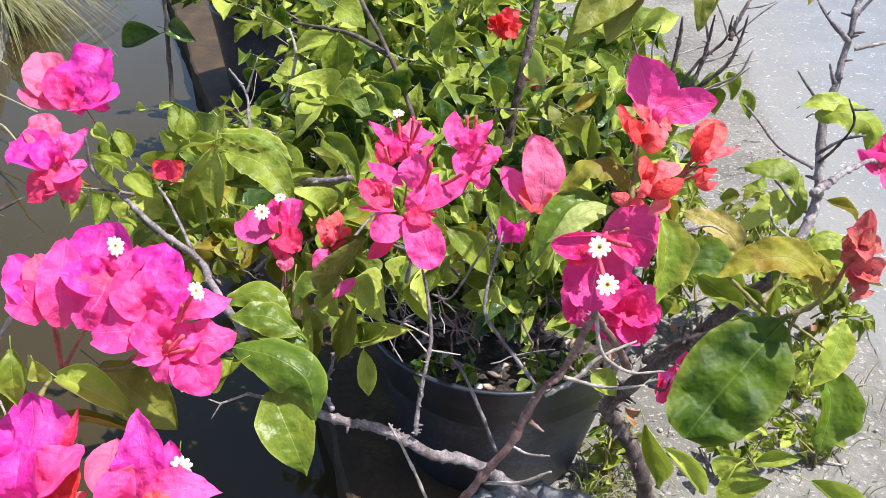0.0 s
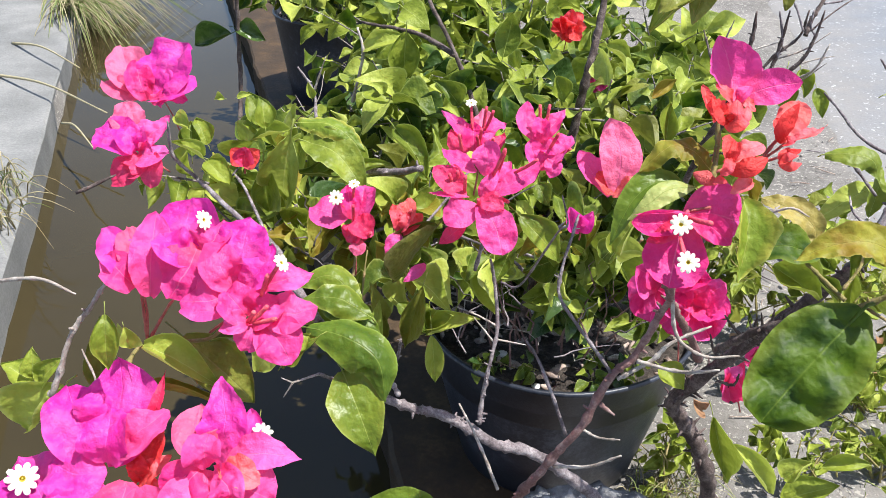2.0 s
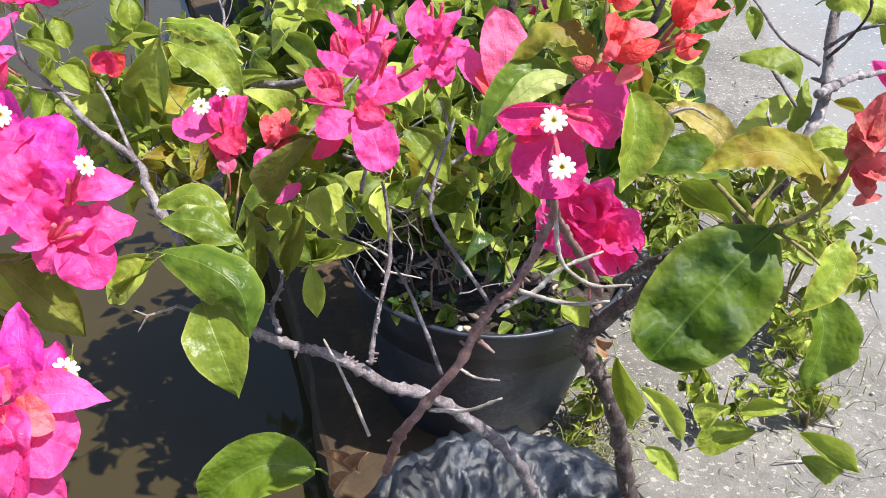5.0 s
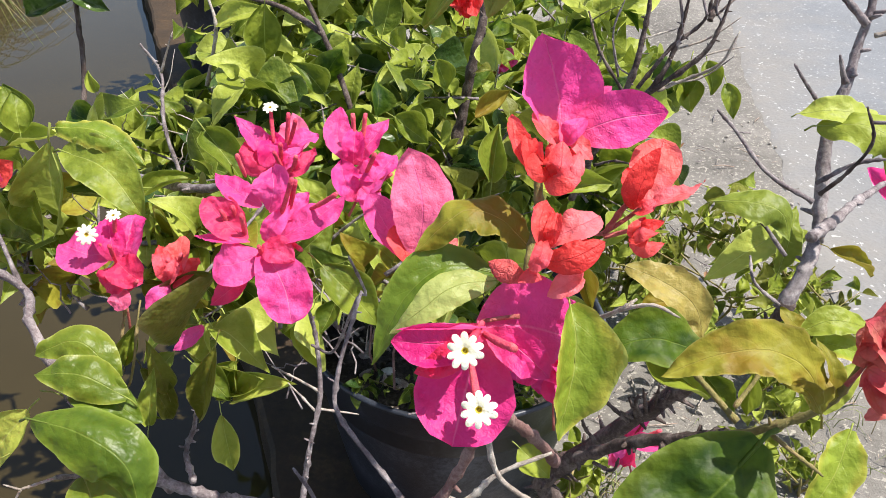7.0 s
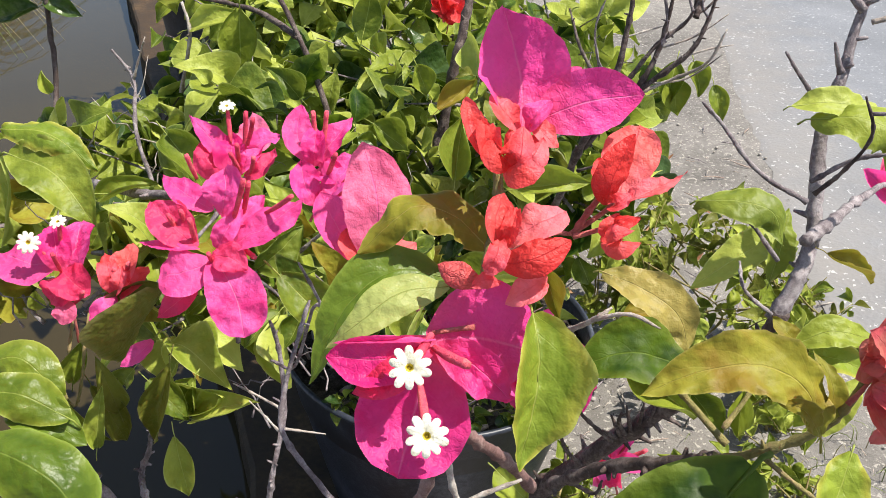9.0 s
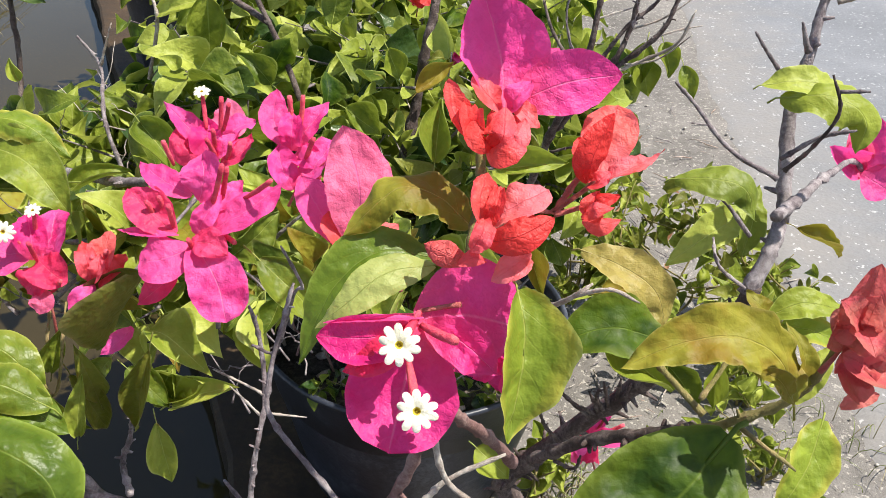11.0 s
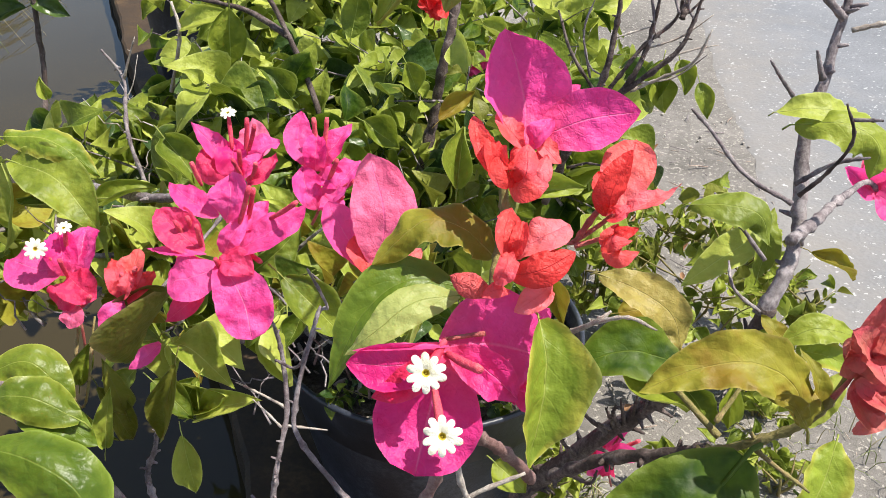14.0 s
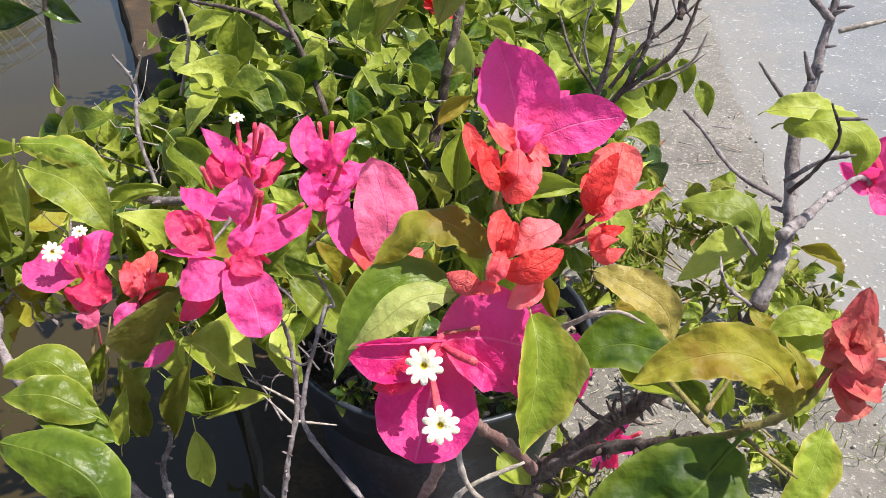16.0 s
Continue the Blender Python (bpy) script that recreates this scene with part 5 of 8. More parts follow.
branch(front, [(0.1214, 0.33, 0.8359), (0.1193, 0.335, 0.8433), (0.1193, 0.34, 0.8545), (0.1209, 0.35, 0.8627), (0.1201, 0.355, 0.8738)], 0.0014, 0.0012, GREEN_BARK, 0, 'branch')
branch(front, [(0.12, 0.34, 0.8546), (0.1332, 0.345, 0.8595), (0.1407, 0.35, 0.857)], 0.0009, 0.0007, CORAL_STEM, 0, 'branch')
branch(front, [(0.1407, 0.35, 0.857), (0.1465, 0.352, 0.8669), (0.1504, 0.352, 0.8663)], 0.0009, 0.0008, CORAL_STEM, 0, 'branch')
branch(front, [(0.1075, 0.33, 0.8058), (0.1188, 0.325, 0.8302), (0.1214, 0.33, 0.8398)], 0.0014, 0.0012, BARK, 0, 'branch')
branch(front, [(0.0172, 0.49, 0.6905), (0.0314, 0.48, 0.6962), (0.0531, 0.43, 0.7674), (0.0588, 0.42, 0.7795), (0.0539, 0.41, 0.8032)], 0.0009, 0.0006, BARK, 0, 'branch')
branch(front, [(-0.1014, 0.49, 0.6805), (-0.0891, 0.485, 0.654), (-0.0854, 0.51, 0.6969)], 0.001, 0.0008, GREEN_BARK, 0, 'branch')
branch(front, [(-0.1488, 0.5, 0.6831), (-0.1661, 0.53, 0.6821), (-0.191, 0.525, 0.7096), (-0.2341, 0.56, 0.7201), (-0.2526, 0.56, 0.7411), (-0.2506, 0.555, 0.7716)], 0.003, 0.0012, BARK, 3, 'branch')
branch(front, [(-0.1666, 0.53, 0.678), (-0.1965, 0.56, 0.7148), (-0.2124, 0.58, 0.7188)], 0.0016, 0.001, BARK, 0, 'branch')
branch(front, [(-0.1143, 0.47, 0.6562), (-0.1488, 0.5, 0.6831)], 0.004, 0.003, BARK, 1, 'branch')
branch(front, [(-0.0716, 0.48, 0.5779), (-0.1143, 0.47, 0.6562)], 0.0042, 0.004, BARK, 1, 'branch')
branch(front, [(-0.1748, 0.34, 0.7264), (-0.1725, 0.34, 0.7535), (-0.1738, 0.345, 0.7665)], 0.001, 0.0008, CORAL_STEM, 0, 'branch')
branch(front, [(-0.1748, 0.34, 0.7264), (-0.1592, 0.345, 0.7508), (-0.1504, 0.35, 0.7591)], 0.001, 0.0008, CORAL_STEM, 0, 'branch')
branch(front, [(-0.1751, 0.31, 0.7284), (-0.1748, 0.34, 0.7264), (-0.1341, 0.335, 0.7376), (-0.1096, 0.335, 0.7656)], 0.0014, 0.001, GREEN_BARK, 0, 'branch')
branch(front, [(-0.2376, 0.33, 0.6886), (-0.233, 0.33, 0.6956), (-0.2201, 0.34, 0.7279), (-0.2084, 0.345, 0.7442), (-0.1969, 0.35, 0.7605)], 0.0022, 0.0012, PALE_BARK, 2, 'branch')
branch(front, [(-0.2014, 0.31, 0.6913), (-0.192, 0.31, 0.7191), (-0.1987, 0.315, 0.7377)], 0.0009, 0.0006, PALE_BARK, 0, 'branch')
branch(front, [(-0.2711, 0.34, 0.7567), (-0.227, 0.33, 0.771), (-0.2007, 0.325, 0.7669)], 0.0013, 0.0006, PALE_BARK, 0, 'branch')
branch(front, [(-0.2371, 0.4, 0.7873), (-0.2148, 0.41, 0.7963)], 0.0014, 0.001, DARK_BARK, 0, 'branch')
branch(front, [(-0.1016, 0.42, 0.6485), (-0.1151, 0.418, 0.6424), (-0.1205, 0.416, 0.6415)], 0.001, 0.0006, PALE_BARK, 0, 'branch')
branch(front, [(-0.1194, 0.416, 0.6416), (-0.1266, 0.414, 0.6295)], 0.0008, 0.0004, PALE_BARK, 0, 'branch')
branch(front, [(-0.1194, 0.416, 0.6416), (-0.1265, 0.414, 0.6469)], 0.0007, 0.0003, PALE_BARK, 0, 'branch')
branch(front, [(-0.1016, 0.42, 0.6485), (-0.095, 0.47, 0.5981)], 0.0012, 0.002, BARK, 0, 'branch')
branch(front, [(-0.0026, 0.5, 0.6929), (0.0046, 0.49, 0.7325), (0.0019, 0.48, 0.7535)], 0.0016, 0.0012, BARK, 0, 'branch')
branch(front, [(-0.0426, 0.5, 0.7237), (-0.0139, 0.53, 0.7548), (-0.0038, 0.55, 0.7683)], 0.0011, 0.0009, BARK, 0, 'branch')
branch(front, [(-0.0951, 0.5, 0.6767), (-0.0939, 0.51, 0.6952)], 0.0012, 0.0009, GREEN_BARK, 0, 'branch')
head_low = stalk(front, (0.1631, 0.55, 0.585), (0.154, 0.55, 0.6372))
bract(head_low, (0.1401, 0.55, 0.6585), (0.1617, 0.5441, 0.6611), 0.0306, (-0.28, -0.74, 0.61), 6, MAGENTA)
bract(head_low, (0.1367, 0.55, 0.6594), (0.1573, 0.5408, 0.6418), 0.0318, (0.21, -0.74, 0.64), 2, HOT)
bract(head_low, (0.1377, 0.55, 0.6606), (0.1337, 0.5441, 0.6295), 0.0337, (-0.32, -0.92, 0.22), 7, MAGENTA)
bract(head_low, (0.1367, 0.55, 0.663), (0.1188, 0.5486, 0.638), 0.0341, (-0.63, -0.60, 0.49), 0, HOT)
bract(head_low, (0.1397, 0.55, 0.6626), (0.1181, 0.5481, 0.6774), 0.0324, (0.19, -0.97, 0.15), 7, MAGENTA)
bract(head_low, (0.1378, 0.55, 0.6595), (0.133, 0.5472, 0.6924), 0.0308, (0.44, -0.90, -0.01), 1, HOT)
bract(head_low, (0.1371, 0.55, 0.6628), (0.1479, 0.5495, 0.6818), 0.0319, (-0.11, -0.99, 0.03), 7, MAGENTA)
bract(head_low, (0.1635, 0.55, 0.6462), (0.191, 0.5352, 0.6522), 0.0316, (-0.42, -0.46, 0.78), 6, MAGENTA)
bract(head_low, (0.1665, 0.55, 0.6434), (0.1804, 0.5324, 0.6256), 0.0361, (0.04, -0.70, 0.72), 2, HOT)
bract(head_low, (0.1668, 0.55, 0.6448), (0.1731, 0.5423, 0.6165), 0.0361, (-0.22, -0.95, 0.21), 7, PINK)
bract(head_low, (0.1638, 0.55, 0.6416), (0.1504, 0.5468, 0.6178), 0.0289, (-0.17, -0.96, 0.22), 6, MAGENTA)
bract(head_low, (0.1633, 0.55, 0.6452), (0.1401, 0.5395, 0.645), 0.0259, (0.29, -0.66, 0.69), 7, HOT)
bract(head_low, (0.1635, 0.55, 0.6463), (0.1371, 0.5413, 0.663), 0.0339, (0.58, -0.39, 0.71), 7, PINK)
bract(head_low, (0.1643, 0.55, 0.6414), (0.1656, 0.5512, 0.6747), 0.0300, (-0.37, -0.93, 0.05), 0, MAGENTA)
bract(head_low, (0.1642, 0.55, 0.6453), (0.1843, 0.5404, 0.6728), 0.0280, (-0.48, -0.88, 0.05), 6, HOT)
bract(head_low, (0.1538, 0.555, 0.6674), (0.1726, 0.5375, 0.6781), 0.0250, (-0.73, -0.50, 0.47), 7, MAGENTA)
bract(head_low, (0.1566, 0.555, 0.6688), (0.1662, 0.5581, 0.6448), 0.0264, (0.22, -0.97, -0.04), 0, PINK)
bract(head_low, (0.1553, 0.555, 0.664), (0.1522, 0.5493, 0.6468), 0.0228, (0.08, -0.95, 0.30), 7, MAGENTA)
bract(head_low, (0.1569, 0.555, 0.6664), (0.1352, 0.5531, 0.6694), 0.0207, (0.17, -0.54, 0.83), 2, PINK)
bract(head_low, (0.1581, 0.555, 0.6646), (0.136, 0.5507, 0.6882), 0.0282, (0.15, -0.99, -0.05), 7, MAGENTA)
bract(head_low, (0.1539, 0.555, 0.6639), (0.1616, 0.5385, 0.6977), 0.0229, (-0.59, -0.77, -0.24), 6, PINK)

petal(head_top, MAGENTA, [(0.1251, 0.3567, 0.8811), (0.1249, 0.3645, 0.8898), (0.122, 0.3713, 0.8988), (0.1187, 0.3794, 0.9061)], 0.0225, (0.13, -0.89, 0.43), 0.42, 0.94, 0.55, 0, 0.075, 0.0725, 0)
petal(head_top, PINK, [(0.128, 0.3639, 0.8813), (0.1355, 0.3733, 0.8886), (0.1406, 0.3777, 0.8918)], 0.0080, (-0.19, -0.65, 0.73), 0.5, 0.82, 0.2, 0, 0.09, 0.0725, 0)
petal(head_top, MAGENTA, [(0.1284, 0.3574, 0.8841), (0.1409, 0.3596, 0.8892), (0.1553, 0.3631, 0.8908)], 0.0165, (-0.40, -0.90, 0.18), 0.5, 0.78, 0.22, 0, 0.03, 0.029, 0)
petal(head_top, CORAL, [(0.1233, 0.3474, 0.8758), (0.1193, 0.3434, 0.8807), (0.1189, 0.3496, 0.8832)], 0.0063, (0.27, -0.62, 0.73), 0.5, 0.72, -0.5, 0, 0.09, 0.05, 0)
petal(head_top, CORAL_PALE, [(0.1247, 0.3469, 0.8769), (0.128, 0.3437, 0.8811), (0.1304, 0.3497, 0.883)], 0.0063, (-0.28, -0.64, 0.71), 0.5, 0.72, -0.5, 0, 0.09, 0.05, 0)
petal(head_top, CORAL_PALE, [(0.1252, 0.3552, 0.8826), (0.1212, 0.3543, 0.8867), (0.1171, 0.3596, 0.8897)], 0.0067, (0.26, -0.56, 0.79), 0.5, 0.82, 0.3, 0, 0.09, 0.05, 0)
petal(head_top, PINK, [(0.1266, 0.354, 0.8824), (0.1282, 0.3527, 0.8878), (0.1319, 0.3575, 0.8899)], 0.0064, (-0.19, -0.52, 0.83), 0.5, 0.82, 0.3, 0, 0.09, 0.0725, 0)
petal(head_top, CORAL_PALE, [(0.1279, 0.3556, 0.885), (0.131, 0.351, 0.8833), (0.1341, 0.3495, 0.8807)], 0.0055, (0.07, -0.52, 0.85), 0.5, 0.72, 0.3, 0, 0.09, 0.05, 0)
petal(head_top, CORAL, [(0.1181, 0.3512, 0.8743), (0.1132, 0.3513, 0.8821), (0.1108, 0.3579, 0.8889)], 0.0076, (0.44, -0.64, 0.64), 0.5, 0.84, 0.6, 0.3, 0.15, 0.08, 0)
petal(head_top, CORAL, [(0.1177, 0.3494, 0.8752), (0.1167, 0.3477, 0.882), (0.1159, 0.3544, 0.8852)], 0.0058, (0.19, -0.71, 0.68), 0.5, 0.82, 0.7, 0.2, 0.18, 0.08, 0)
petal(head_top, CORAL, [(0.1217, 0.3477, 0.8744), (0.1248, 0.3414, 0.8812), (0.1254, 0.3491, 0.886)], 0.0100, (0.08, -0.62, 0.78), 0.55, 0.72, -0.75, 0, 0.075, 0.05, 0)
petal(head_top, CORAL, [(0.1199, 0.3488, 0.8743), (0.1229, 0.347, 0.8807), (0.1221, 0.3534, 0.8835)], 0.0070, (-0.44, -0.61, 0.66), 0.5, 0.72, -0.6, 0, 0.12, 0.08, 0)
petal(head_top, CORAL, [(0.1264, 0.3506, 0.8752), (0.1288, 0.3486, 0.8795), (0.1293, 0.3541, 0.8825)], 0.0055, (0.56, -0.58, 0.59), 0.5, 0.72, -0.6, 0, 0.12, 0.06, 0)
petal(head_coral, CORAL_PALE, [(0.1508, 0.352, 0.8656), (0.1534, 0.3588, 0.8727), (0.1566, 0.3684, 0.8804)], 0.0147, (-0.15, -0.59, 0.79), 0.6, 0.42, 0.16, 0, 0.09, 0.05, 0)
petal(head_coral, RED_SHADED, [(0.1477, 0.348, 0.8669), (0.1481, 0.3458, 0.8765), (0.1523, 0.3503, 0.8855)], 0.0096, (0.34, -0.89, 0.31), 0.45, 0.88, -0.3, 0, 0.06, 0.035, 0)
petal(head_coral, CORAL, [(0.1489, 0.3501, 0.8664), (0.1461, 0.3508, 0.8713), (0.1455, 0.357, 0.8756)], 0.0066, (0.36, -0.66, 0.66), 0.5, 0.77, 0.4, 0, 0.15, 0.08, 0)
petal(head_coral, CORAL_PALE, [(0.1502, 0.3474, 0.8677), (0.1569, 0.3474, 0.8713), (0.1673, 0.3541, 0.8743)], 0.0053, (-0.11, -0.33, 0.94), 0.4, 1.17, 0.4, 0, 0.21, 0.05, 0)
petal(head_coral, CORAL, [(0.1487, 0.3476, 0.8662), (0.15, 0.3449, 0.8694), (0.1534, 0.3472, 0.8712)], 0.0044, (-0.01, -0.59, 0.81), 0.5, 0.82, 0.3, 0, 0.15, 0.08, 0)
petal(head_bud, RED_SHADED, [(0.1469, 0.3433, 0.8594), (0.1499, 0.3409, 0.8667), (0.1558, 0.344, 0.8659)], 0.0061, (-0.11, -0.46, 0.88), 0.5, 0.82, -0.5, 0, 0.12, 0.06, 0)
petal(head_bud, CORAL_PALE, [(0.1467, 0.3412, 0.8598), (0.1504, 0.3348, 0.8627), (0.1557, 0.3392, 0.862)], 0.0052, (-0.10, -0.79, 0.61), 0.5, 0.82, -0.5, 0, 0.12, 0.06, 0)
petal(head_bud, CORAL, [(0.1465, 0.3407, 0.8608), (0.1486, 0.3358, 0.8663), (0.1535, 0.338, 0.8659)], 0.0040, (-0.00, -0.73, 0.69), 0.5, 0.92, -0.3, 0, 0.15, 0.06, 0)
petal(head_bud, CORAL, [(0.1485, 0.3438, 0.8601), (0.148, 0.341, 0.8651), (0.1508, 0.3446, 0.867)], 0.0038, (0.28, -0.69, 0.67), 0.45, 0.92, -0.5, 0, 0.15, 0.08, 0)
petal(head_red, CORAL_PALE, [(0.1221, 0.3299, 0.8648), (0.1287, 0.3287, 0.8703), (0.1363, 0.3336, 0.8723)], 0.0099, (-0.15, -0.46, 0.88), 0.62, 0.4, 0.15, 0, 0.12, 0.06, 0)
petal(head_red, RED_SHADED, [(0.1218, 0.3246, 0.862), (0.1286, 0.3204, 0.8665), (0.1374, 0.3257, 0.8691)], 0.0086, (-0.09, -0.82, 0.57), 0.55, 0.77, -0.15, 0, 0.09, 0.05, 0)
petal(head_red, CORAL, [(0.121, 0.3284, 0.8644), (0.12, 0.3279, 0.871), (0.1214, 0.3351, 0.8749)], 0.0066, (0.32, -0.68, 0.66), 0.55, 0.72, 0.5, 0, 0.21, 0.1, 0)
petal(head_red, CORAL, [(0.1232, 0.3277, 0.865), (0.124, 0.3268, 0.8711), (0.1248, 0.3318, 0.8735)], 0.0046, (-0.37, -0.69, 0.62), 0.55, 0.72, 0.5, 0, 0.21, 0.1, 0)
petal(head_red, CORAL, [(0.1213, 0.3258, 0.8676), (0.1207, 0.3214, 0.8664), (0.1185, 0.3208, 0.8616)], 0.0056, (0.29, -0.75, 0.60), 0.5, 0.82, 0.5, 0, 0.18, 0.08, 0)
petal(head_red, DUSKY, [(0.1183, 0.3236, 0.8566), (0.113, 0.322, 0.8598), (0.1073, 0.3257, 0.8603)], 0.0066, (0.21, -0.87, 0.44), 0.55, 0.77, -0.4, 0, 0.12, 0.0725, 0)
petal(head_red, CORAL_PALE, [(0.1329, 0.3263, 0.8589), (0.1289, 0.322, 0.8576), (0.1237, 0.3207, 0.8538)], 0.0072, (-0.01, -0.66, 0.75), 0.5, 0.82, 0.3, 0, 0.18, 0.06, 0)
petal(head_red, CORAL, [(0.1221, 0.3232, 0.8579), (0.1191, 0.321, 0.8601), (0.1155, 0.3216, 0.8573)], 0.0041, (0.09, -0.65, 0.75), 0.5, 0.82, -0.3, 0, 0.15, 0.06, 0)
petal(head_pale, ROSE, [(0.0818, 0.3973, 0.8129), (0.083, 0.4042, 0.8316), (0.076, 0.4187, 0.8471)], 0.0231, (0.04, -0.66, 0.75), 0.52, 0.74, 0.1, 0, 0.075, 0.0725, 0)
petal(head_pale, PINK, [(0.0794, 0.4008, 0.8092), (0.069, 0.4082, 0.8193), (0.0609, 0.4178, 0.8273)], 0.0161, (0.43, -0.61, 0.67), 0.55, 0.72, 0.3, 0, 0.09, 0.0725, 0)
petal(head_pale, CORAL_PALE, [(0.0796, 0.3948, 0.8128), (0.0885, 0.3927, 0.8186), (0.0966, 0.3986, 0.8223)], 0.0120, (-0.11, -0.46, 0.88), 0.55, 0.72, 0.2, 0, 0.15, 0.07, 0)
petal(head_pale, CORAL, [(0.0785, 0.3956, 0.8122), (0.0761, 0.3996, 0.8168), (0.0719, 0.4049, 0.8215)], 0.0118, (0.45, -0.69, 0.57), 0.55, 0.72, 0.3, 0, 0.09, 0.06, 0)
petal(head_a, MAGENTA, [(0.106, 0.3216, 0.8406), (0.1176, 0.3219, 0.8427), (0.1312, 0.3241, 0.8384)], 0.0281, (-0.24, -0.75, 0.62), 0.55, 0.46, 0.16, 0, 0.09, 0.058, 0)
petal(head_a, MAGENTA, [(0.1085, 0.3197, 0.8412), (0.1178, 0.316, 0.8389), (0.1264, 0.3123, 0.8328)], 0.0118, (-0.27, -0.85, 0.46), 0.55, 0.77, 0.18, 0, 0.075, 0.058, 0)
petal(head_a, MAGENTA, [(0.1084, 0.3194, 0.8426), (0.0969, 0.3143, 0.8404), (0.0829, 0.3147, 0.8394)], 0.0120, (0.11, -0.86, 0.49), 0.62, 0.74, 0.25, 0.4, 0.075, 0.0435, 0)
petal(head_a, PINK, [(0.1084, 0.3179, 0.8441), (0.0968, 0.315, 0.8452), (0.0837, 0.3156, 0.8427)], 0.0025, (-0.04, -0.10, 0.99), 0.5, 0.92, 0.3, 0, 0.09, 0.0435, 0)
petal(head_a, MAGENTA, [(0.1061, 0.3215, 0.8385), (0.104, 0.3147, 0.8239), (0.1014, 0.3019, 0.8148)], 0.0286, (0.01, -0.58, 0.82), 0.56, 0.42, 0.1, 0, 0.075, 0.058, 0)
petal(head_a, CRIMSON, [(0.1061, 0.3176, 0.8417), (0.0973, 0.3108, 0.8366), (0.0898, 0.3096, 0.8331)], 0.0083, (0.19, -0.71, 0.68), 0.5, 0.82, 0.2, 0, 0.09, 0.0725, 0)
blossom(head_a, (0.1078, 0.3178, 0.842), (0.1174, 0.3082, 0.8453), (0.52, -0.66, 0.55), 0.0027)
petal(head_t, HOT, [(-0.0122, 0.5463, 0.7719), (-0.0218, 0.5495, 0.7828), (-0.0362, 0.5592, 0.7928)], 0.0130, (0.26, -0.56, 0.79), 0.4, 1.17, 0.3, 0, 0.12, 0.058, 0)
petal(head_t, ROSE, [(-0.0096, 0.5518, 0.7693), (-0.0054, 0.5629, 0.7793), (-0.0078, 0.576, 0.789)], 0.0201, (-0.10, -0.66, 0.74), 0.5, 0.82, 0.15, 0, 0.12, 0.087, 0)
petal(head_t, HOT, [(-0.0071, 0.5457, 0.7708), (0.003, 0.5493, 0.7838), (0.0119, 0.5548, 0.785)], 0.0154, (-0.28, -0.58, 0.77), 0.55, 0.82, 0.3, 0, 0.18, 0.087, 0)
petal(head_t, CRIMSON, [(-0.0121, 0.5421, 0.7707), (-0.0199, 0.537, 0.776), (-0.0276, 0.5466, 0.7838)], 0.0141, (0.36, -0.66, 0.66), 0.5, 0.77, -0.4, 0, 0.15, 0.116, 0)
petal(head_t, CRIMSON, [(-0.0046, 0.5411, 0.769), (0.0058, 0.5368, 0.7751), (0.0118, 0.5462, 0.7825)], 0.0117, (-0.37, -0.69, 0.62), 0.5, 0.82, 0.4, 0, 0.18, 0.116, 0)
petal(head_t, MAGENTA, [(-0.0102, 0.5418, 0.7683), (-0.0105, 0.5424, 0.7788), (-0.0119, 0.5527, 0.7858)], 0.0165, (-0.00, -0.73, 0.69), 0.5, 0.72, 0.5, 0, 0.18, 0.116, 0)
petal(head_t, HOT, [(-0.0067, 0.5401, 0.7694), (-0.0017, 0.539, 0.7787), (0.0048, 0.5459, 0.7822)], 0.0105, (-0.19, -0.65, 0.73), 0.5, 0.82, 0.3, 0, 0.15, 0.087, 0)
petal(head_d, PINK, [(0.0367, 0.5211, 0.7873), (0.0272, 0.53, 0.7978), (0.027, 0.5419, 0.8092)], 0.0156, (0.28, -0.69, 0.67), 0.5, 0.82, 0.25, 0, 0.09, 0.0725, 0)
petal(head_d, HOT, [(0.0377, 0.5203, 0.7878), (0.045, 0.5237, 0.7987), (0.0534, 0.534, 0.8075)], 0.0149, (-0.36, -0.63, 0.69), 0.45, 1.07, 0.25, 0, 0.09, 0.058, 0)
petal(head_d, MAGENTA, [(0.0373, 0.5182, 0.7882), (0.0379, 0.5171, 0.7978), (0.0374, 0.5261, 0.8046)], 0.0120, (-0.00, -0.73, 0.69), 0.5, 0.72, 0.5, 0, 0.15, 0.116, 0)
petal(head_d, HOT, [(0.0393, 0.5077, 0.7734), (0.0496, 0.5092, 0.785), (0.059, 0.521, 0.7942)], 0.0180, (-0.36, -0.57, 0.74), 0.55, 0.72, 0.3, 0, 0.15, 0.087, 0)
petal(head_d, MAGENTA, [(0.0393, 0.5074, 0.7729), (0.0346, 0.5088, 0.7827), (0.0311, 0.5176, 0.7893)], 0.0142, (0.28, -0.69, 0.67), 0.55, 0.72, 0.5, 0, 0.18, 0.116, 0)
petal(head_d, HOT, [(0.043, 0.5068, 0.7812), (0.0479, 0.5015, 0.7783), (0.0466, 0.4993, 0.7711)], 0.0124, (-0.01, -0.59, 0.81), 0.5, 0.82, 0.3, 0, 0.15, 0.087, 0)
petal(head_d, MAGENTA, [(0.0372, 0.5179, 0.7859), (0.0463, 0.513, 0.7874), (0.0537, 0.5123, 0.7842)], 0.0120, (-0.01, -0.66, 0.75), 0.5, 0.72, 0.4, 0, 0.18, 0.1015, 0)
petal(head_e, PINK, [(-0.0023, 0.4849, 0.7791), (-0.0142, 0.4864, 0.7855), (-0.0269, 0.494, 0.7904)], 0.0130, (0.16, -0.51, 0.85), 0.5, 0.82, 0.15, 0, 0.09, 0.0725, 0)
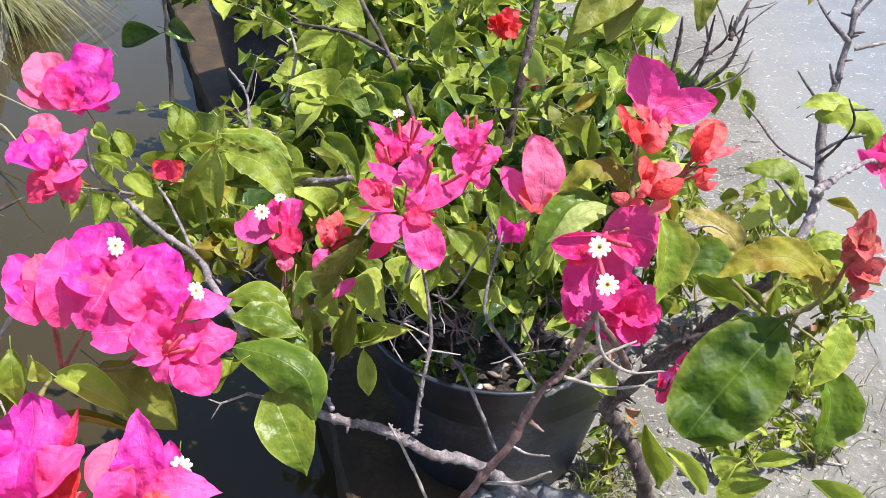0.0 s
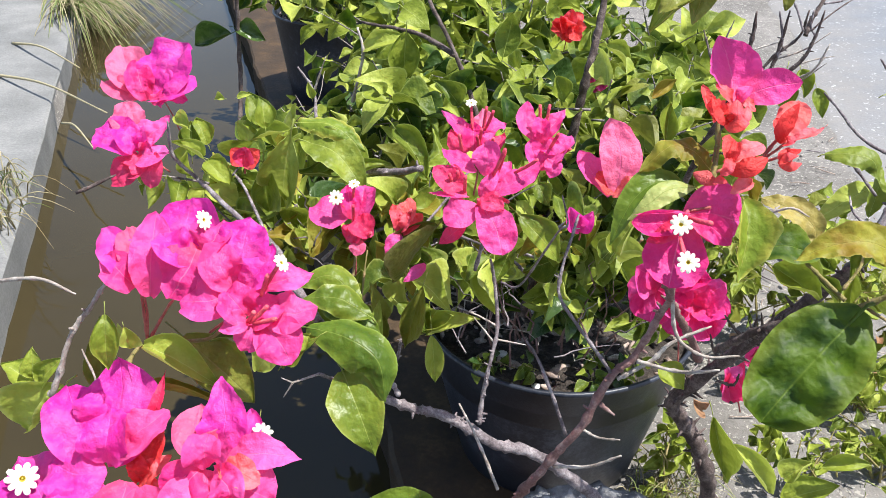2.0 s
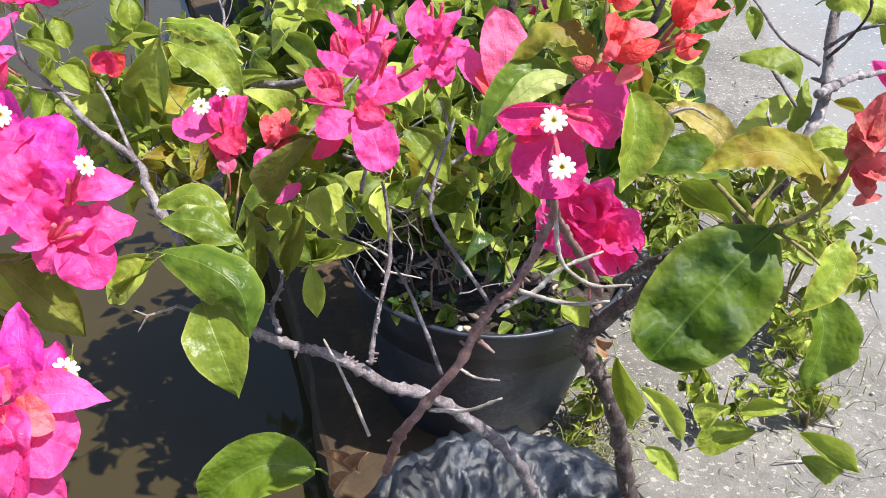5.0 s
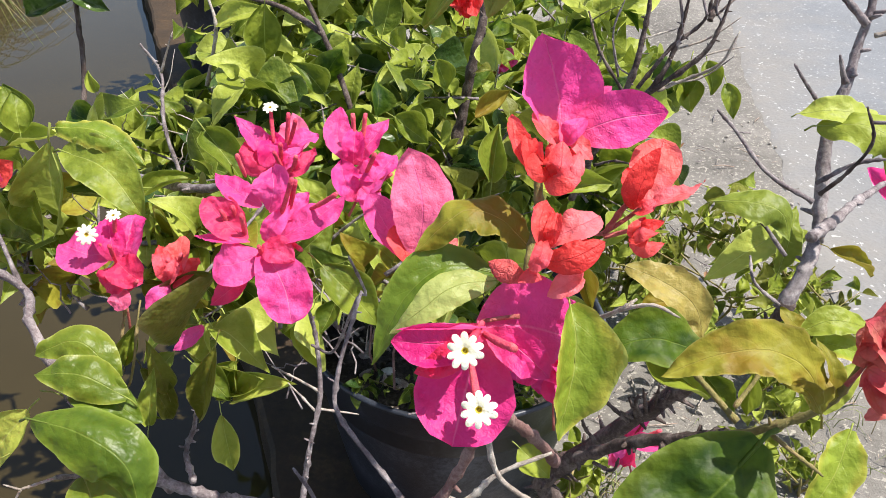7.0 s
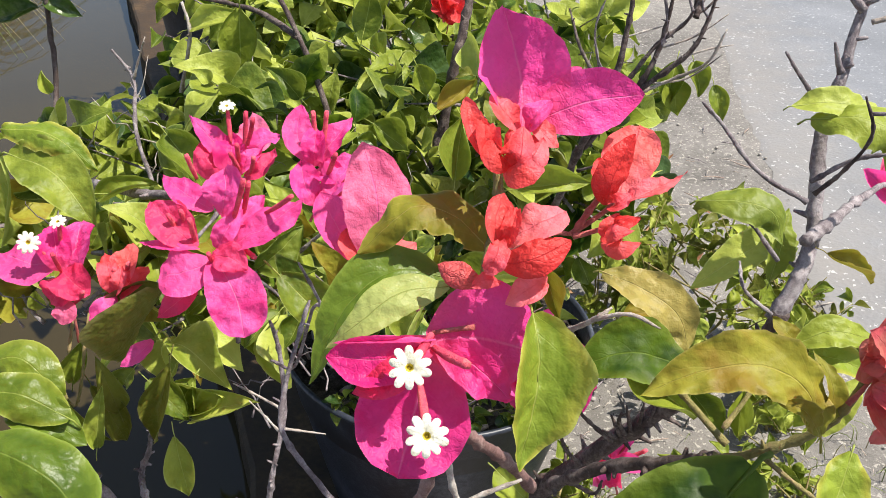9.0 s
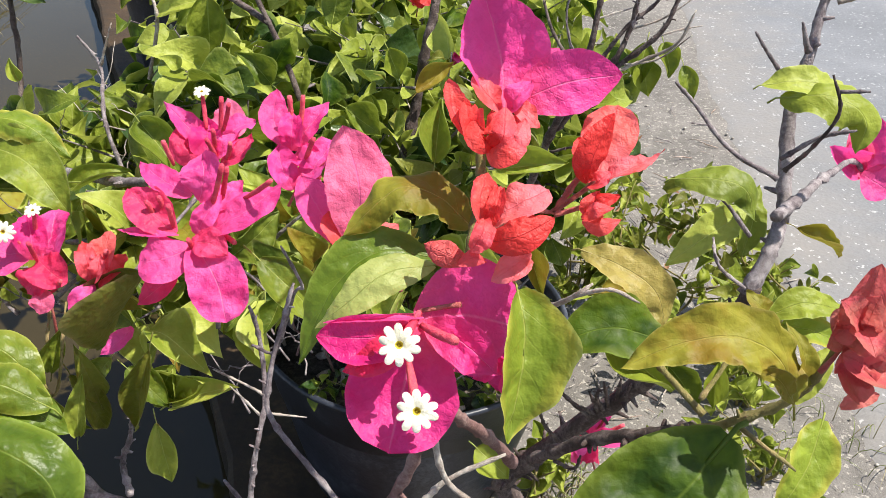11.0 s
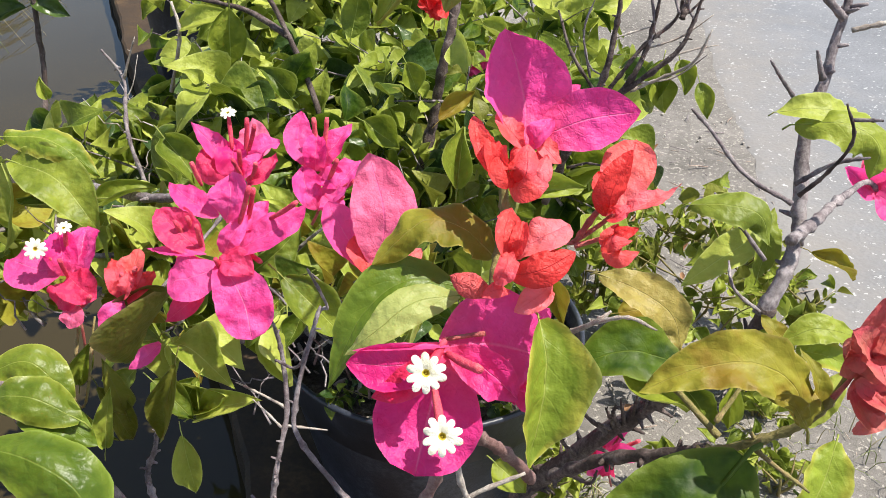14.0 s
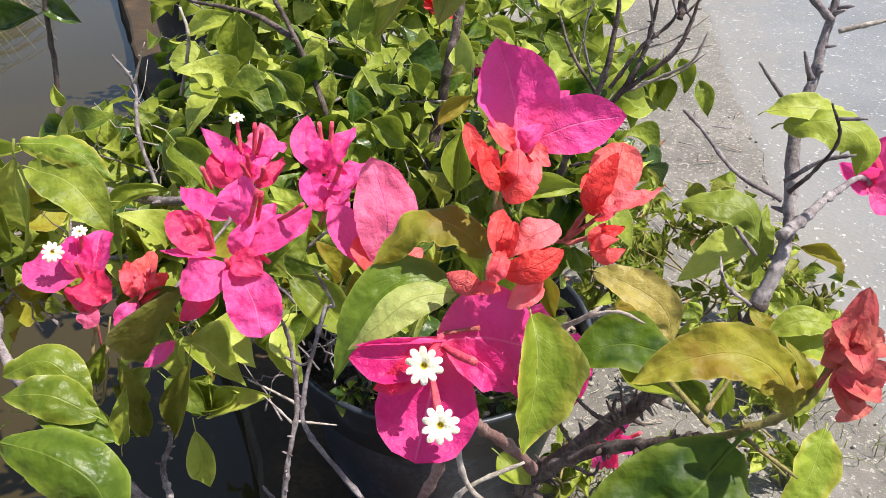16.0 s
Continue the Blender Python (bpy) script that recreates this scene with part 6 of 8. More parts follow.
petal(head_e, HOT, [(0.0018, 0.4822, 0.7785), (0.0049, 0.4843, 0.7893), (0.001, 0.4946, 0.7964)], 0.0195, (-0.19, -0.65, 0.73), 0.5, 0.77, 0.45, 0, 0.12, 0.087, 0)
petal(head_e, PINK, [(0.0041, 0.4717, 0.7655), (0.0218, 0.4735, 0.7775), (0.0395, 0.486, 0.7877)], 0.0184, (-0.19, -0.45, 0.87), 0.55, 0.74, 0.12, 0, 0.105, 0.087, 0)
petal(head_e, HOT, [(0.0041, 0.4813, 0.7732), (0.0133, 0.4833, 0.7801), (0.0202, 0.4912, 0.7851)], 0.0130, (-0.19, -0.52, 0.83), 0.5, 0.82, 0.3, 0, 0.12, 0.087, 0)
petal(head_e, CRIMSON, [(-0.0077, 0.474, 0.7657), (-0.0188, 0.4761, 0.7748), (-0.0309, 0.4857, 0.781)], 0.0185, (0.26, -0.59, 0.76), 0.5, 0.77, 0.35, 0, 0.12, 0.1015, 0)
petal(head_e, PINK, [(-0.0051, 0.4703, 0.7672), (-0.0169, 0.4676, 0.7687), (-0.0328, 0.4706, 0.7682)], 0.0056, (-0.04, -0.16, 0.99), 0.5, 0.92, 0.3, 0, 0.09, 0.058, 0)
petal(head_e, PINK, [(0.0008, 0.4676, 0.7627), (-0.0093, 0.4606, 0.7612), (-0.0217, 0.4601, 0.7569)], 0.0233, (0.20, -0.50, 0.84), 0.58, 0.46, 0.1, 0, 0.075, 0.0725, 0)
petal(head_e, CRIMSON, [(-0.0063, 0.4663, 0.7514), (-0.0137, 0.4602, 0.7456), (-0.0235, 0.4574, 0.7375)], 0.0108, (0.19, -0.71, 0.68), 0.5, 0.92, 0.2, 0, 0.09, 0.0725, 0)
petal(head_e, HOT, [(0.0016, 0.469, 0.7649), (0.0141, 0.4553, 0.7542), (0.0199, 0.4443, 0.7403)], 0.0257, (-0.02, -0.49, 0.87), 0.62, 0.45, 0.12, 0, 0.09, 0.0725, 0)
petal(head_e, CRIMSON, [(0.0012, 0.4675, 0.7664), (0.0109, 0.463, 0.7684), (0.0185, 0.4615, 0.764)], 0.0141, (-0.01, -0.66, 0.75), 0.5, 0.82, 0.2, 0, 0.09, 0.0725, 0)
petal(head_e, HOT, [(0.0019, 0.4723, 0.7665), (0.0074, 0.473, 0.7769), (0.0127, 0.4814, 0.7827)], 0.0102, (0.27, -0.62, 0.73), 0.45, 1.02, 0.4, 0, 0.12, 0.0725, 0)
petal(head_c, PINK, [(-0.0982, 0.5146, 0.7228), (-0.1115, 0.5119, 0.7244), (-0.1293, 0.5166, 0.7265)], 0.0285, (0.15, -0.44, 0.89), 0.55, 0.72, 0.12, 0, 0.09, 0.0725, 0)
petal(head_c, HOT, [(-0.0977, 0.5147, 0.7192), (-0.0907, 0.5204, 0.7319), (-0.0913, 0.533, 0.7408)], 0.0275, (-0.19, -0.72, 0.67), 0.55, 0.72, 0.25, 0, 0.12, 0.1015, 0)
petal(head_c, MAGENTA, [(-0.0965, 0.5114, 0.7215), (-0.0976, 0.5143, 0.7336), (-0.1028, 0.5254, 0.742)], 0.0165, (0.28, -0.69, 0.67), 0.5, 0.77, 0.45, 0, 0.15, 0.116, 0)
petal(head_c, CRIMSON, [(-0.095, 0.5101, 0.7231), (-0.084, 0.5022, 0.7197), (-0.0778, 0.5026, 0.7145)], 0.0199, (-0.10, -0.59, 0.80), 0.5, 0.77, 0.3, 0, 0.12, 0.087, 0)
petal(head_c, CRIMSON, [(-0.0939, 0.5083, 0.7202), (-0.0932, 0.5003, 0.7168), (-0.0978, 0.4979, 0.7093)], 0.0164, (0.18, -0.64, 0.75), 0.5, 0.77, 0.3, 0, 0.12, 0.087, 0)
petal(head_c, ROSE, [(-0.0893, 0.5003, 0.711), (-0.0886, 0.4939, 0.7085), (-0.0896, 0.4913, 0.7024)], 0.0128, (0.07, -0.52, 0.85), 0.55, 0.72, 0.1, 0, 0.09, 0.0725, 0)
petal(head_cc, CORAL_PALE, [(-0.0569, 0.485, 0.7276), (-0.0511, 0.489, 0.7394), (-0.0497, 0.5006, 0.7486)], 0.0150, (-0.19, -0.65, 0.73), 0.55, 0.72, 0.3, 0, 0.12, 0.06, 0)
petal(head_cc, HOT, [(-0.0552, 0.483, 0.7299), (-0.0574, 0.4745, 0.724), (-0.0599, 0.4695, 0.7142)], 0.0126, (0.17, -0.57, 0.80), 0.5, 0.82, 0.3, 0, 0.12, 0.087, 0)
petal(head_cc, CORAL, [(-0.0554, 0.4843, 0.7283), (-0.0567, 0.4855, 0.7397), (-0.0621, 0.495, 0.7454)], 0.0105, (0.28, -0.69, 0.67), 0.5, 0.82, 0.4, 0, 0.15, 0.08, 0)
petal(head_cc, CORAL, [(-0.0549, 0.4843, 0.7283), (-0.046, 0.483, 0.7355), (-0.0403, 0.4917, 0.7417)], 0.0116, (-0.19, -0.65, 0.73), 0.5, 0.77, 0.3, 0, 0.15, 0.06, 0)
petal(head_cc, CORAL, [(-0.0537, 0.4822, 0.7305), (-0.0504, 0.4811, 0.7382), (-0.0509, 0.4879, 0.7434)], 0.0077, (-0.01, -0.66, 0.75), 0.5, 0.82, 0.5, 0, 0.15, 0.08, 0)
petal(head_cc, HOT, [(-0.0354, 0.4738, 0.7112), (-0.0403, 0.4678, 0.7073), (-0.0494, 0.4647, 0.7006)], 0.0094, (0.08, -0.58, 0.81), 0.45, 1.02, 0.3, 0, 0.12, 0.0725, 0)
petal(head_far_left, PURPLE, [(-0.3588, 0.7365, 0.7169), (-0.3417, 0.743, 0.7452), (-0.3331, 0.7698, 0.7694)], 0.0614, (-0.10, -0.64, 0.76), 0.58, 0.45, 0.18, 0, 0.12, 0.1015, 0)
petal(head_far_left, PURPLE, [(-0.3541, 0.7336, 0.7194), (-0.329, 0.7336, 0.7321), (-0.3137, 0.7506, 0.7392)], 0.0405, (-0.32, -0.66, 0.68), 0.5, 0.77, 0.25, 0, 0.15, 0.1015, 0)
petal(head_far_left, ROSE, [(-0.3682, 0.7407, 0.7172), (-0.3835, 0.7513, 0.7404), (-0.3998, 0.7735, 0.7597)], 0.0433, (0.35, -0.58, 0.74), 0.5, 0.77, 0.25, 0, 0.12, 0.1015, 0)
petal(head_far_left, ROSE, [(-0.365, 0.7347, 0.7185), (-0.3852, 0.7317, 0.7273), (-0.4104, 0.7422, 0.7321)], 0.0263, (0.11, -0.46, 0.88), 0.5, 0.87, 0.25, 0, 0.12, 0.087, 0)
petal(head_far_left, HOT, [(-0.3595, 0.7326, 0.7184), (-0.3634, 0.7318, 0.7369), (-0.3725, 0.7487, 0.7503)], 0.0284, (0.32, -0.69, 0.65), 0.5, 0.77, 0.45, 0, 0.18, 0.116, 0)
petal(head_far_left, MAGENTA, [(-0.3548, 0.7292, 0.7199), (-0.332, 0.7254, 0.7265), (-0.3158, 0.7304, 0.7214)], 0.0239, (-0.06, -0.54, 0.84), 0.5, 0.82, 0.3, 0, 0.15, 0.1015, 0)
petal(head_left, PURPLE, [(-0.2869, 0.5659, 0.7402), (-0.2992, 0.5626, 0.7516), (-0.3215, 0.571, 0.7524)], 0.0378, (0.25, -0.54, 0.80), 0.55, 0.72, 0.2, 0, 0.12, 0.087, 0)
petal(head_left, ROSE, [(-0.2919, 0.576, 0.7459), (-0.299, 0.5835, 0.7592), (-0.3086, 0.5979, 0.7686)], 0.0295, (0.23, -0.65, 0.73), 0.5, 0.77, 0.2, 0, 0.12, 0.087, 0)
petal(head_left, HOT, [(-0.288, 0.5681, 0.7401), (-0.2735, 0.5728, 0.7541), (-0.2635, 0.587, 0.761)], 0.0257, (-0.24, -0.64, 0.74), 0.5, 0.87, 0.3, 0, 0.15, 0.087, 0)
petal(head_left, HOT, [(-0.2844, 0.5636, 0.7399), (-0.2684, 0.5564, 0.7418), (-0.2618, 0.5664, 0.7461)], 0.0271, (-0.15, -0.67, 0.72), 0.55, 0.72, 0.3, 0, 0.15, 0.087, 0)
petal(head_left, PURPLE, [(-0.2835, 0.563, 0.7427), (-0.2852, 0.5589, 0.7516), (-0.2913, 0.57, 0.7592)], 0.0244, (0.23, -0.65, 0.73), 0.55, 0.72, 0.45, 0, 0.18, 0.116, 0)
petal(head_left, CRIMSON, [(-0.2834, 0.5625, 0.7381), (-0.2904, 0.5498, 0.7293), (-0.3046, 0.5459, 0.7167)], 0.0237, (0.22, -0.61, 0.76), 0.45, 0.92, 0.3, 0, 0.12, 0.0725, 0)
petal(head_left, CRIMSON, [(-0.2815, 0.5608, 0.739), (-0.2688, 0.5478, 0.7315), (-0.2692, 0.5442, 0.7177)], 0.0262, (-0.06, -0.61, 0.79), 0.5, 0.77, 0.3, 0, 0.12, 0.087, 0)
petal(head_left, CRIMSON, [(-0.2832, 0.5607, 0.7389), (-0.2816, 0.5489, 0.7327), (-0.288, 0.5477, 0.7256)], 0.0201, (0.12, -0.59, 0.79), 0.5, 0.77, 0.3, 0, 0.12, 0.087, 0)
petal(head_big_left, PURPLE, [(-0.1716, 0.3379, 0.7665), (-0.1772, 0.3397, 0.7814), (-0.1963, 0.3536, 0.7912)], 0.0244, (0.48, -0.54, 0.69), 0.5, 0.84, 0.25, 0, 0.135, 0.087, 0)
petal(head_big_left, HOT, [(-0.1702, 0.3328, 0.7695), (-0.1742, 0.3291, 0.7793), (-0.1858, 0.3377, 0.7833)], 0.0205, (0.37, -0.58, 0.73), 0.55, 0.72, 0.3, 0, 0.15, 0.1015, 0)
petal(head_big_left, ROSE, [(-0.1701, 0.3371, 0.7688), (-0.1723, 0.3418, 0.784), (-0.1834, 0.3579, 0.7923)], 0.0180, (0.24, -0.62, 0.75), 0.5, 0.77, 0.3, 0, 0.15, 0.1015, 0)
petal(head_big_left, MAGENTA, [(-0.1627, 0.3325, 0.7641), (-0.1606, 0.3371, 0.786), (-0.1644, 0.3587, 0.8019)], 0.0224, (0.30, -0.67, 0.68), 0.52, 0.82, 0.35, 0, 0.135, 0.087, 0)
petal(head_big_left, PURPLE, [(-0.1499, 0.3448, 0.7665), (-0.1485, 0.3514, 0.7879), (-0.15, 0.3731, 0.8037)], 0.0411, (0.05, -0.62, 0.78), 0.58, 0.48, 0.2, 0, 0.135, 0.087, 0)
petal(head_big_left, MAGENTA, [(-0.1376, 0.3465, 0.7897), (-0.1402, 0.3323, 0.7809), (-0.1485, 0.3269, 0.7681)], 0.0317, (0.15, -0.67, 0.72), 0.52, 0.72, 0.15, 0, 0.12, 0.087, 0)
petal(head_big_left, PURPLE, [(-0.1411, 0.3414, 0.7823), (-0.1465, 0.3382, 0.793), (-0.1587, 0.3478, 0.7951)], 0.0204, (0.31, -0.53, 0.79), 0.5, 0.77, 0.3, 0, 0.15, 0.1015, 0)
petal(head_big_left, MAGENTA, [(-0.1377, 0.3436, 0.7815), (-0.1282, 0.3437, 0.7951), (-0.1263, 0.3584, 0.7993)], 0.0217, (-0.22, -0.63, 0.74), 0.5, 0.77, 0.3, 0, 0.15, 0.1015, 0)
petal(head_big_pink, PURPLE, [(-0.1176, 0.334, 0.7708), (-0.1126, 0.3392, 0.7894), (-0.1107, 0.3589, 0.8014)], 0.0335, (-0.00, -0.59, 0.81), 0.55, 0.72, 0.2, 0, 0.135, 0.1015, 0)
petal(head_big_pink, PINK, [(-0.1139, 0.33, 0.7751), (-0.1186, 0.3291, 0.7894), (-0.1195, 0.3408, 0.7967)], 0.0222, (0.31, -0.53, 0.79), 0.52, 0.72, 0.35, 0, 0.18, 0.116, 0)
petal(head_big_pink, PURPLE, [(-0.1096, 0.3297, 0.7741), (-0.0987, 0.3317, 0.7868), (-0.0952, 0.3461, 0.7938)], 0.0201, (-0.31, -0.65, 0.69), 0.5, 0.77, 0.3, 0, 0.15, 0.1015, 0)
petal(head_big_pink, MAGENTA, [(-0.113, 0.3293, 0.7739), (-0.123, 0.319, 0.7741), (-0.1401, 0.3201, 0.7711)], 0.0239, (0.19, -0.60, 0.78), 0.5, 0.82, 0.2, 0, 0.12, 0.087, 0)
petal(head_big_pink, HOT, [(-0.1001, 0.3324, 0.7767), (-0.0852, 0.3326, 0.7823), (-0.0733, 0.3425, 0.7812)], 0.0174, (-0.14, -0.50, 0.86), 0.45, 0.97, 0.22, 0, 0.12, 0.0725, 0)
petal(head_big_pink, PINK, [(-0.0955, 0.3244, 0.7672), (-0.0796, 0.3204, 0.7697), (-0.0683, 0.3288, 0.77)], 0.0233, (-0.23, -0.56, 0.80), 0.52, 0.82, 0.22, 0, 0.12, 0.087, 0)
petal(head_big_pink, PINK, [(-0.0955, 0.318, 0.7646), (-0.0835, 0.3083, 0.7607), (-0.0763, 0.3037, 0.7505)], 0.0251, (0.02, -0.45, 0.89), 0.55, 0.72, 0.15, 0, 0.12, 0.087, 0)
petal(head_big_pink, PINK, [(-0.0976, 0.3175, 0.7641), (-0.0997, 0.3083, 0.7612), (-0.103, 0.3058, 0.754)], 0.0175, (0.21, -0.49, 0.85), 0.52, 0.82, 0.25, 0, 0.12, 0.087, 0)
petal(head_big_pink, HOT, [(-0.1026, 0.3189, 0.7633), (-0.0944, 0.3185, 0.7709), (-0.0878, 0.3286, 0.7727)], 0.0199, (-0.03, -0.73, 0.68), 0.55, 0.72, 0.45, 0, 0.15, 0.087, 0)
petal(head_big_pink, MAGENTA, [(-0.1034, 0.3186, 0.7667), (-0.1067, 0.3158, 0.776), (-0.1147, 0.3222, 0.7779)], 0.0203, (0.33, -0.63, 0.70), 0.5, 0.77, 0.4, 0, 0.15, 0.116, 0)
petal(head_big_pink, HOT, [(-0.1016, 0.3139, 0.7666), (-0.1056, 0.3091, 0.7691), (-0.1146, 0.3103, 0.7648)], 0.0131, (0.22, -0.55, 0.80), 0.5, 0.82, 0.3, 0, 0.15, 0.1015, 0)
blossom(head_big_pink, (-0.1002, 0.3137, 0.7661), (-0.0886, 0.3119, 0.7802), (0.29, -0.47, 0.83), 0.0032)
blossom(head_big_pink, (-0.0989, 0.3139, 0.7662), (-0.0835, 0.3089, 0.7747), (0.40, -0.57, 0.72), 0.0032)
blossom(head_big_pink, (-0.1016, 0.3139, 0.7666), (-0.0953, 0.3097, 0.7777), (0.21, -0.49, 0.85), 0.0032)
petal(head_bottom, PURPLE, [(-0.1089, 0.2718, 0.7069), (-0.1048, 0.2785, 0.7282), (-0.1126, 0.2987, 0.7424)], 0.0260, (-0.04, -0.66, 0.75), 0.45, 1.07, 0.3, 0, 0.12, 0.087, 0)
petal(head_bottom, PURPLE, [(-0.1084, 0.2741, 0.7067), (-0.0973, 0.2796, 0.7213), (-0.0982, 0.295, 0.7269)], 0.0229, (-0.22, -0.66, 0.72), 0.5, 0.82, 0.25, 0, 0.12, 0.087, 0)
petal(head_bottom, ROSE, [(-0.1102, 0.27, 0.7119), (-0.1197, 0.2739, 0.7231), (-0.1222, 0.2899, 0.73)], 0.0227, (0.40, -0.54, 0.74), 0.5, 0.82, 0.25, 0, 0.12, 0.1015, 0)
petal(head_bottom, HOT, [(-0.1005, 0.2658, 0.7188), (-0.081, 0.2665, 0.7243), (-0.0639, 0.2714, 0.7182)], 0.0184, (-0.06, -0.46, 0.89), 0.42, 1.12, 0.25, 0, 0.12, 0.0725, 0)
petal(head_bottom, PINK, [(-0.1029, 0.2598, 0.7134), (-0.0855, 0.2531, 0.7133), (-0.075, 0.2563, 0.7036)], 0.0323, (-0.10, -0.53, 0.84), 0.55, 0.45, 0.18, 0, 0.12, 0.087, 0)
petal(head_bottom, CORAL_PALE, [(-0.0997, 0.2584, 0.722), (-0.0881, 0.2532, 0.7232), (-0.0802, 0.2544, 0.7164)], 0.0154, (-0.06, -0.46, 0.89), 0.5, 0.77, 0.3, 0, 0.15, 0.07, 0)
petal(head_bottom, PINK, [(-0.1016, 0.2522, 0.7012), (-0.0868, 0.244, 0.6973), (-0.0767, 0.2448, 0.6858)], 0.0182, (-0.06, -0.53, 0.85), 0.5, 0.82, 0.3, 0, 0.15, 0.1015, 0)
petal(head_bottom, HOT, [(-0.1075, 0.2591, 0.7168), (-0.1078, 0.2407, 0.7064), (-0.1085, 0.2256, 0.6865)], 0.0383, (0.13, -0.57, 0.81), 0.5, 0.72, 0.2, 0, 0.12, 0.087, 0)
petal(head_bottom, PINK, [(-0.1051, 0.2565, 0.7161), (-0.0963, 0.2407, 0.7047), (-0.0928, 0.2281, 0.6843)], 0.0281, (-0.14, -0.63, 0.76), 0.5, 0.72, 0.2, 0, 0.12, 0.087, 0)
petal(head_bottom, MAGENTA, [(-0.1102, 0.2595, 0.7178), (-0.1143, 0.2503, 0.717), (-0.1224, 0.2461, 0.7059)], 0.0258, (0.32, -0.56, 0.76), 0.5, 0.77, 0.25, 0, 0.15, 0.1015, 0)
petal(head_bottom, PINK, [(-0.1068, 0.2584, 0.7193), (-0.1067, 0.2565, 0.7312), (-0.1083, 0.2673, 0.7335)], 0.0180, (0.15, -0.64, 0.75), 0.5, 0.77, 0.4, 0, 0.18, 0.116, 0)
petal(head_bottom, HOT, [(-0.1025, 0.2552, 0.7211), (-0.0923, 0.2463, 0.7205), (-0.0905, 0.2447, 0.7102)], 0.0178, (-0.05, -0.59, 0.80), 0.5, 0.77, 0.3, 0, 0.15, 0.116, 0)
petal(head_bottom_left, PURPLE, [(-0.1764, 0.2797, 0.6923), (-0.1684, 0.2897, 0.7181), (-0.1759, 0.313, 0.7335)], 0.0456, (0.09, -0.61, 0.78), 0.52, 0.74, 0.2, 0, 0.12, 0.087, 0)
petal(head_bottom_left, PURPLE, [(-0.1756, 0.2767, 0.695), (-0.1849, 0.2801, 0.713), (-0.2006, 0.2983, 0.7253)], 0.0366, (0.40, -0.57, 0.72), 0.52, 0.72, 0.2, 0, 0.12, 0.087, 0)
petal(head_bottom_left, PINK, [(-0.1666, 0.2732, 0.7068), (-0.1495, 0.2765, 0.7206), (-0.1406, 0.291, 0.7234)], 0.0253, (-0.14, -0.53, 0.84), 0.5, 0.77, 0.22, 0, 0.12, 0.087, 0)
petal(head_bottom_left, CRIMSON, [(-0.1532, 0.2869, 0.7114), (-0.1479, 0.2935, 0.7247), (-0.1478, 0.3075, 0.7354)], 0.0068, (-0.03, -0.73, 0.68), 0.4, 1.12, 0.4, 0, 0.09, 0.058, 0)
petal(head_bottom_left, PURPLE, [(-0.1664, 0.2687, 0.7035), (-0.1646, 0.2701, 0.7204), (-0.1685, 0.2848, 0.7254)], 0.0273, (0.05, -0.65, 0.75), 0.52, 0.72, 0.4, 0, 0.15, 0.1015, 0)
petal(head_bottom_left, PURPLE, [(-0.1675, 0.2671, 0.7011), (-0.1787, 0.2598, 0.7026), (-0.1975, 0.2666, 0.7011)], 0.0301, (0.21, -0.49, 0.85), 0.5, 0.77, 0.2, 0, 0.12, 0.087, 0)
petal(head_bottom_left, MAGENTA, [(-0.156, 0.2648, 0.6957), (-0.1556, 0.2495, 0.6865), (-0.163, 0.2371, 0.668)], 0.0352, (0.13, -0.57, 0.81), 0.5, 0.72, 0.2, 0, 0.12, 0.087, 0)
petal(head_bottom_left, PURPLE, [(-0.167, 0.2613, 0.6956), (-0.1747, 0.2472, 0.6896), (-0.1877, 0.2385, 0.6741)], 0.0323, (0.31, -0.53, 0.79), 0.5, 0.72, 0.2, 0, 0.12, 0.087, 0)
petal(head_bottom_left, HOT, [(-0.1489, 0.2642, 0.6936), (-0.138, 0.2501, 0.6848), (-0.1357, 0.2402, 0.6651)], 0.0298, (-0.05, -0.63, 0.78), 0.5, 0.72, 0.25, 0, 0.12, 0.087, 0)
petal(head_bottom_left, PINK, [(-0.165, 0.2484, 0.6862), (-0.1528, 0.2398, 0.682), (-0.1445, 0.2336, 0.6673)], 0.0266, (0.04, -0.59, 0.81), 0.5, 0.72, 0.25, 0, 0.12, 0.087, 0)
petal(head_corner, PURPLE, [(-0.1941, 0.2543, 0.6757), (-0.18, 0.2429, 0.6705), (-0.1663, 0.2386, 0.6578)], 0.0329, (0.13, -0.57, 0.81), 0.5, 0.72, 0.2, 0, 0.12, 0.087, 0)
petal(head_corner, PINK, [(-0.1968, 0.254, 0.6756), (-0.2001, 0.2419, 0.6683), (-0.2038, 0.2312, 0.6519)], 0.0357, (0.22, -0.55, 0.80), 0.5, 0.72, 0.2, 0, 0.12, 0.087, 0)
petal(head_corner, PURPLE, [(-0.1995, 0.2581, 0.6749), (-0.2104, 0.2658, 0.685), (-0.224, 0.2763, 0.6925)], 0.0367, (0.32, -0.60, 0.73), 0.5, 0.72, 0.2, 0, 0.12, 0.087, 0)
petal(head_coral_low, CORAL, [(-0.159, 0.2786, 0.6804), (-0.1507, 0.2812, 0.6982), (-0.1488, 0.2955, 0.7056)], 0.0143, (-0.04, -0.66, 0.75), 0.5, 0.82, 0.3, 0, 0.15, 0.07, 0)
petal(head_coral_low, CORAL_PALE, [(-0.157, 0.2758, 0.6833), (-0.1467, 0.2749, 0.6951), (-0.1404, 0.2839, 0.6972)], 0.0130, (-0.14, -0.53, 0.84), 0.5, 0.82, 0.3, 0, 0.15, 0.07, 0)
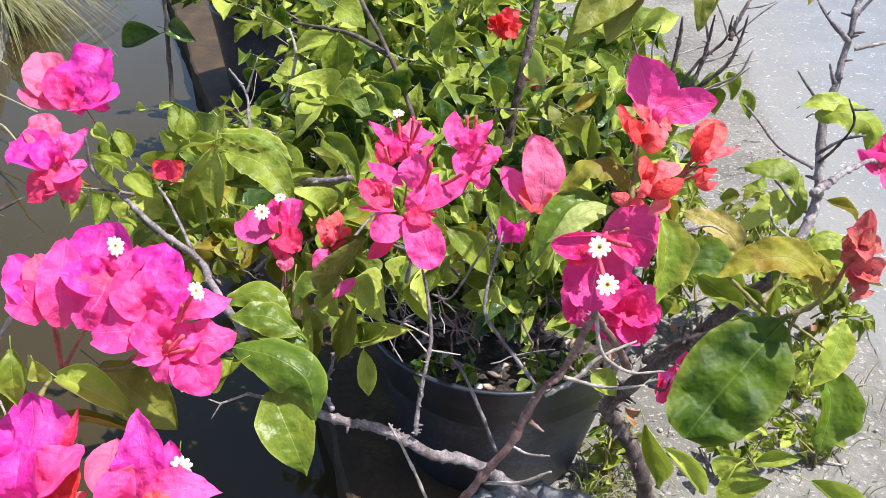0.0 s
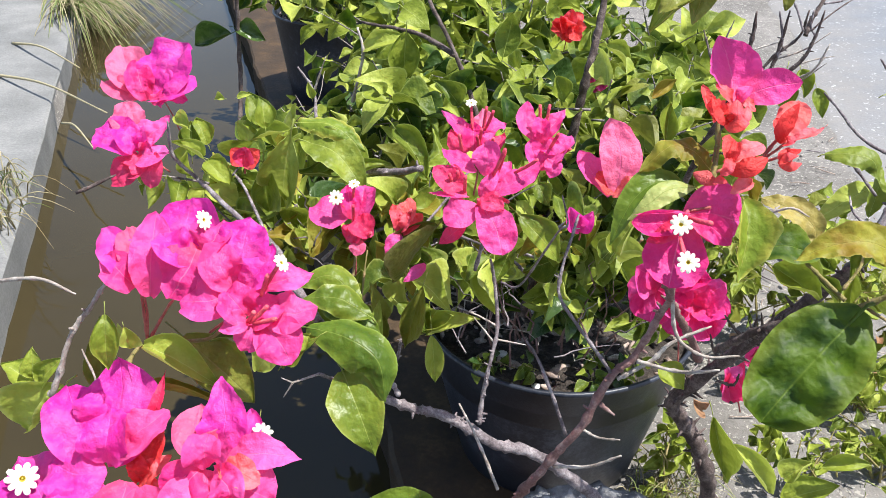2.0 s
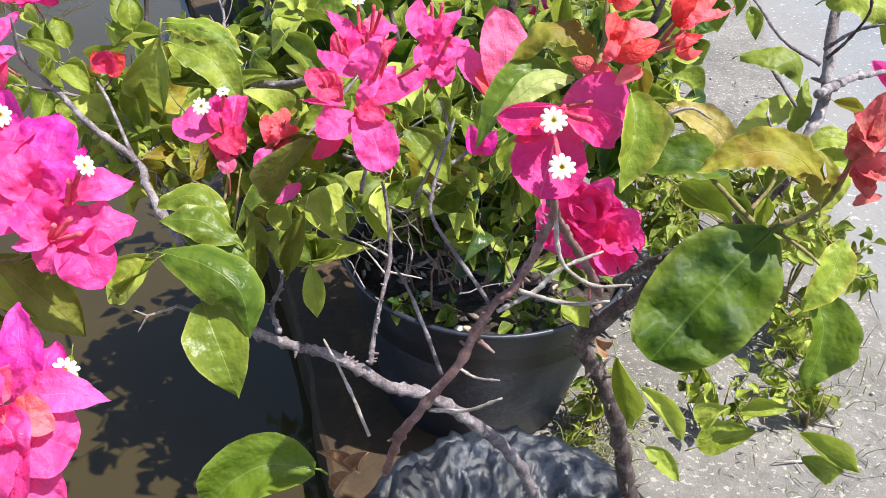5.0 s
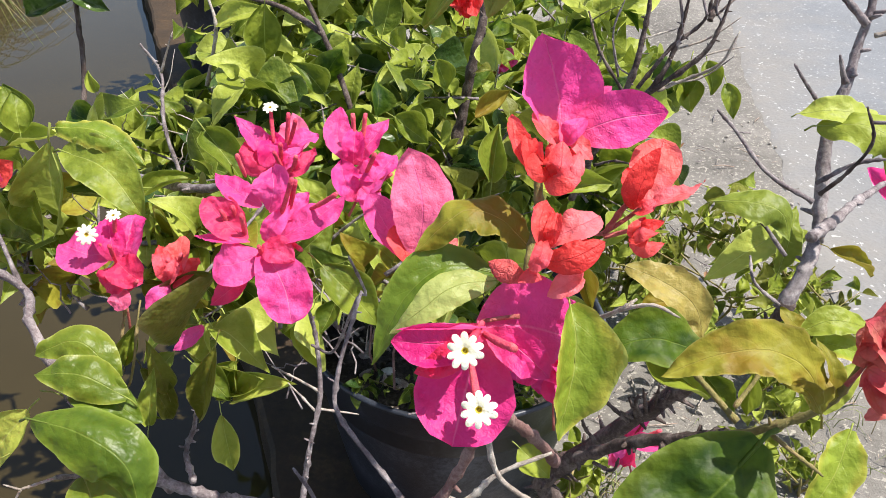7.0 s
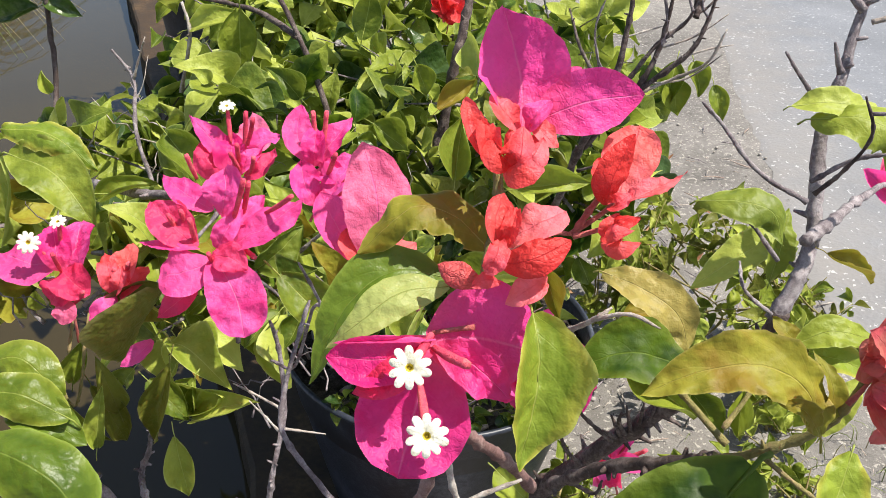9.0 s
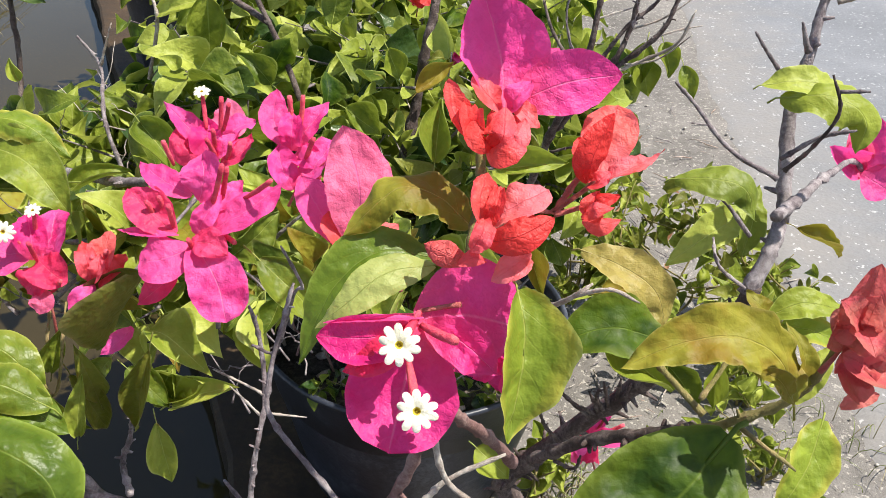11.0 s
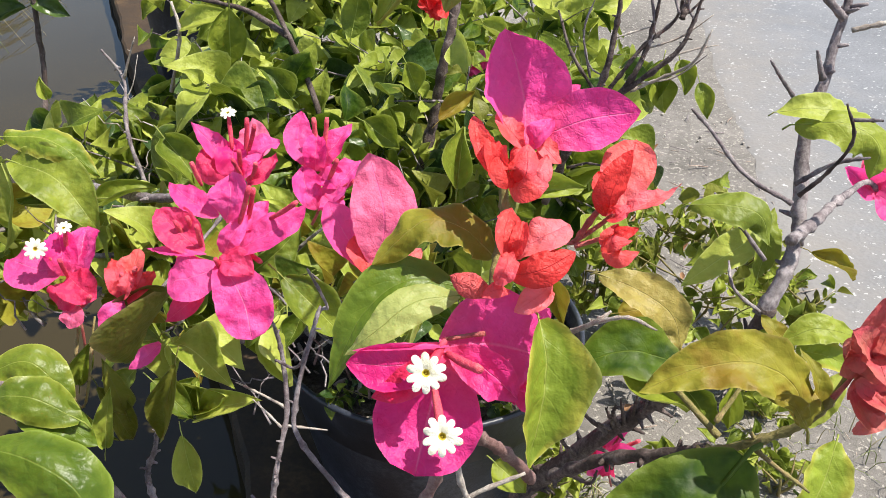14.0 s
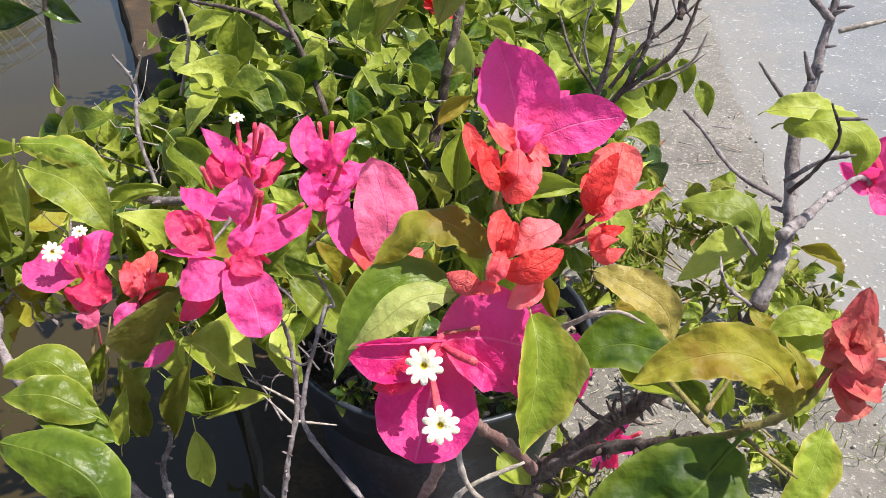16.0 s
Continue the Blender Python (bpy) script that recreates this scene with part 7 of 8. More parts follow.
petal(head_coral_low, CORAL, [(-0.1576, 0.2761, 0.6837), (-0.1552, 0.2746, 0.696), (-0.1635, 0.2812, 0.6965)], 0.0107, (0.32, -0.60, 0.73), 0.5, 0.82, 0.3, 0, 0.15, 0.07, 0)
petal(head_coral_low, CORAL, [(-0.1559, 0.2737, 0.6835), (-0.1473, 0.2703, 0.688), (-0.1423, 0.2738, 0.6854)], 0.0096, (0.03, -0.52, 0.86), 0.5, 0.82, 0.3, 0, 0.15, 0.07, 0)
long_leaf(front, FRESH, [(0.1101, 0.3441, 0.8444), (0.096, 0.3412, 0.8475), (0.0846, 0.3343, 0.8405), (0.0756, 0.3263, 0.8204)], 0.0140, (-0.19, -0.49, 0.85), 0.42, 0.95, 0.3, 0, 0.075, 0.03, 0)
long_leaf(front, PALE_LEAF, [(0.1101, 0.3314, 0.8505), (0.0986, 0.3266, 0.8506), (0.0898, 0.3217, 0.8448), (0.0815, 0.3204, 0.8372)], 0.0109, (0.07, -0.52, 0.85), 0.42, 0.95, -0.15, 0, 0.075, 0.03, 0)
long_leaf(front, BRONZE, [(0.1191, 0.3489, 0.8518), (0.1096, 0.3477, 0.8613), (0.0991, 0.3463, 0.8632), (0.0866, 0.3413, 0.8516)], 0.0139, (-0.02, -0.45, 0.89), 0.42, 0.85, -0.22, 0, 0.21, 0.04, 0)
long_leaf(front, LIMY, [(0.1305, 0.324, 0.8495), (0.1326, 0.3164, 0.8431), (0.132, 0.3094, 0.8338), (0.1295, 0.3029, 0.8197)], 0.0164, (0.40, -0.65, 0.65), 0.45, 0.8, 0.8, 0, 0.15, 0.03, -0.2)
long_leaf(front, TAN, [(0.1598, 0.4028, 0.8129), (0.1727, 0.3971, 0.811), (0.1845, 0.3912, 0.8052), (0.1893, 0.386, 0.7931)], 0.0153, (-0.10, -0.59, 0.80), 0.45, 0.85, 0.2, 0, 0.15, 0.03, 0)
long_leaf(front, MOTTLED, [(0.1888, 0.3808, 0.7923), (0.1683, 0.3793, 0.7978), (0.1495, 0.3769, 0.7906)], 0.0215, (0.03, -0.55, 0.83), 0.42, 0.85, 0.3, 0, 0.09, 0.03, 0)
long_leaf(front, BRONZE, [(0.2178, 0.3454, 0.7994), (0.2121, 0.3496, 0.8118), (0.1983, 0.3504, 0.8189), (0.181, 0.3486, 0.8164), (0.1655, 0.3466, 0.8078)], 0.0188, (0.03, -0.55, 0.83), 0.42, 0.85, 0.25, 0, 0.21, 0.04, 0)
long_leaf(front, BRONZE, [(0.2152, 0.3409, 0.8035), (0.209, 0.3412, 0.8116), (0.202, 0.3437, 0.8119)], 0.0063, (-0.01, -0.66, 0.75), 0.4, 0.9, 0.4, 0, 0.225, 0.03, 0)
long_leaf(front, BRONZE, [(0.2202, 0.3488, 0.7972), (0.2212, 0.3533, 0.81), (0.2161, 0.3614, 0.8174)], 0.0069, (0.27, -0.62, 0.73), 0.4, 0.9, 0.4, 0, 0.15, 0.03, 0)
long_leaf(front, GREEN, [(0.2151, 0.3702, 0.8126), (0.2243, 0.3703, 0.8182), (0.2402, 0.3718, 0.8146)], 0.0104, (-0.02, -0.52, 0.85), 0.42, 0.9, 0.2, 0, 0.12, 0.03, 0)
long_leaf(front, LIMY, [(0.2197, 0.3706, 0.8094), (0.2288, 0.3683, 0.8092), (0.2391, 0.3677, 0.8044)], 0.0098, (-0.01, -0.59, 0.81), 0.42, 0.9, 0.25, 0, 0.12, 0.03, 0)
long_leaf(front, LIME, [(0.2233, 0.3545, 0.7912), (0.2278, 0.3581, 0.8006), (0.2352, 0.3645, 0.8068)], 0.0089, (-0.19, -0.65, 0.73), 0.42, 0.9, 0.3, 0, 0.12, 0.03, 0)
long_leaf(front, BRONZE, [(0.2216, 0.3818, 0.8046), (0.2163, 0.3818, 0.8085), (0.2123, 0.3858, 0.8111)], 0.0072, (0.18, -0.64, 0.75), 0.42, 0.9, 0.3, 0, 0.12, 0.03, 0)
long_leaf(front, LIME, [(0.2305, 0.4652, 0.8527), (0.245, 0.4627, 0.856), (0.2676, 0.4649, 0.8517)], 0.0127, (-0.02, -0.52, 0.85), 0.42, 0.8, 0.15, 0, 0.12, 0.03, 0)
long_leaf(front, GREEN, [(0.2366, 0.46, 0.85), (0.253, 0.4533, 0.8541), (0.2657, 0.4493, 0.8474), (0.2656, 0.4479, 0.8339)], 0.0189, (-0.11, -0.52, 0.85), 0.45, 0.8, -0.35, 0, 0.12, 0.03, 0)
long_leaf(front, GREEN, [(0.1928, 0.4243, 0.8314), (0.2047, 0.4203, 0.8343), (0.2162, 0.4178, 0.8319), (0.2211, 0.4156, 0.8209)], 0.0146, (-0.02, -0.52, 0.85), 0.45, 0.85, -0.3, 0, 0.15, 0.03, 0)
long_leaf(front, LIME, [(0.2482, 0.4844, 0.7889), (0.2285, 0.4741, 0.7804), (0.21, 0.4679, 0.767)], 0.0162, (-0.02, -0.52, 0.85), 0.42, 0.9, 0.25, 0, 0.12, 0.03, 0)
long_leaf(front, GREEN, [(0.2411, 0.4651, 0.7752), (0.2437, 0.4697, 0.79), (0.2473, 0.4818, 0.8018)], 0.0109, (0.18, -0.64, 0.75), 0.42, 0.9, 0.3, 0, 0.12, 0.03, 0)
long_leaf(front, LIMY, [(-0.1559, 0.5841, 0.7652), (-0.1263, 0.5796, 0.7669), (-0.0987, 0.5743, 0.7485)], 0.0212, (-0.02, -0.52, 0.85), 0.42, 0.9, -0.4, 0, 0.15, 0.03, 0)
long_leaf(front, GREEN, [(-0.1507, 0.5769, 0.7536), (-0.1198, 0.5667, 0.7481), (-0.096, 0.5555, 0.7223)], 0.0320, (0.08, -0.58, 0.81), 0.42, 0.9, 0.35, 0, 0.12, 0.03, 0)
long_leaf(front, FRESH, [(-0.0054, 0.3628, 0.5835), (-0.0306, 0.3571, 0.5896), (-0.0513, 0.3474, 0.5814), (-0.068, 0.3367, 0.5595)], 0.0359, (0.14, -0.61, 0.78), 0.42, 0.85, 0.75, 0, 0.15, 0.03, 0)
long_leaf(front, MEDIUM, [(-0.0812, 0.4636, 0.6791), (-0.1018, 0.4681, 0.6987), (-0.1264, 0.4653, 0.6888)], 0.0225, (0.03, -0.52, 0.86), 0.42, 0.85, -0.3, 0, 0.12, 0.03, 0)
long_leaf(front, MEDIUM, [(-0.0703, 0.4478, 0.6806), (-0.092, 0.448, 0.6937), (-0.1181, 0.4493, 0.6903)], 0.0242, (0.03, -0.52, 0.86), 0.42, 0.85, -0.25, 0, 0.12, 0.03, 0)
long_leaf(front, FRESH, [(-0.1053, 0.4514, 0.6823), (-0.0818, 0.4475, 0.68), (-0.0625, 0.4441, 0.6679)], 0.0221, (0.03, -0.52, 0.86), 0.45, 0.85, 0.2, 0, 0.12, 0.03, 0)
long_leaf(front, FRESH, [(-0.1086, 0.4242, 0.684), (-0.0813, 0.4176, 0.6844), (-0.0573, 0.4103, 0.6729), (-0.0509, 0.4023, 0.6443)], 0.0334, (0.13, -0.54, 0.83), 0.48, 0.85, -0.5, 0, 0.12, 0.03, 0)
long_leaf(front, MEDIUM, [(-0.083, 0.4151, 0.6573), (-0.0691, 0.3981, 0.6397), (-0.0554, 0.3844, 0.6121)], 0.0382, (0.04, -0.59, 0.81), 0.36, 1, 0.2, 0, 0.09, 0.03, 0)
long_leaf(front, MOTTLED, [(0.2038, 0.3483, 0.782), (0.1863, 0.3322, 0.7701), (0.1695, 0.3184, 0.7539), (0.1571, 0.311, 0.7361)], 0.0480, (-0.12, -0.70, 0.71), 0.5, 0.36, 0.12, 0, 0.09, 0.12, 0)
petal(head_right_coral, RUST, [(0.2288, 0.3401, 0.8031), (0.2318, 0.3392, 0.807), (0.2392, 0.3419, 0.8073)], 0.0050, (-0.01, -0.52, 0.85), 0.5, 0.92, 0.4, 0, 0.15, 0.087, 0)
petal(head_right_coral, RUST, [(0.228, 0.3414, 0.8127), (0.2293, 0.34, 0.8198), (0.235, 0.3437, 0.8217)], 0.0115, (-0.09, -0.59, 0.80), 0.5, 0.82, 0.4, 0, 0.18, 0.116, 0)
long_leaf(front, FRESH, [(0.2406, 0.3723, 0.7383), (0.2456, 0.3589, 0.7233), (0.2412, 0.3456, 0.6978)], 0.0259, (0.13, -0.66, 0.74), 0.42, 0.9, 0.75, 0, 0.12, 0.03, 0)
long_leaf(front, LIMY, [(0.248, 0.3769, 0.7645), (0.2416, 0.3649, 0.7512), (0.2319, 0.3574, 0.7358)], 0.0181, (0.12, -0.59, 0.79), 0.42, 0.9, 0.35, 0, 0.15, 0.03, 0)
# lower stem: dark brown bark, its tone also standing in for shade
branch(front, [(0.1521, 0.505, 0.5808), (0.1912, 0.487, 0.653), (0.216, 0.47, 0.7002), (0.2358, 0.455, 0.7435), (0.2405, 0.445, 0.7726)], 0.0054, 0.004, DARK_BARK, 24)
branch(front, [(0.2397, 0.446, 0.7689), (0.246, 0.452, 0.7843), (0.2519, 0.462, 0.798), (0.251, 0.471, 0.8173), (0.2508, 0.48, 0.8376), (0.2539, 0.487, 0.8536), (0.2573, 0.494, 0.8704), (0.26, 0.498, 0.8855), (0.2603, 0.502, 0.9)], 0.0037, 0.0018, BARK, 9)
branch(front, [(0.2604, 0.5007, 0.8944), (0.2634, 0.5091, 0.9089), (0.2656, 0.5166, 0.9221), (0.2674, 0.5274, 0.941)], 0.0019, 0.0014, BARK, 3)
branch(front, [(0.2563, 0.4931, 0.8835), (0.2491, 0.5011, 0.8904), (0.2451, 0.51, 0.8966), (0.2441, 0.5246, 0.9023), (0.2401, 0.5355, 0.9221)], 0.0012, 0.0007, BARK, 2)
branch(front, [(0.2622, 0.5018, 0.8961), (0.2701, 0.503, 0.9074), (0.2785, 0.5011, 0.9173)], 0.0011, 0.0006, BARK, 1)
branch(front, [(0.2662, 0.5214, 0.9325), (0.2604, 0.602, 0.9561), (0.2258, 0.6538, 0.9709), (0.1707, 0.5476, 0.9733), (0.1363, 0.4269, 0.9677), (0.1184, 0.3868, 0.9642)], 0.0016, 0.001, DARK_BARK, 4)
long_leaf(front, DULL_SHADED, [(0.1161, 0.3826, 0.9631), (0.1065, 0.3663, 0.9434), (0.0868, 0.3504, 0.922)], 0.0215, (0.25, -0.79, 0.57), 0.45, 0.8, 0.35, 0, 0.15, 0.04, 0)
long_leaf(front, DULL_SHADED, [(0.1161, 0.39, 0.9619), (0.1104, 0.3739, 0.9381), (0.1022, 0.3597, 0.9159)], 0.0211, (-0.14, -0.82, 0.56), 0.42, 0.9, 0.3, 0, 0.15, 0.04, 0)
long_leaf(front, DULL_SHADED, [(0.1417, 0.3778, 0.9613), (0.1399, 0.3638, 0.9429), (0.1395, 0.3546, 0.9244)], 0.0126, (0.16, -0.80, 0.57), 0.5, 0.7, 0.35, 0, 0.15, 0.04, 0)
long_leaf(front, GREEN, [(0.1466, 0.3859, 0.9588), (0.1468, 0.3735, 0.9408), (0.1449, 0.3663, 0.9262)], 0.0094, (-0.23, -0.75, 0.62), 0.5, 0.8, 0.4, 0, 0.15, 0.04, 0)
long_leaf(front, DULL_SHADED, [(0.2309, 0.4951, 0.9334), (0.2292, 0.4851, 0.9199), (0.2247, 0.4783, 0.9063)], 0.0083, (0.25, -0.79, 0.57), 0.45, 0.8, 0.4, 0, 0.15, 0.04, 0)
long_leaf(front, BRONZE, [(0.1842, 0.4424, 0.948), (0.1926, 0.4362, 0.9399), (0.2018, 0.4351, 0.9346)], 0.0096, (-0.05, -0.63, 0.77), 0.45, 0.8, 0.3, 0, 0.15, 0.04, 0)
head_upper = stalk(front, (0.1215, 0.3915, 0.9639), (0.1203, 0.3769, 0.9584))
petal(head_upper, PURPLE, [(0.1203, 0.3771, 0.9588), (0.1214, 0.3654, 0.9501), (0.1202, 0.3616, 0.9395)], 0.0214, (0.05, -0.76, 0.65), 0.55, 0.72, 0.3, 0, 0.12, 0.087, 0)
petal(head_upper, MAGENTA, [(0.1202, 0.3792, 0.9584), (0.1112, 0.3704, 0.9523), (0.1065, 0.3682, 0.9449)], 0.0127, (0.32, -0.64, 0.70), 0.5, 0.82, 0.3, 0, 0.12, 0.087, 0)
branch(front, [(0.1961, 0.478, 0.6691), (0.1887, 0.475, 0.6854)], 0.0013, 0.0006, DARK_BARK, 2)
branch(front, [(0.2002, 0.476, 0.6753), (0.1944, 0.472, 0.6945)], 0.0013, 0.0006, DARK_BARK, 2)
branch(front, [(0.2034, 0.475, 0.6796), (0.202, 0.47, 0.6991)], 0.0013, 0.0006, DARK_BARK, 2)
branch(front, [(0.1925, 0.48, 0.6632), (0.1779, 0.475, 0.6807), (0.1714, 0.472, 0.6898)], 0.0013, 0.0006, DARK_BARK, 2)
branch(front, [(0.182, 0.489, 0.6353), (0.171, 0.48, 0.6541), (0.1652, 0.475, 0.6711)], 0.0013, 0.0006, DARK_BARK, 2)
branch(front, [(0.1802, 0.49, 0.62), (0.1892, 0.48, 0.6253), (0.1911, 0.478, 0.6372)], 0.0013, 0.0006, DARK_BARK, 2)
branch(front, [(0.2062, 0.474, 0.6823), (0.2075, 0.47, 0.6962)], 0.0013, 0.0006, DARK_BARK, 2)
branch(front, [(0.1942, 0.479, 0.6672), (0.1859, 0.474, 0.676)], 0.0013, 0.0006, DARK_BARK, 2)
branch(front, [(0.1979, 0.477, 0.6718), (0.1928, 0.473, 0.6829), (0.1926, 0.471, 0.6908)], 0.0013, 0.0006, DARK_BARK, 2)

# ---- shrub behind ----
rear = tagged(new("bougainvillea"), "leafy bougainvillea with few flowers in a wide pot", "shrub")
rear.location = (0.075, 1.085, 0.25)
branch(rear, [(0.2428, 0.6876, 0.8243), (0.2459, 0.6936, 0.8345), (0.2526, 0.7005, 0.846), (0.2627, 0.711, 0.8633), (0.2697, 0.7242, 0.8859)], 0.0022, 0.0012, DARK_BARK, 3)
branch(rear, [(0.2554, 0.7012, 0.8469), (0.2678, 0.7032, 0.8487), (0.2783, 0.7059, 0.8522)], 0.001, 0.0005, BARK, 0)
branch(rear, [(0.2464, 0.6895, 0.8272), (0.2637, 0.6987, 0.8413), (0.2793, 0.7055, 0.8514)], 0.0009, 0.0005, DARK_BARK, 0)
branch(rear, [(0.2408, 0.689, 0.8271), (0.2342, 0.6976, 0.8433), (0.226, 0.7038, 0.8554)], 0.001, 0.0005, BARK, 0)
branch(rear, [(0.2672, 0.7086, 0.8585), (0.2844, 0.7105, 0.8596), (0.2858, 0.7143, 0.8662)], 0.0007, 0.0004, DARK_BARK, 0)
branch(rear, [(0.1784, 0.76, 0.6475), (0.1873, 0.73, 0.7084), (0.2, 0.7, 0.7743), (0.2041, 0.7, 0.8097), (0.2044, 0.7, 0.8391)], 0.0034, 0.0014, DARK_BARK, 4, 'branch')
branch(rear, [(0.1909, 0.73, 0.7133), (0.2158, 0.7, 0.7712), (0.2263, 0.7, 0.7996), (0.23, 0.7, 0.8405)], 0.0028, 0.0011, DARK_BARK, 4, 'branch')
branch(rear, [(0.2127, 0.7, 0.7661), (0.243, 0.69, 0.8002), (0.2513, 0.69, 0.823), (0.2539, 0.69, 0.8445)], 0.0022, 0.0008, DARK_BARK, 4, 'branch')
branch(rear, [(0.2199, 0.7, 0.7695), (0.2339, 0.7, 0.7772), (0.2558, 0.69, 0.7952), (0.2642, 0.69, 0.8179)], 0.0014, 0.0006, PALE_BARK, 0, 'branch')
branch(rear, [(0.1933, 0.71, 0.7742), (0.1852, 0.71, 0.8054), (0.1896, 0.71, 0.8283)], 0.001, 0.0006, BARK, 0, 'branch')
branch(rear, [(0.2263, 0.7, 0.7996), (0.247, 0.7, 0.8085), (0.2658, 0.7, 0.8245)], 0.0008, 0.0005, PALE_BARK, 0, 'branch')
branch(rear, [(0.2047, 0.7, 0.806), (0.2273, 0.7, 0.8148)], 0.0008, 0.0005, PALE_BARK, 0, 'branch')
branch(rear, [(0.0235, 0.95, 0.3443), (0.0606, 0.98, 0.5339), (0.0742, 1, 0.6134), (0.0841, 1, 0.6812), (0.0926, 1.02, 0.732), (0.1005, 1.05, 0.7996)], 0.0075, 0.0042, DARK_BARK, 6, 'branch')
branch(rear, [(0.006, 0.95, 0.418), (-0.0492, 1, 0.6074), (-0.0836, 1.02, 0.6891), (-0.1207, 1.04, 0.7533)], 0.0042, 0.0026, DARK_BARK, 3, 'branch')
branch(rear, [(-0.0836, 1.02, 0.6891), (-0.1404, 1.06, 0.7039), (-0.224, 1.1, 0.7042)], 0.004, 0.002, DARK_BARK, 0, 'branch')
branch(rear, [(-0.284, 1.05, 0.6187), (-0.2631, 1.05, 0.6699)], 0.0018, 0.0008, PALE_BARK, 3, 'branch')
branch(rear, [(-0.3041, 1.05, 0.6527), (-0.284, 1.05, 0.6187), (-0.2674, 1, 0.5775), (-0.2459, 0.98, 0.5109)], 0.0016, 0.003, BARK, 6, 'branch')
branch(rear, [(-0.2303, 1.05, 0.6071), (-0.2121, 1.05, 0.6742), (-0.2203, 1.06, 0.7083)], 0.0026, 0.0016, PALE_BARK, 4, 'branch')
branch(rear, [(-0.429, 1.1, 0.4844), (-0.431, 1.15, 0.5721), (-0.4241, 1.15, 0.6496), (-0.4173, 1.15, 0.73)], 0.004, 0.003, DARK_BARK, 0, 'branch')
branch(rear, [(-0.1472, 0.66, 0.6933), (-0.0948, 0.62, 0.7097), (-0.0574, 0.6, 0.7251)], 0.0035, 0.003, BARK, 2, 'branch')
branch(rear, [(0.2063, 0.7, 0.7706), (0.2226, 0.7, 0.7994), (0.2412, 0.7, 0.8194), (0.2449, 0.7, 0.8414)], 0.0018, 0.0009, DARK_BARK, 3, 'branch')
branch(rear, [(0.2214, 0.7, 0.7836), (0.2287, 0.7, 0.8112), (0.2222, 0.7, 0.8401)], 0.0016, 0.0008, BARK, 3, 'branch')
branch(rear, [(0.1989, 0.71, 0.7621), (0.1773, 0.71, 0.7933), (0.1676, 0.72, 0.8167)], 0.0014, 0.0006, DARK_BARK, 2, 'branch')
branch(rear, [(0.2397, 0.69, 0.7981), (0.2551, 0.69, 0.804), (0.27, 0.69, 0.8079)], 0.0008, 0.0005, PALE_BARK, 0, 'branch')
branch(rear, [(0.2265, 0.7, 0.776), (0.2484, 0.7, 0.7813), (0.2648, 0.69, 0.8015)], 0.0008, 0.0005, PALE_BARK, 0, 'branch')
branch(rear, [(0.2024, 0.7, 0.7785), (0.1907, 0.7, 0.7857), (0.1837, 0.7, 0.8047)], 0.0007, 0.0004, BARK, 0, 'branch')
branch(rear, [(0.2513, 0.69, 0.823), (0.2459, 0.69, 0.8317), (0.2459, 0.69, 0.8441)], 0.0009, 0.0006, BARK, 0, 'branch')
branch(rear, [(0.1903, 0.74, 0.6894), (0.2034, 0.73, 0.6991), (0.219, 0.72, 0.7013)], 0.0012, 0.0006, DARK_BARK, 2, 'branch')
leaf(rear, (-0.1512, 1.04, 0.7094), (-0.1588, 1.05, 0.6362), 0.0457, (0.11, -0.98, -0.15), 0)
leaf(rear, (-0.0681, 0.95, 0.6491), (-0.0983, 0.95, 0.6834), 0.0273, (0.45, -0.80, 0.39), 6)
leaf(rear, (-0.0921, 0.66, 0.7347), (-0.0578, 0.64, 0.7028), 0.0294, (0.20, -0.72, 0.67), 2)
leaf(rear, (-0.4357, 1.15, 0.6656), (-0.4995, 1.15, 0.6448), 0.0326, (-0.19, -0.80, 0.57), 2, DEEP)
leaf(rear, (-0.4261, 1.15, 0.6741), (-0.3828, 1.15, 0.6595), 0.0324, (0.23, -0.71, 0.67), 1, DEEP)
leaf(rear, (-0.2141, 1.05, 0.6815), (-0.1532, 1.05, 0.7064), 0.0294, (-0.22, -0.80, 0.55), 4, LIME)
leaf(rear, (0.0446, 0.98, 0.6822), (0.057, 0.98, 0.6524), 0.0293, (0.37, -0.92, 0.15), 7)
leaf(rear, (0.0045, 0.95, 0.6269), (0.0399, 0.95, 0.6005), 0.0352, (0.40, -0.74, 0.54), 7)
leaf(rear, (0.2485, 0.74, 0.7664), (0.2532, 0.73, 0.7423), 0.0247, (-0.11, -0.93, 0.36), 6)
leaf(rear, (0.2602, 0.74, 0.7798), (0.2684, 0.73, 0.7586), 0.0203, (-0.08, -0.91, 0.40), 2)
leaf(rear, (0.2833, 0.76, 0.7566), (0.2926, 0.75, 0.7318), 0.0170, (-0.07, -0.93, 0.35), 0)
leaf(rear, (0.2482, 0.74, 0.7791), (0.2439, 0.73, 0.7483), 0.0204, (-0.24, -0.91, 0.33), 6)

# last root: leaf mass added behind the others to shade the water
shoots(rear, [((-0.10, 1.12, 0.52), (0.22, 0.16, 0.09)), ((0.10, 1.12, 0.50), (0.18, 0.16, 0.11)), ((-0.25, 1.12, 0.48), (0.09, 0.10, 0.06)),
              ((0.20, 1.15, 0.50), (0.07, 0.12, 0.08)), ((0.05, 1.04, 0.46), (0.16, 0.06, 0.04)), ((-0.05, 1.26, 0.50), (0.16, 0.10, 0.10))], 21, 165, 0.12, 0.052, 0.9, single=290)
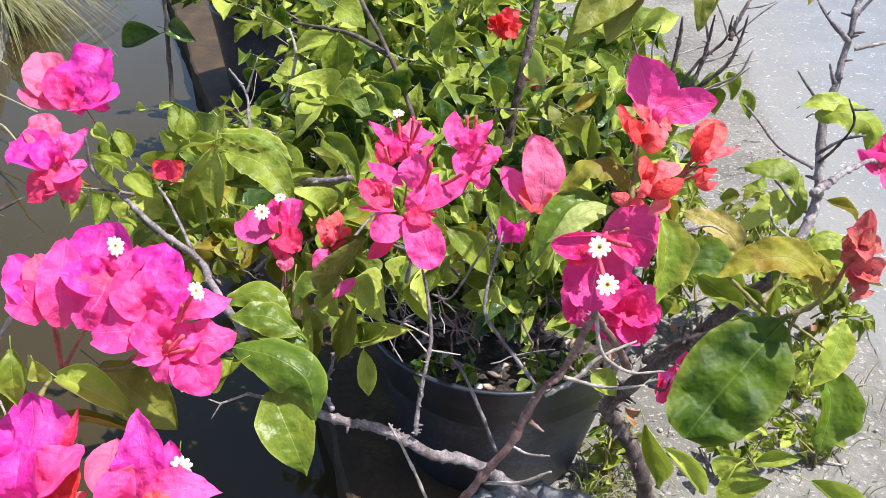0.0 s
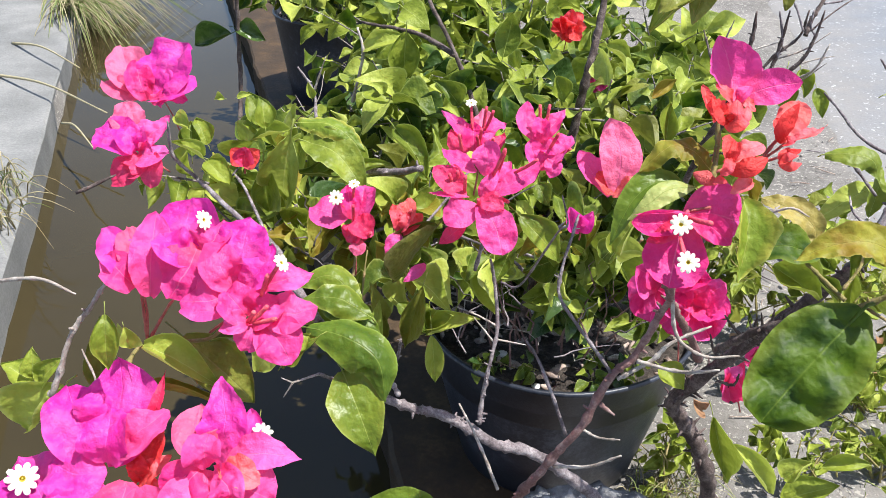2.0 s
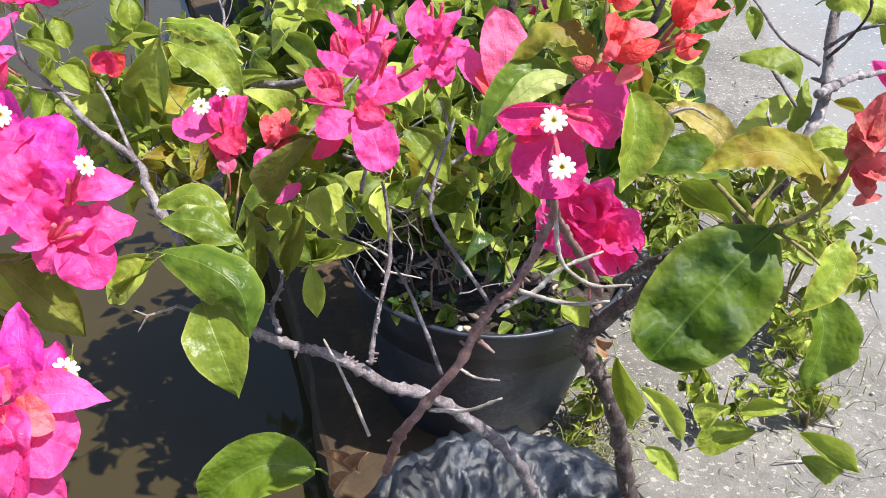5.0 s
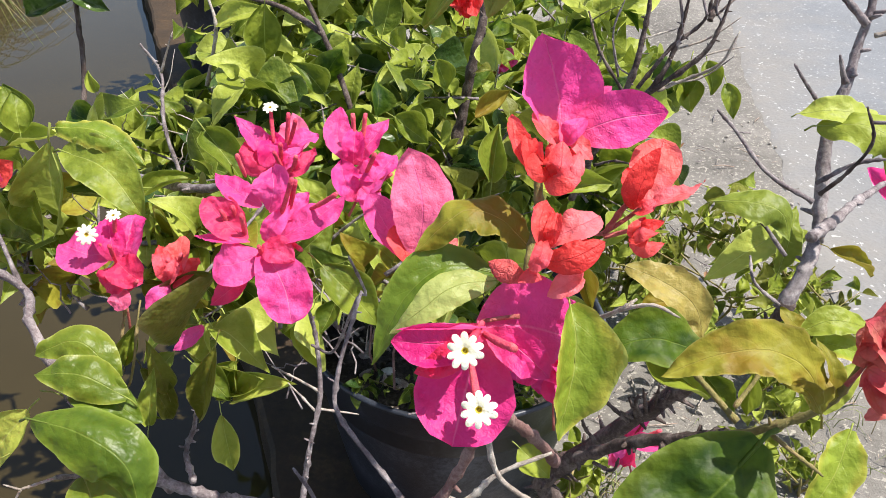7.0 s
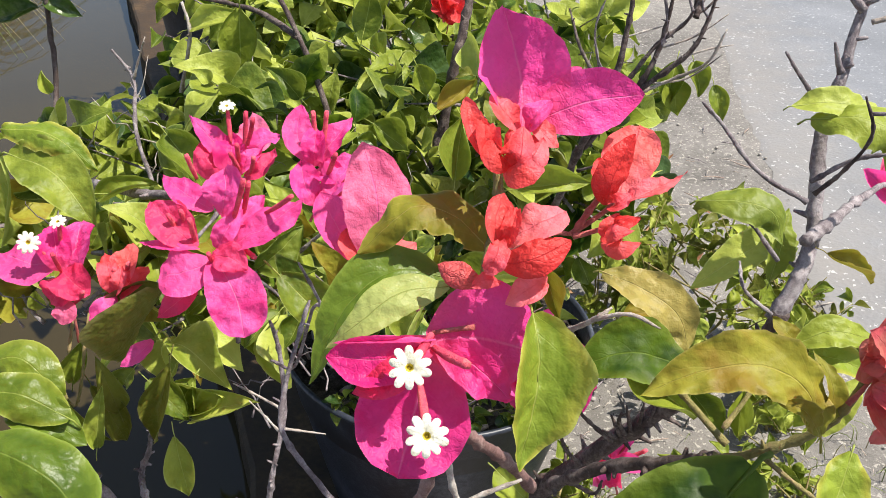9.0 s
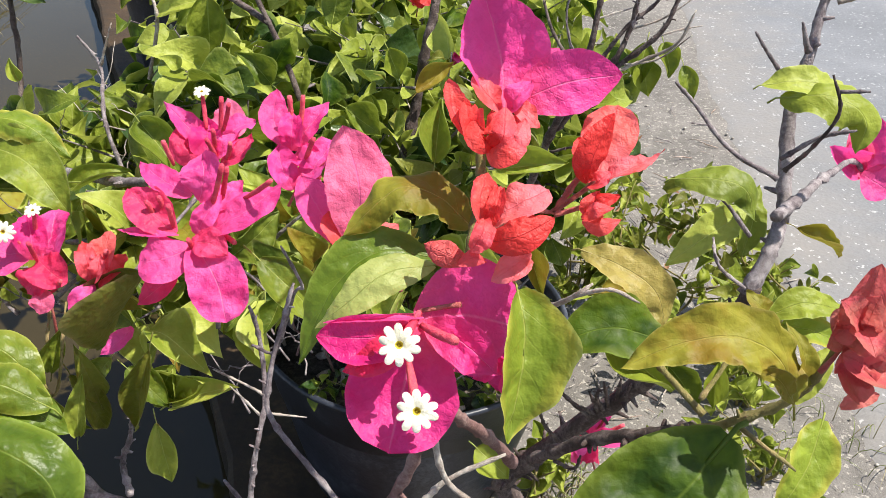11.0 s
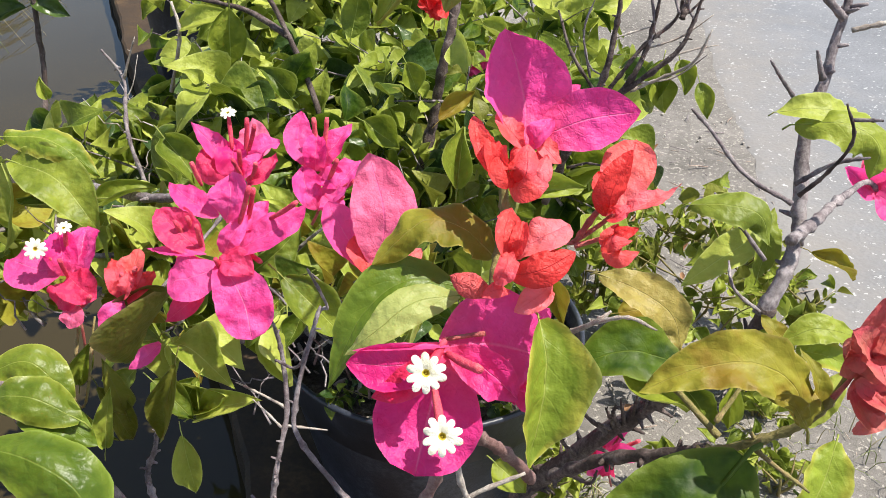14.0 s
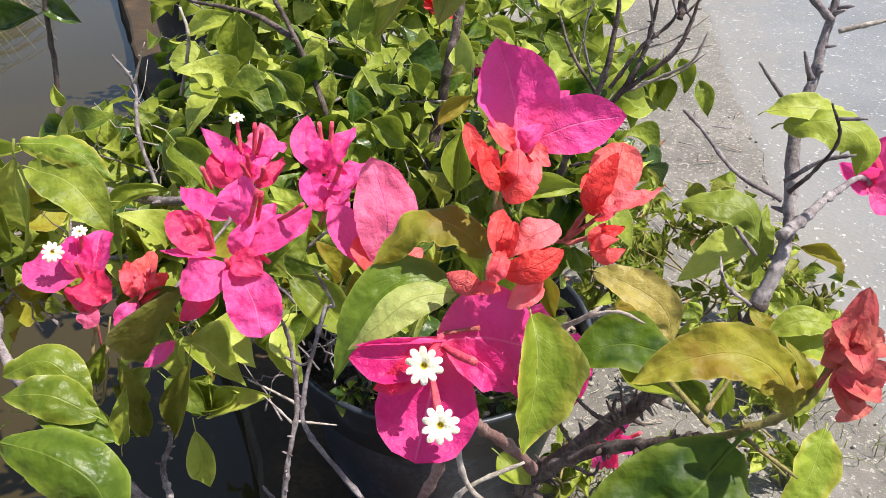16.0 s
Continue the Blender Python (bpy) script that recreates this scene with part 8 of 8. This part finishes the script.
shoots(rear, [((0.10, 0.97, 0.34), (0.08, 0.04, 0.05)), ((0.0, 0.99, 0.36), (0.08, 0.03, 0.04))], 41, 22, 0.09, 0.040, 0.8, lift=0.8, bare=0.2, wood=RED_BARK, mats=(FRESH, GREEN, DEEP, LIME))
shoots(rear, [((0.05, 0.98, 0.285), (0.13, 0.07, 0.008))], 42, 26, 0.22, 0.03, 0.5, lift=1.6, bare=1.0, wood=RED_BARK, thick=0.9)
shoots(rear, [((0.14, 1.00, 0.40), (0.12, 0.05, 0.05)), ((0.12, 1.05, 0.33), (0.12, 0.08, 0.03))], 26, 26, 0.07, 0.036, 1.0, lift=0.6, bare=0.25, mats=(GREEN, DEEP, GREEN, LIME))
shoots(rear, [((-0.02, 1.02, 0.50), (0.32, 0.12, 0.10)), ((0.02, 0.98, 0.32), (0.17, 0.06, 0.04)), ((-0.22, 1.05, 0.54), (0.14, 0.08, 0.06))], 27, 70, 0.09, 0.03, 1.0, lift=0.6, bare=1.0, wood=PALE_BARK, thick=0.5)
# extra leaves added in the gaps, to keep sun off the water
shoots(rear, [((0.03, 0.97, 0.50), (0.12, 0.03, 0.05)), ((-0.10, 0.98, 0.51), (0.08, 0.03, 0.05)), ((0.13, 0.98, 0.60), (0.10, 0.04, 0.05))], 30, 34, 0.08, 0.038, 1.0, lift=0.5, mats=(GREEN, DEEP, LIME, GREEN, DULL_SHADED))
# hidden leaf mass, added only to cast shade on the ditch water
shoots(rear, [((-0.17, 0.94, 0.49), (0.13, 0.08, 0.07)), ((-0.06, 0.95, 0.50), (0.12, 0.06, 0.06))], 33, 48, 0.09, 0.045, 1.0, lift=0.3, mats=(GREEN, MOTTLED, FRESH, GREEN))
shoots(rear, [((0.16, 0.95, 0.268), (0.07, 0.04, 0.01)), ((0.05, 0.93, 0.268), (0.10, 0.02, 0.01))], 28, 8, 0.035, 0.019, 1.0, lift=0.7, mats=(GREEN, DEEP, GREEN), wood=GREEN_BARK, thick=0.5)
shoots(front, [((-0.17, 0.63, 0.635), (0.12, 0.04, 0.05)), ((-0.03, 0.66, 0.63), (0.12, 0.06, 0.06)), ((-0.24, 0.66, 0.62), (0.07, 0.05, 0.04)), ((-0.12, 0.70, 0.60), (0.12, 0.05, 0.05))],
       22, 46, 0.07, 0.036, 0.9, single=180, mats=(LIME, GREEN, LIME, GREEN, BRONZE))
shoots(front, [((-0.10, 0.64, 0.62), (0.22, 0.05, 0.05)), ((0.02, 0.60, 0.58), (0.10, 0.04, 0.04))], 29, 30, 0.06, 0.03, 1.0, lift=0.5, bare=1.0, wood=BARK, thick=0.4)
far = tagged(new("bougainvillea"), "leafy bougainvillea with small orange bracts behind the others", "shrub")
far.location = (-0.03, 1.80, 0.27)
for x, y, z in ((-0.12, 1.62, 0.62), (0.05, 1.60, 0.66), (0.20, 1.66, 0.52), (-0.25, 1.60, 0.60)):
    branch(far, [(-0.03 + x * 0.1, 1.80, 0.26), (x * 0.5, 1.74, 0.42), (x, y, z)], 0.007, 0.003, DARK_BARK)
shoots(far, [((-0.05, 1.60, 0.50), (0.30, 0.20, 0.14)), ((0.20, 1.60, 0.42), (0.13, 0.20, 0.11)), ((-0.24, 1.60, 0.52), (0.10, 0.2, 0.08))], 23, 150, 0.15, 0.054, 0.9, single=200, mats=(GREEN, LIME, GREEN, LIME, MOTTLED))

edge_shrub = tagged(new("bougainvillea"), "leafy bougainvillea without flowers, filled out to shade the ditch edge", "shrub")
edge_shrub.location = (-0.70, 2.70, 0.27)
for x, y, z in ((-0.80, 2.55, 0.55), (-0.60, 2.45, 0.52), (-0.50, 2.55, 0.50)):
    branch(edge_shrub, [(-0.70 + (x + 0.70) * 0.1, 2.70, 0.26), (-0.70 + (x + 0.70) * 0.5, 2.64, 0.42), (x, y, z)], 0.006, 0.003, DARK_BARK)
# the last roots are added leaf masses that cast shade on the bank
shoots(edge_shrub, [((-0.66, 2.60, 0.50), (0.24, 0.15, 0.06)), ((-0.42, 2.35, 0.42), (0.16, 0.20, 0.10)), ((-0.72, 2.62, 0.36), (0.16, 0.12, 0.06)), ((-0.72, 2.30, 0.44), (0.12, 0.10, 0.05)), ((-0.34, 2.58, 0.48), (0.16, 0.16, 0.10)), ((-0.34, 2.58, 0.48), (0.16, 0.16, 0.10))], 24, 165, 0.14, 0.052, 0.9, single=60, mats=(GREEN, DEEP, GREEN, LIME, MOTTLED))

# small orange head on the far shrub
spot = stalk(far, (0.055, 1.36, 0.60), (0.058, 1.35, 0.640))
for k in range(9):
    a = 0.7 * k
    bract(spot, (0.058, 1.35, 0.640), (0.058 + 0.030 * math.cos(a), 1.345 + 0.02 * math.sin(2 * a), 0.645 + 0.026 * math.sin(a)), 0.026, (0.1 * math.cos(a), -1, 0.5), k % 8, CORAL)

pink_spot = stalk(far, (0.118, 1.40, 0.50), (0.120, 1.40, 0.535))
for k in range(6):
    a = 1.05 * k
    bract(pink_spot, (0.120, 1.40, 0.535), (0.120 + 0.022 * math.cos(a), 1.395 + 0.012 * math.sin(2 * a), 0.540 + 0.020 * math.sin(a)), 0.022, (0.1 * math.cos(a), -1, 0.5), k % 8, HOT)

# seedlings and weeds on the ground
def weed(x, y, spread, tall, n, seed, label, mats=FOLIAGE, size=0.035):
    thing = tagged(new("weed"), label, "weed", "weeds on the dirt")
    thing.location = (x, y, 0.0)
    rng = random.Random(seed)
    for _ in range(4):
        branch(thing, [(x + rng.uniform(-0.01, 0.01), y + rng.uniform(-0.01, 0.01), -0.005), (x + rng.uniform(-1, 1) * spread * 0.4, y + rng.uniform(-1, 1) * spread * 0.4, tall * 0.5),
                       (x + rng.uniform(-1, 1) * spread * 0.8, y + rng.uniform(-1, 1) * spread * 0.8, tall)], 0.0025, 0.001, GREEN_BARK)
    shoots(thing, [((x, y, tall * 0.6), (spread, spread, tall * 0.4))], seed, n, tall * 0.5, size, 1.0, single=120, mats=mats, wood=GREEN_BARK)
    return thing


weed(0.268, 0.975, 0.04, 0.12, 7, 31, "small leafy weed beside the black pot", (LIME, GREEN, LIME), 0.028)
weed(0.50, 1.42, 0.16, 0.26, 34, 32, "low leafy weed patch on the dirt", (GREEN, DULL_SHADED, LIME))
weed(0.34, 1.46, 0.10, 0.22, 16, 33, "low leafy weed patch on the dirt", (GREEN, DULL_SHADED, LIME))
weed(0.66, 1.40, 0.10, 0.20, 14, 34, "low leafy weed patch on the dirt", (GREEN, DULL_SHADED, LIME))
weed(0.64, 1.24, 0.07, 0.10, 7, 36, "sparse pale weed on the dirt", (LIME, GREEN), 0.03)
weed(0.49, 1.03, 0.06, 0.09, 6, 37, "sparse pale weed on the dirt", (LIME, GREEN), 0.028)
weed(0.62, 1.07, 0.06, 0.08, 6, 38, "sparse pale weed on the dirt", (LIME, GREEN), 0.028)
weed(0.30, 2.2, 0.2, 0.25, 22, 35, "low leafy weed patch on the dirt", (GREEN, DULL_SHADED, LIME), 0.05)


def grass(name, roots, seed, n, tall, wide, lean, mats, label, sink=0.0, thick=1.0):
    """A tuft of narrow blades that bend over."""
    rng, mass = random.Random(seed), Mass()
    for _ in range(n):
        c = rng.choice(roots)
        b = Vector(c) + Vector((rng.uniform(-1, 1), rng.uniform(-1, 1), 0)) * wide
        way = Vector((rng.uniform(-1, 1), rng.uniform(-1, 1), 0)) * 0.6 + Vector(lean)
        h = tall * rng.uniform(0.5, 1.2)
        line = [b + Vector((way.x, way.y, 0)) * (h * (k / 5) ** 1.5) + Vector((0, 0, h * (k / 5) * (1 - (sink + 0.35) * k / 5))) for k in range(6)]
        mass.tube(line, [r * thick for r in (0.0016, 0.0017, 0.0015, 0.0012, 0.0008, 0.0003)], rng.randrange(len(mats)), 4)
    thing = tagged(new(name, mass.mesh(name, mats)), label, "grass", "", "stuff")
    return thing


edge = [BANK + ALONG * (3.05 + 0.07 * k) + ACROSS * (-CHANNEL - 0.02) for k in range(14)]
grass("grass_tuft", [(q.x, q.y, 0.01) for q in edge], 41, 420, 0.48, 0.06, (0.62, -0.42, 0), [STRAW, STRAW, GRASS], "dry grass tuft hanging over the ditch from the ledge", 0.85, 1.7)
low = [BANK + ALONG * (0.98 + 0.06 * k) + ACROSS * (-CHANNEL - 0.04) for k in range(6)]
grass("grass_tuft", [(q.x, q.y, 0.012) for q in low], 42, 70, 0.24, 0.04, (0.3, -0.3, 0), [STRAW, STRAW, GRASS], "dry grass tuft on the concrete ledge", 0.5)


def straw(p0, p1, r):
    mid = Vector(p0).lerp(Vector(p1), 0.5) + Vector((0, 0, 0.03))
    verts, faces = tube_rings(smoothed([p0, mid, p1], 6), [r * (1 - 0.05 * k) for k in range(13)], 5)
    return tagged(new("straw", mesh_of("straw", verts, faces, [STRAW])), "long dry straw lying across the ledge", "straw", "straws on the ledge")


straw((-2.14, 3.04, 0.016), (-1.64, 2.67, 0.06), 0.006)
straw((-1.98, 2.67, 0.016), (-1.33, 2.27, 0.06), 0.006)
straw((-1.49, 2.27, 0.016), (-1.25, 2.03, 0.05), 0.005)
grass("grass_tuft", [(0.74, 1.06, 0.0), (0.70, 1.16, 0.0), (0.78, 1.2, 0.0)], 43, 60, 0.12, 0.10, (0.0, -0.3, 0), [GRASS, GRASS, STRAW], "green grass tuft on the dirt", 0.3, 0.45)
grass("grass_tuft", [(0.27, 0.97, 0.0), (0.30, 1.02, 0.0), (0.25, 0.91, 0.0)], 44, 150, 0.13, 0.05, (0.0, -0.2, 0), [GRASS, STRAW], "short grass beside the black pot", 0.3, 0.6)
grass("grass_tuft", [(0.62, 0.95, 0.0), (0.68, 1.02, 0.0), (0.58, 1.12, 0.0), (0.50, 0.98, 0.0)], 46, 50, 0.04, 0.10, (0.0, -0.2, 0), [GRASS, STRAW, GRASS], "short sparse grass on the dirt", 0.3, 0.4)
grass("grass_tuft", [(0.28, 2.35, 0.0), (0.36, 2.5, 0.0), (0.22, 2.55, 0.0)], 45, 140, 0.22, 0.10, (0.0, -0.1, 0), [STRAW, GRASS], "dry grass on the dirt behind the shrubs", 0.3)


def litter():
    """Dry sticks, chips and pebbles strewn over the dirt."""
    rng, mass = random.Random(51), Mass()
    for _ in range(1300):
        x, y = rng.uniform(0.12, 0.95), rng.uniform(0.55, 2.6)
        if rng.random() < (x - 0.45) * 1.3 or (Vector((x, y)) - Vector((0.075, 1.085))).length < 0.17:
            continue
        a, size = rng.uniform(0, 6.283), rng.choice((0.004, 0.005, 0.006, 0.008, 0.012, 0.03))
        d = Vector((math.cos(a), math.sin(a), rng.uniform(-0.05, 0.15)))
        c = Vector((x, y, 0.002 + size * 0.05))
        r = size * rng.uniform(0.02, 0.05) + 0.0004
        bend = Vector((-d.y, d.x, 0)) * size * rng.uniform(-0.2, 0.2)
        mass.tube([c - d * size, c + bend, c + d * size], [r, r * 1.1, r * 0.6], rng.choice((0, 1, 1, 2)), 5)
    for _ in range(220):
        x, y, r = rng.uniform(0.2, 0.95), rng.uniform(0.6, 2.6), rng.choice((0.0015, 0.002, 0.003, 0.004))
        mass.tube([(x, y, -0.002), (x + r * 0.2, y, r * 0.5), (x, y + r * 0.2, r * 0.95)], [r, r * 1.15, r * 0.35], 3, 6)
    for _ in range(30):
        x, y, size, a = rng.uniform(0.15, 0.8), rng.uniform(0.6, 2.4), rng.uniform(0.015, 0.04), rng.uniform(0, 6.283)
        mass.blade(rng.choice(COARSE_LEAVES), frame_from((x, y, 0.006), (x + size * math.cos(a), y + size * math.sin(a), 0.012), size * 0.6, (0.2, 0.1, 1)), 4)
    return tagged(new("litter", mass.mesh("litter", [PALE_BARK, BARK, CHIP, PEBBLE, WITHERED])), "dry sticks, chips, pebbles and fallen leaves on dirt", "litter", "", "stuff")


litter()


def pebble(x, y, z, r, seed):
    bm = bmesh.new()
    bmesh.ops.create_icosphere(bm, subdivisions=2, radius=r)
    for v in bm.verts:
        v.co = Vector((v.co.x * 1.3, v.co.y * 0.9, v.co.z * 0.6)) * (1 + 0.25 * noise.noise(v.co * (1.4 / r) + Vector((seed, 0, 0))))
    ob = tagged(new("pebble", from_bm("pebble", bm, [WHITE_STONE])), "white stone lying on the potting soil", "stone", "white stones on the soil")
    ob.location = (x, y, z)
    return ob


pebble(0.053, 0.912, 0.252, 0.007, 851)
pebble(-0.004, 0.979, 0.252, 0.008, 786)
pebble(0.043, 1.105, 0.252, 0.012, 848)
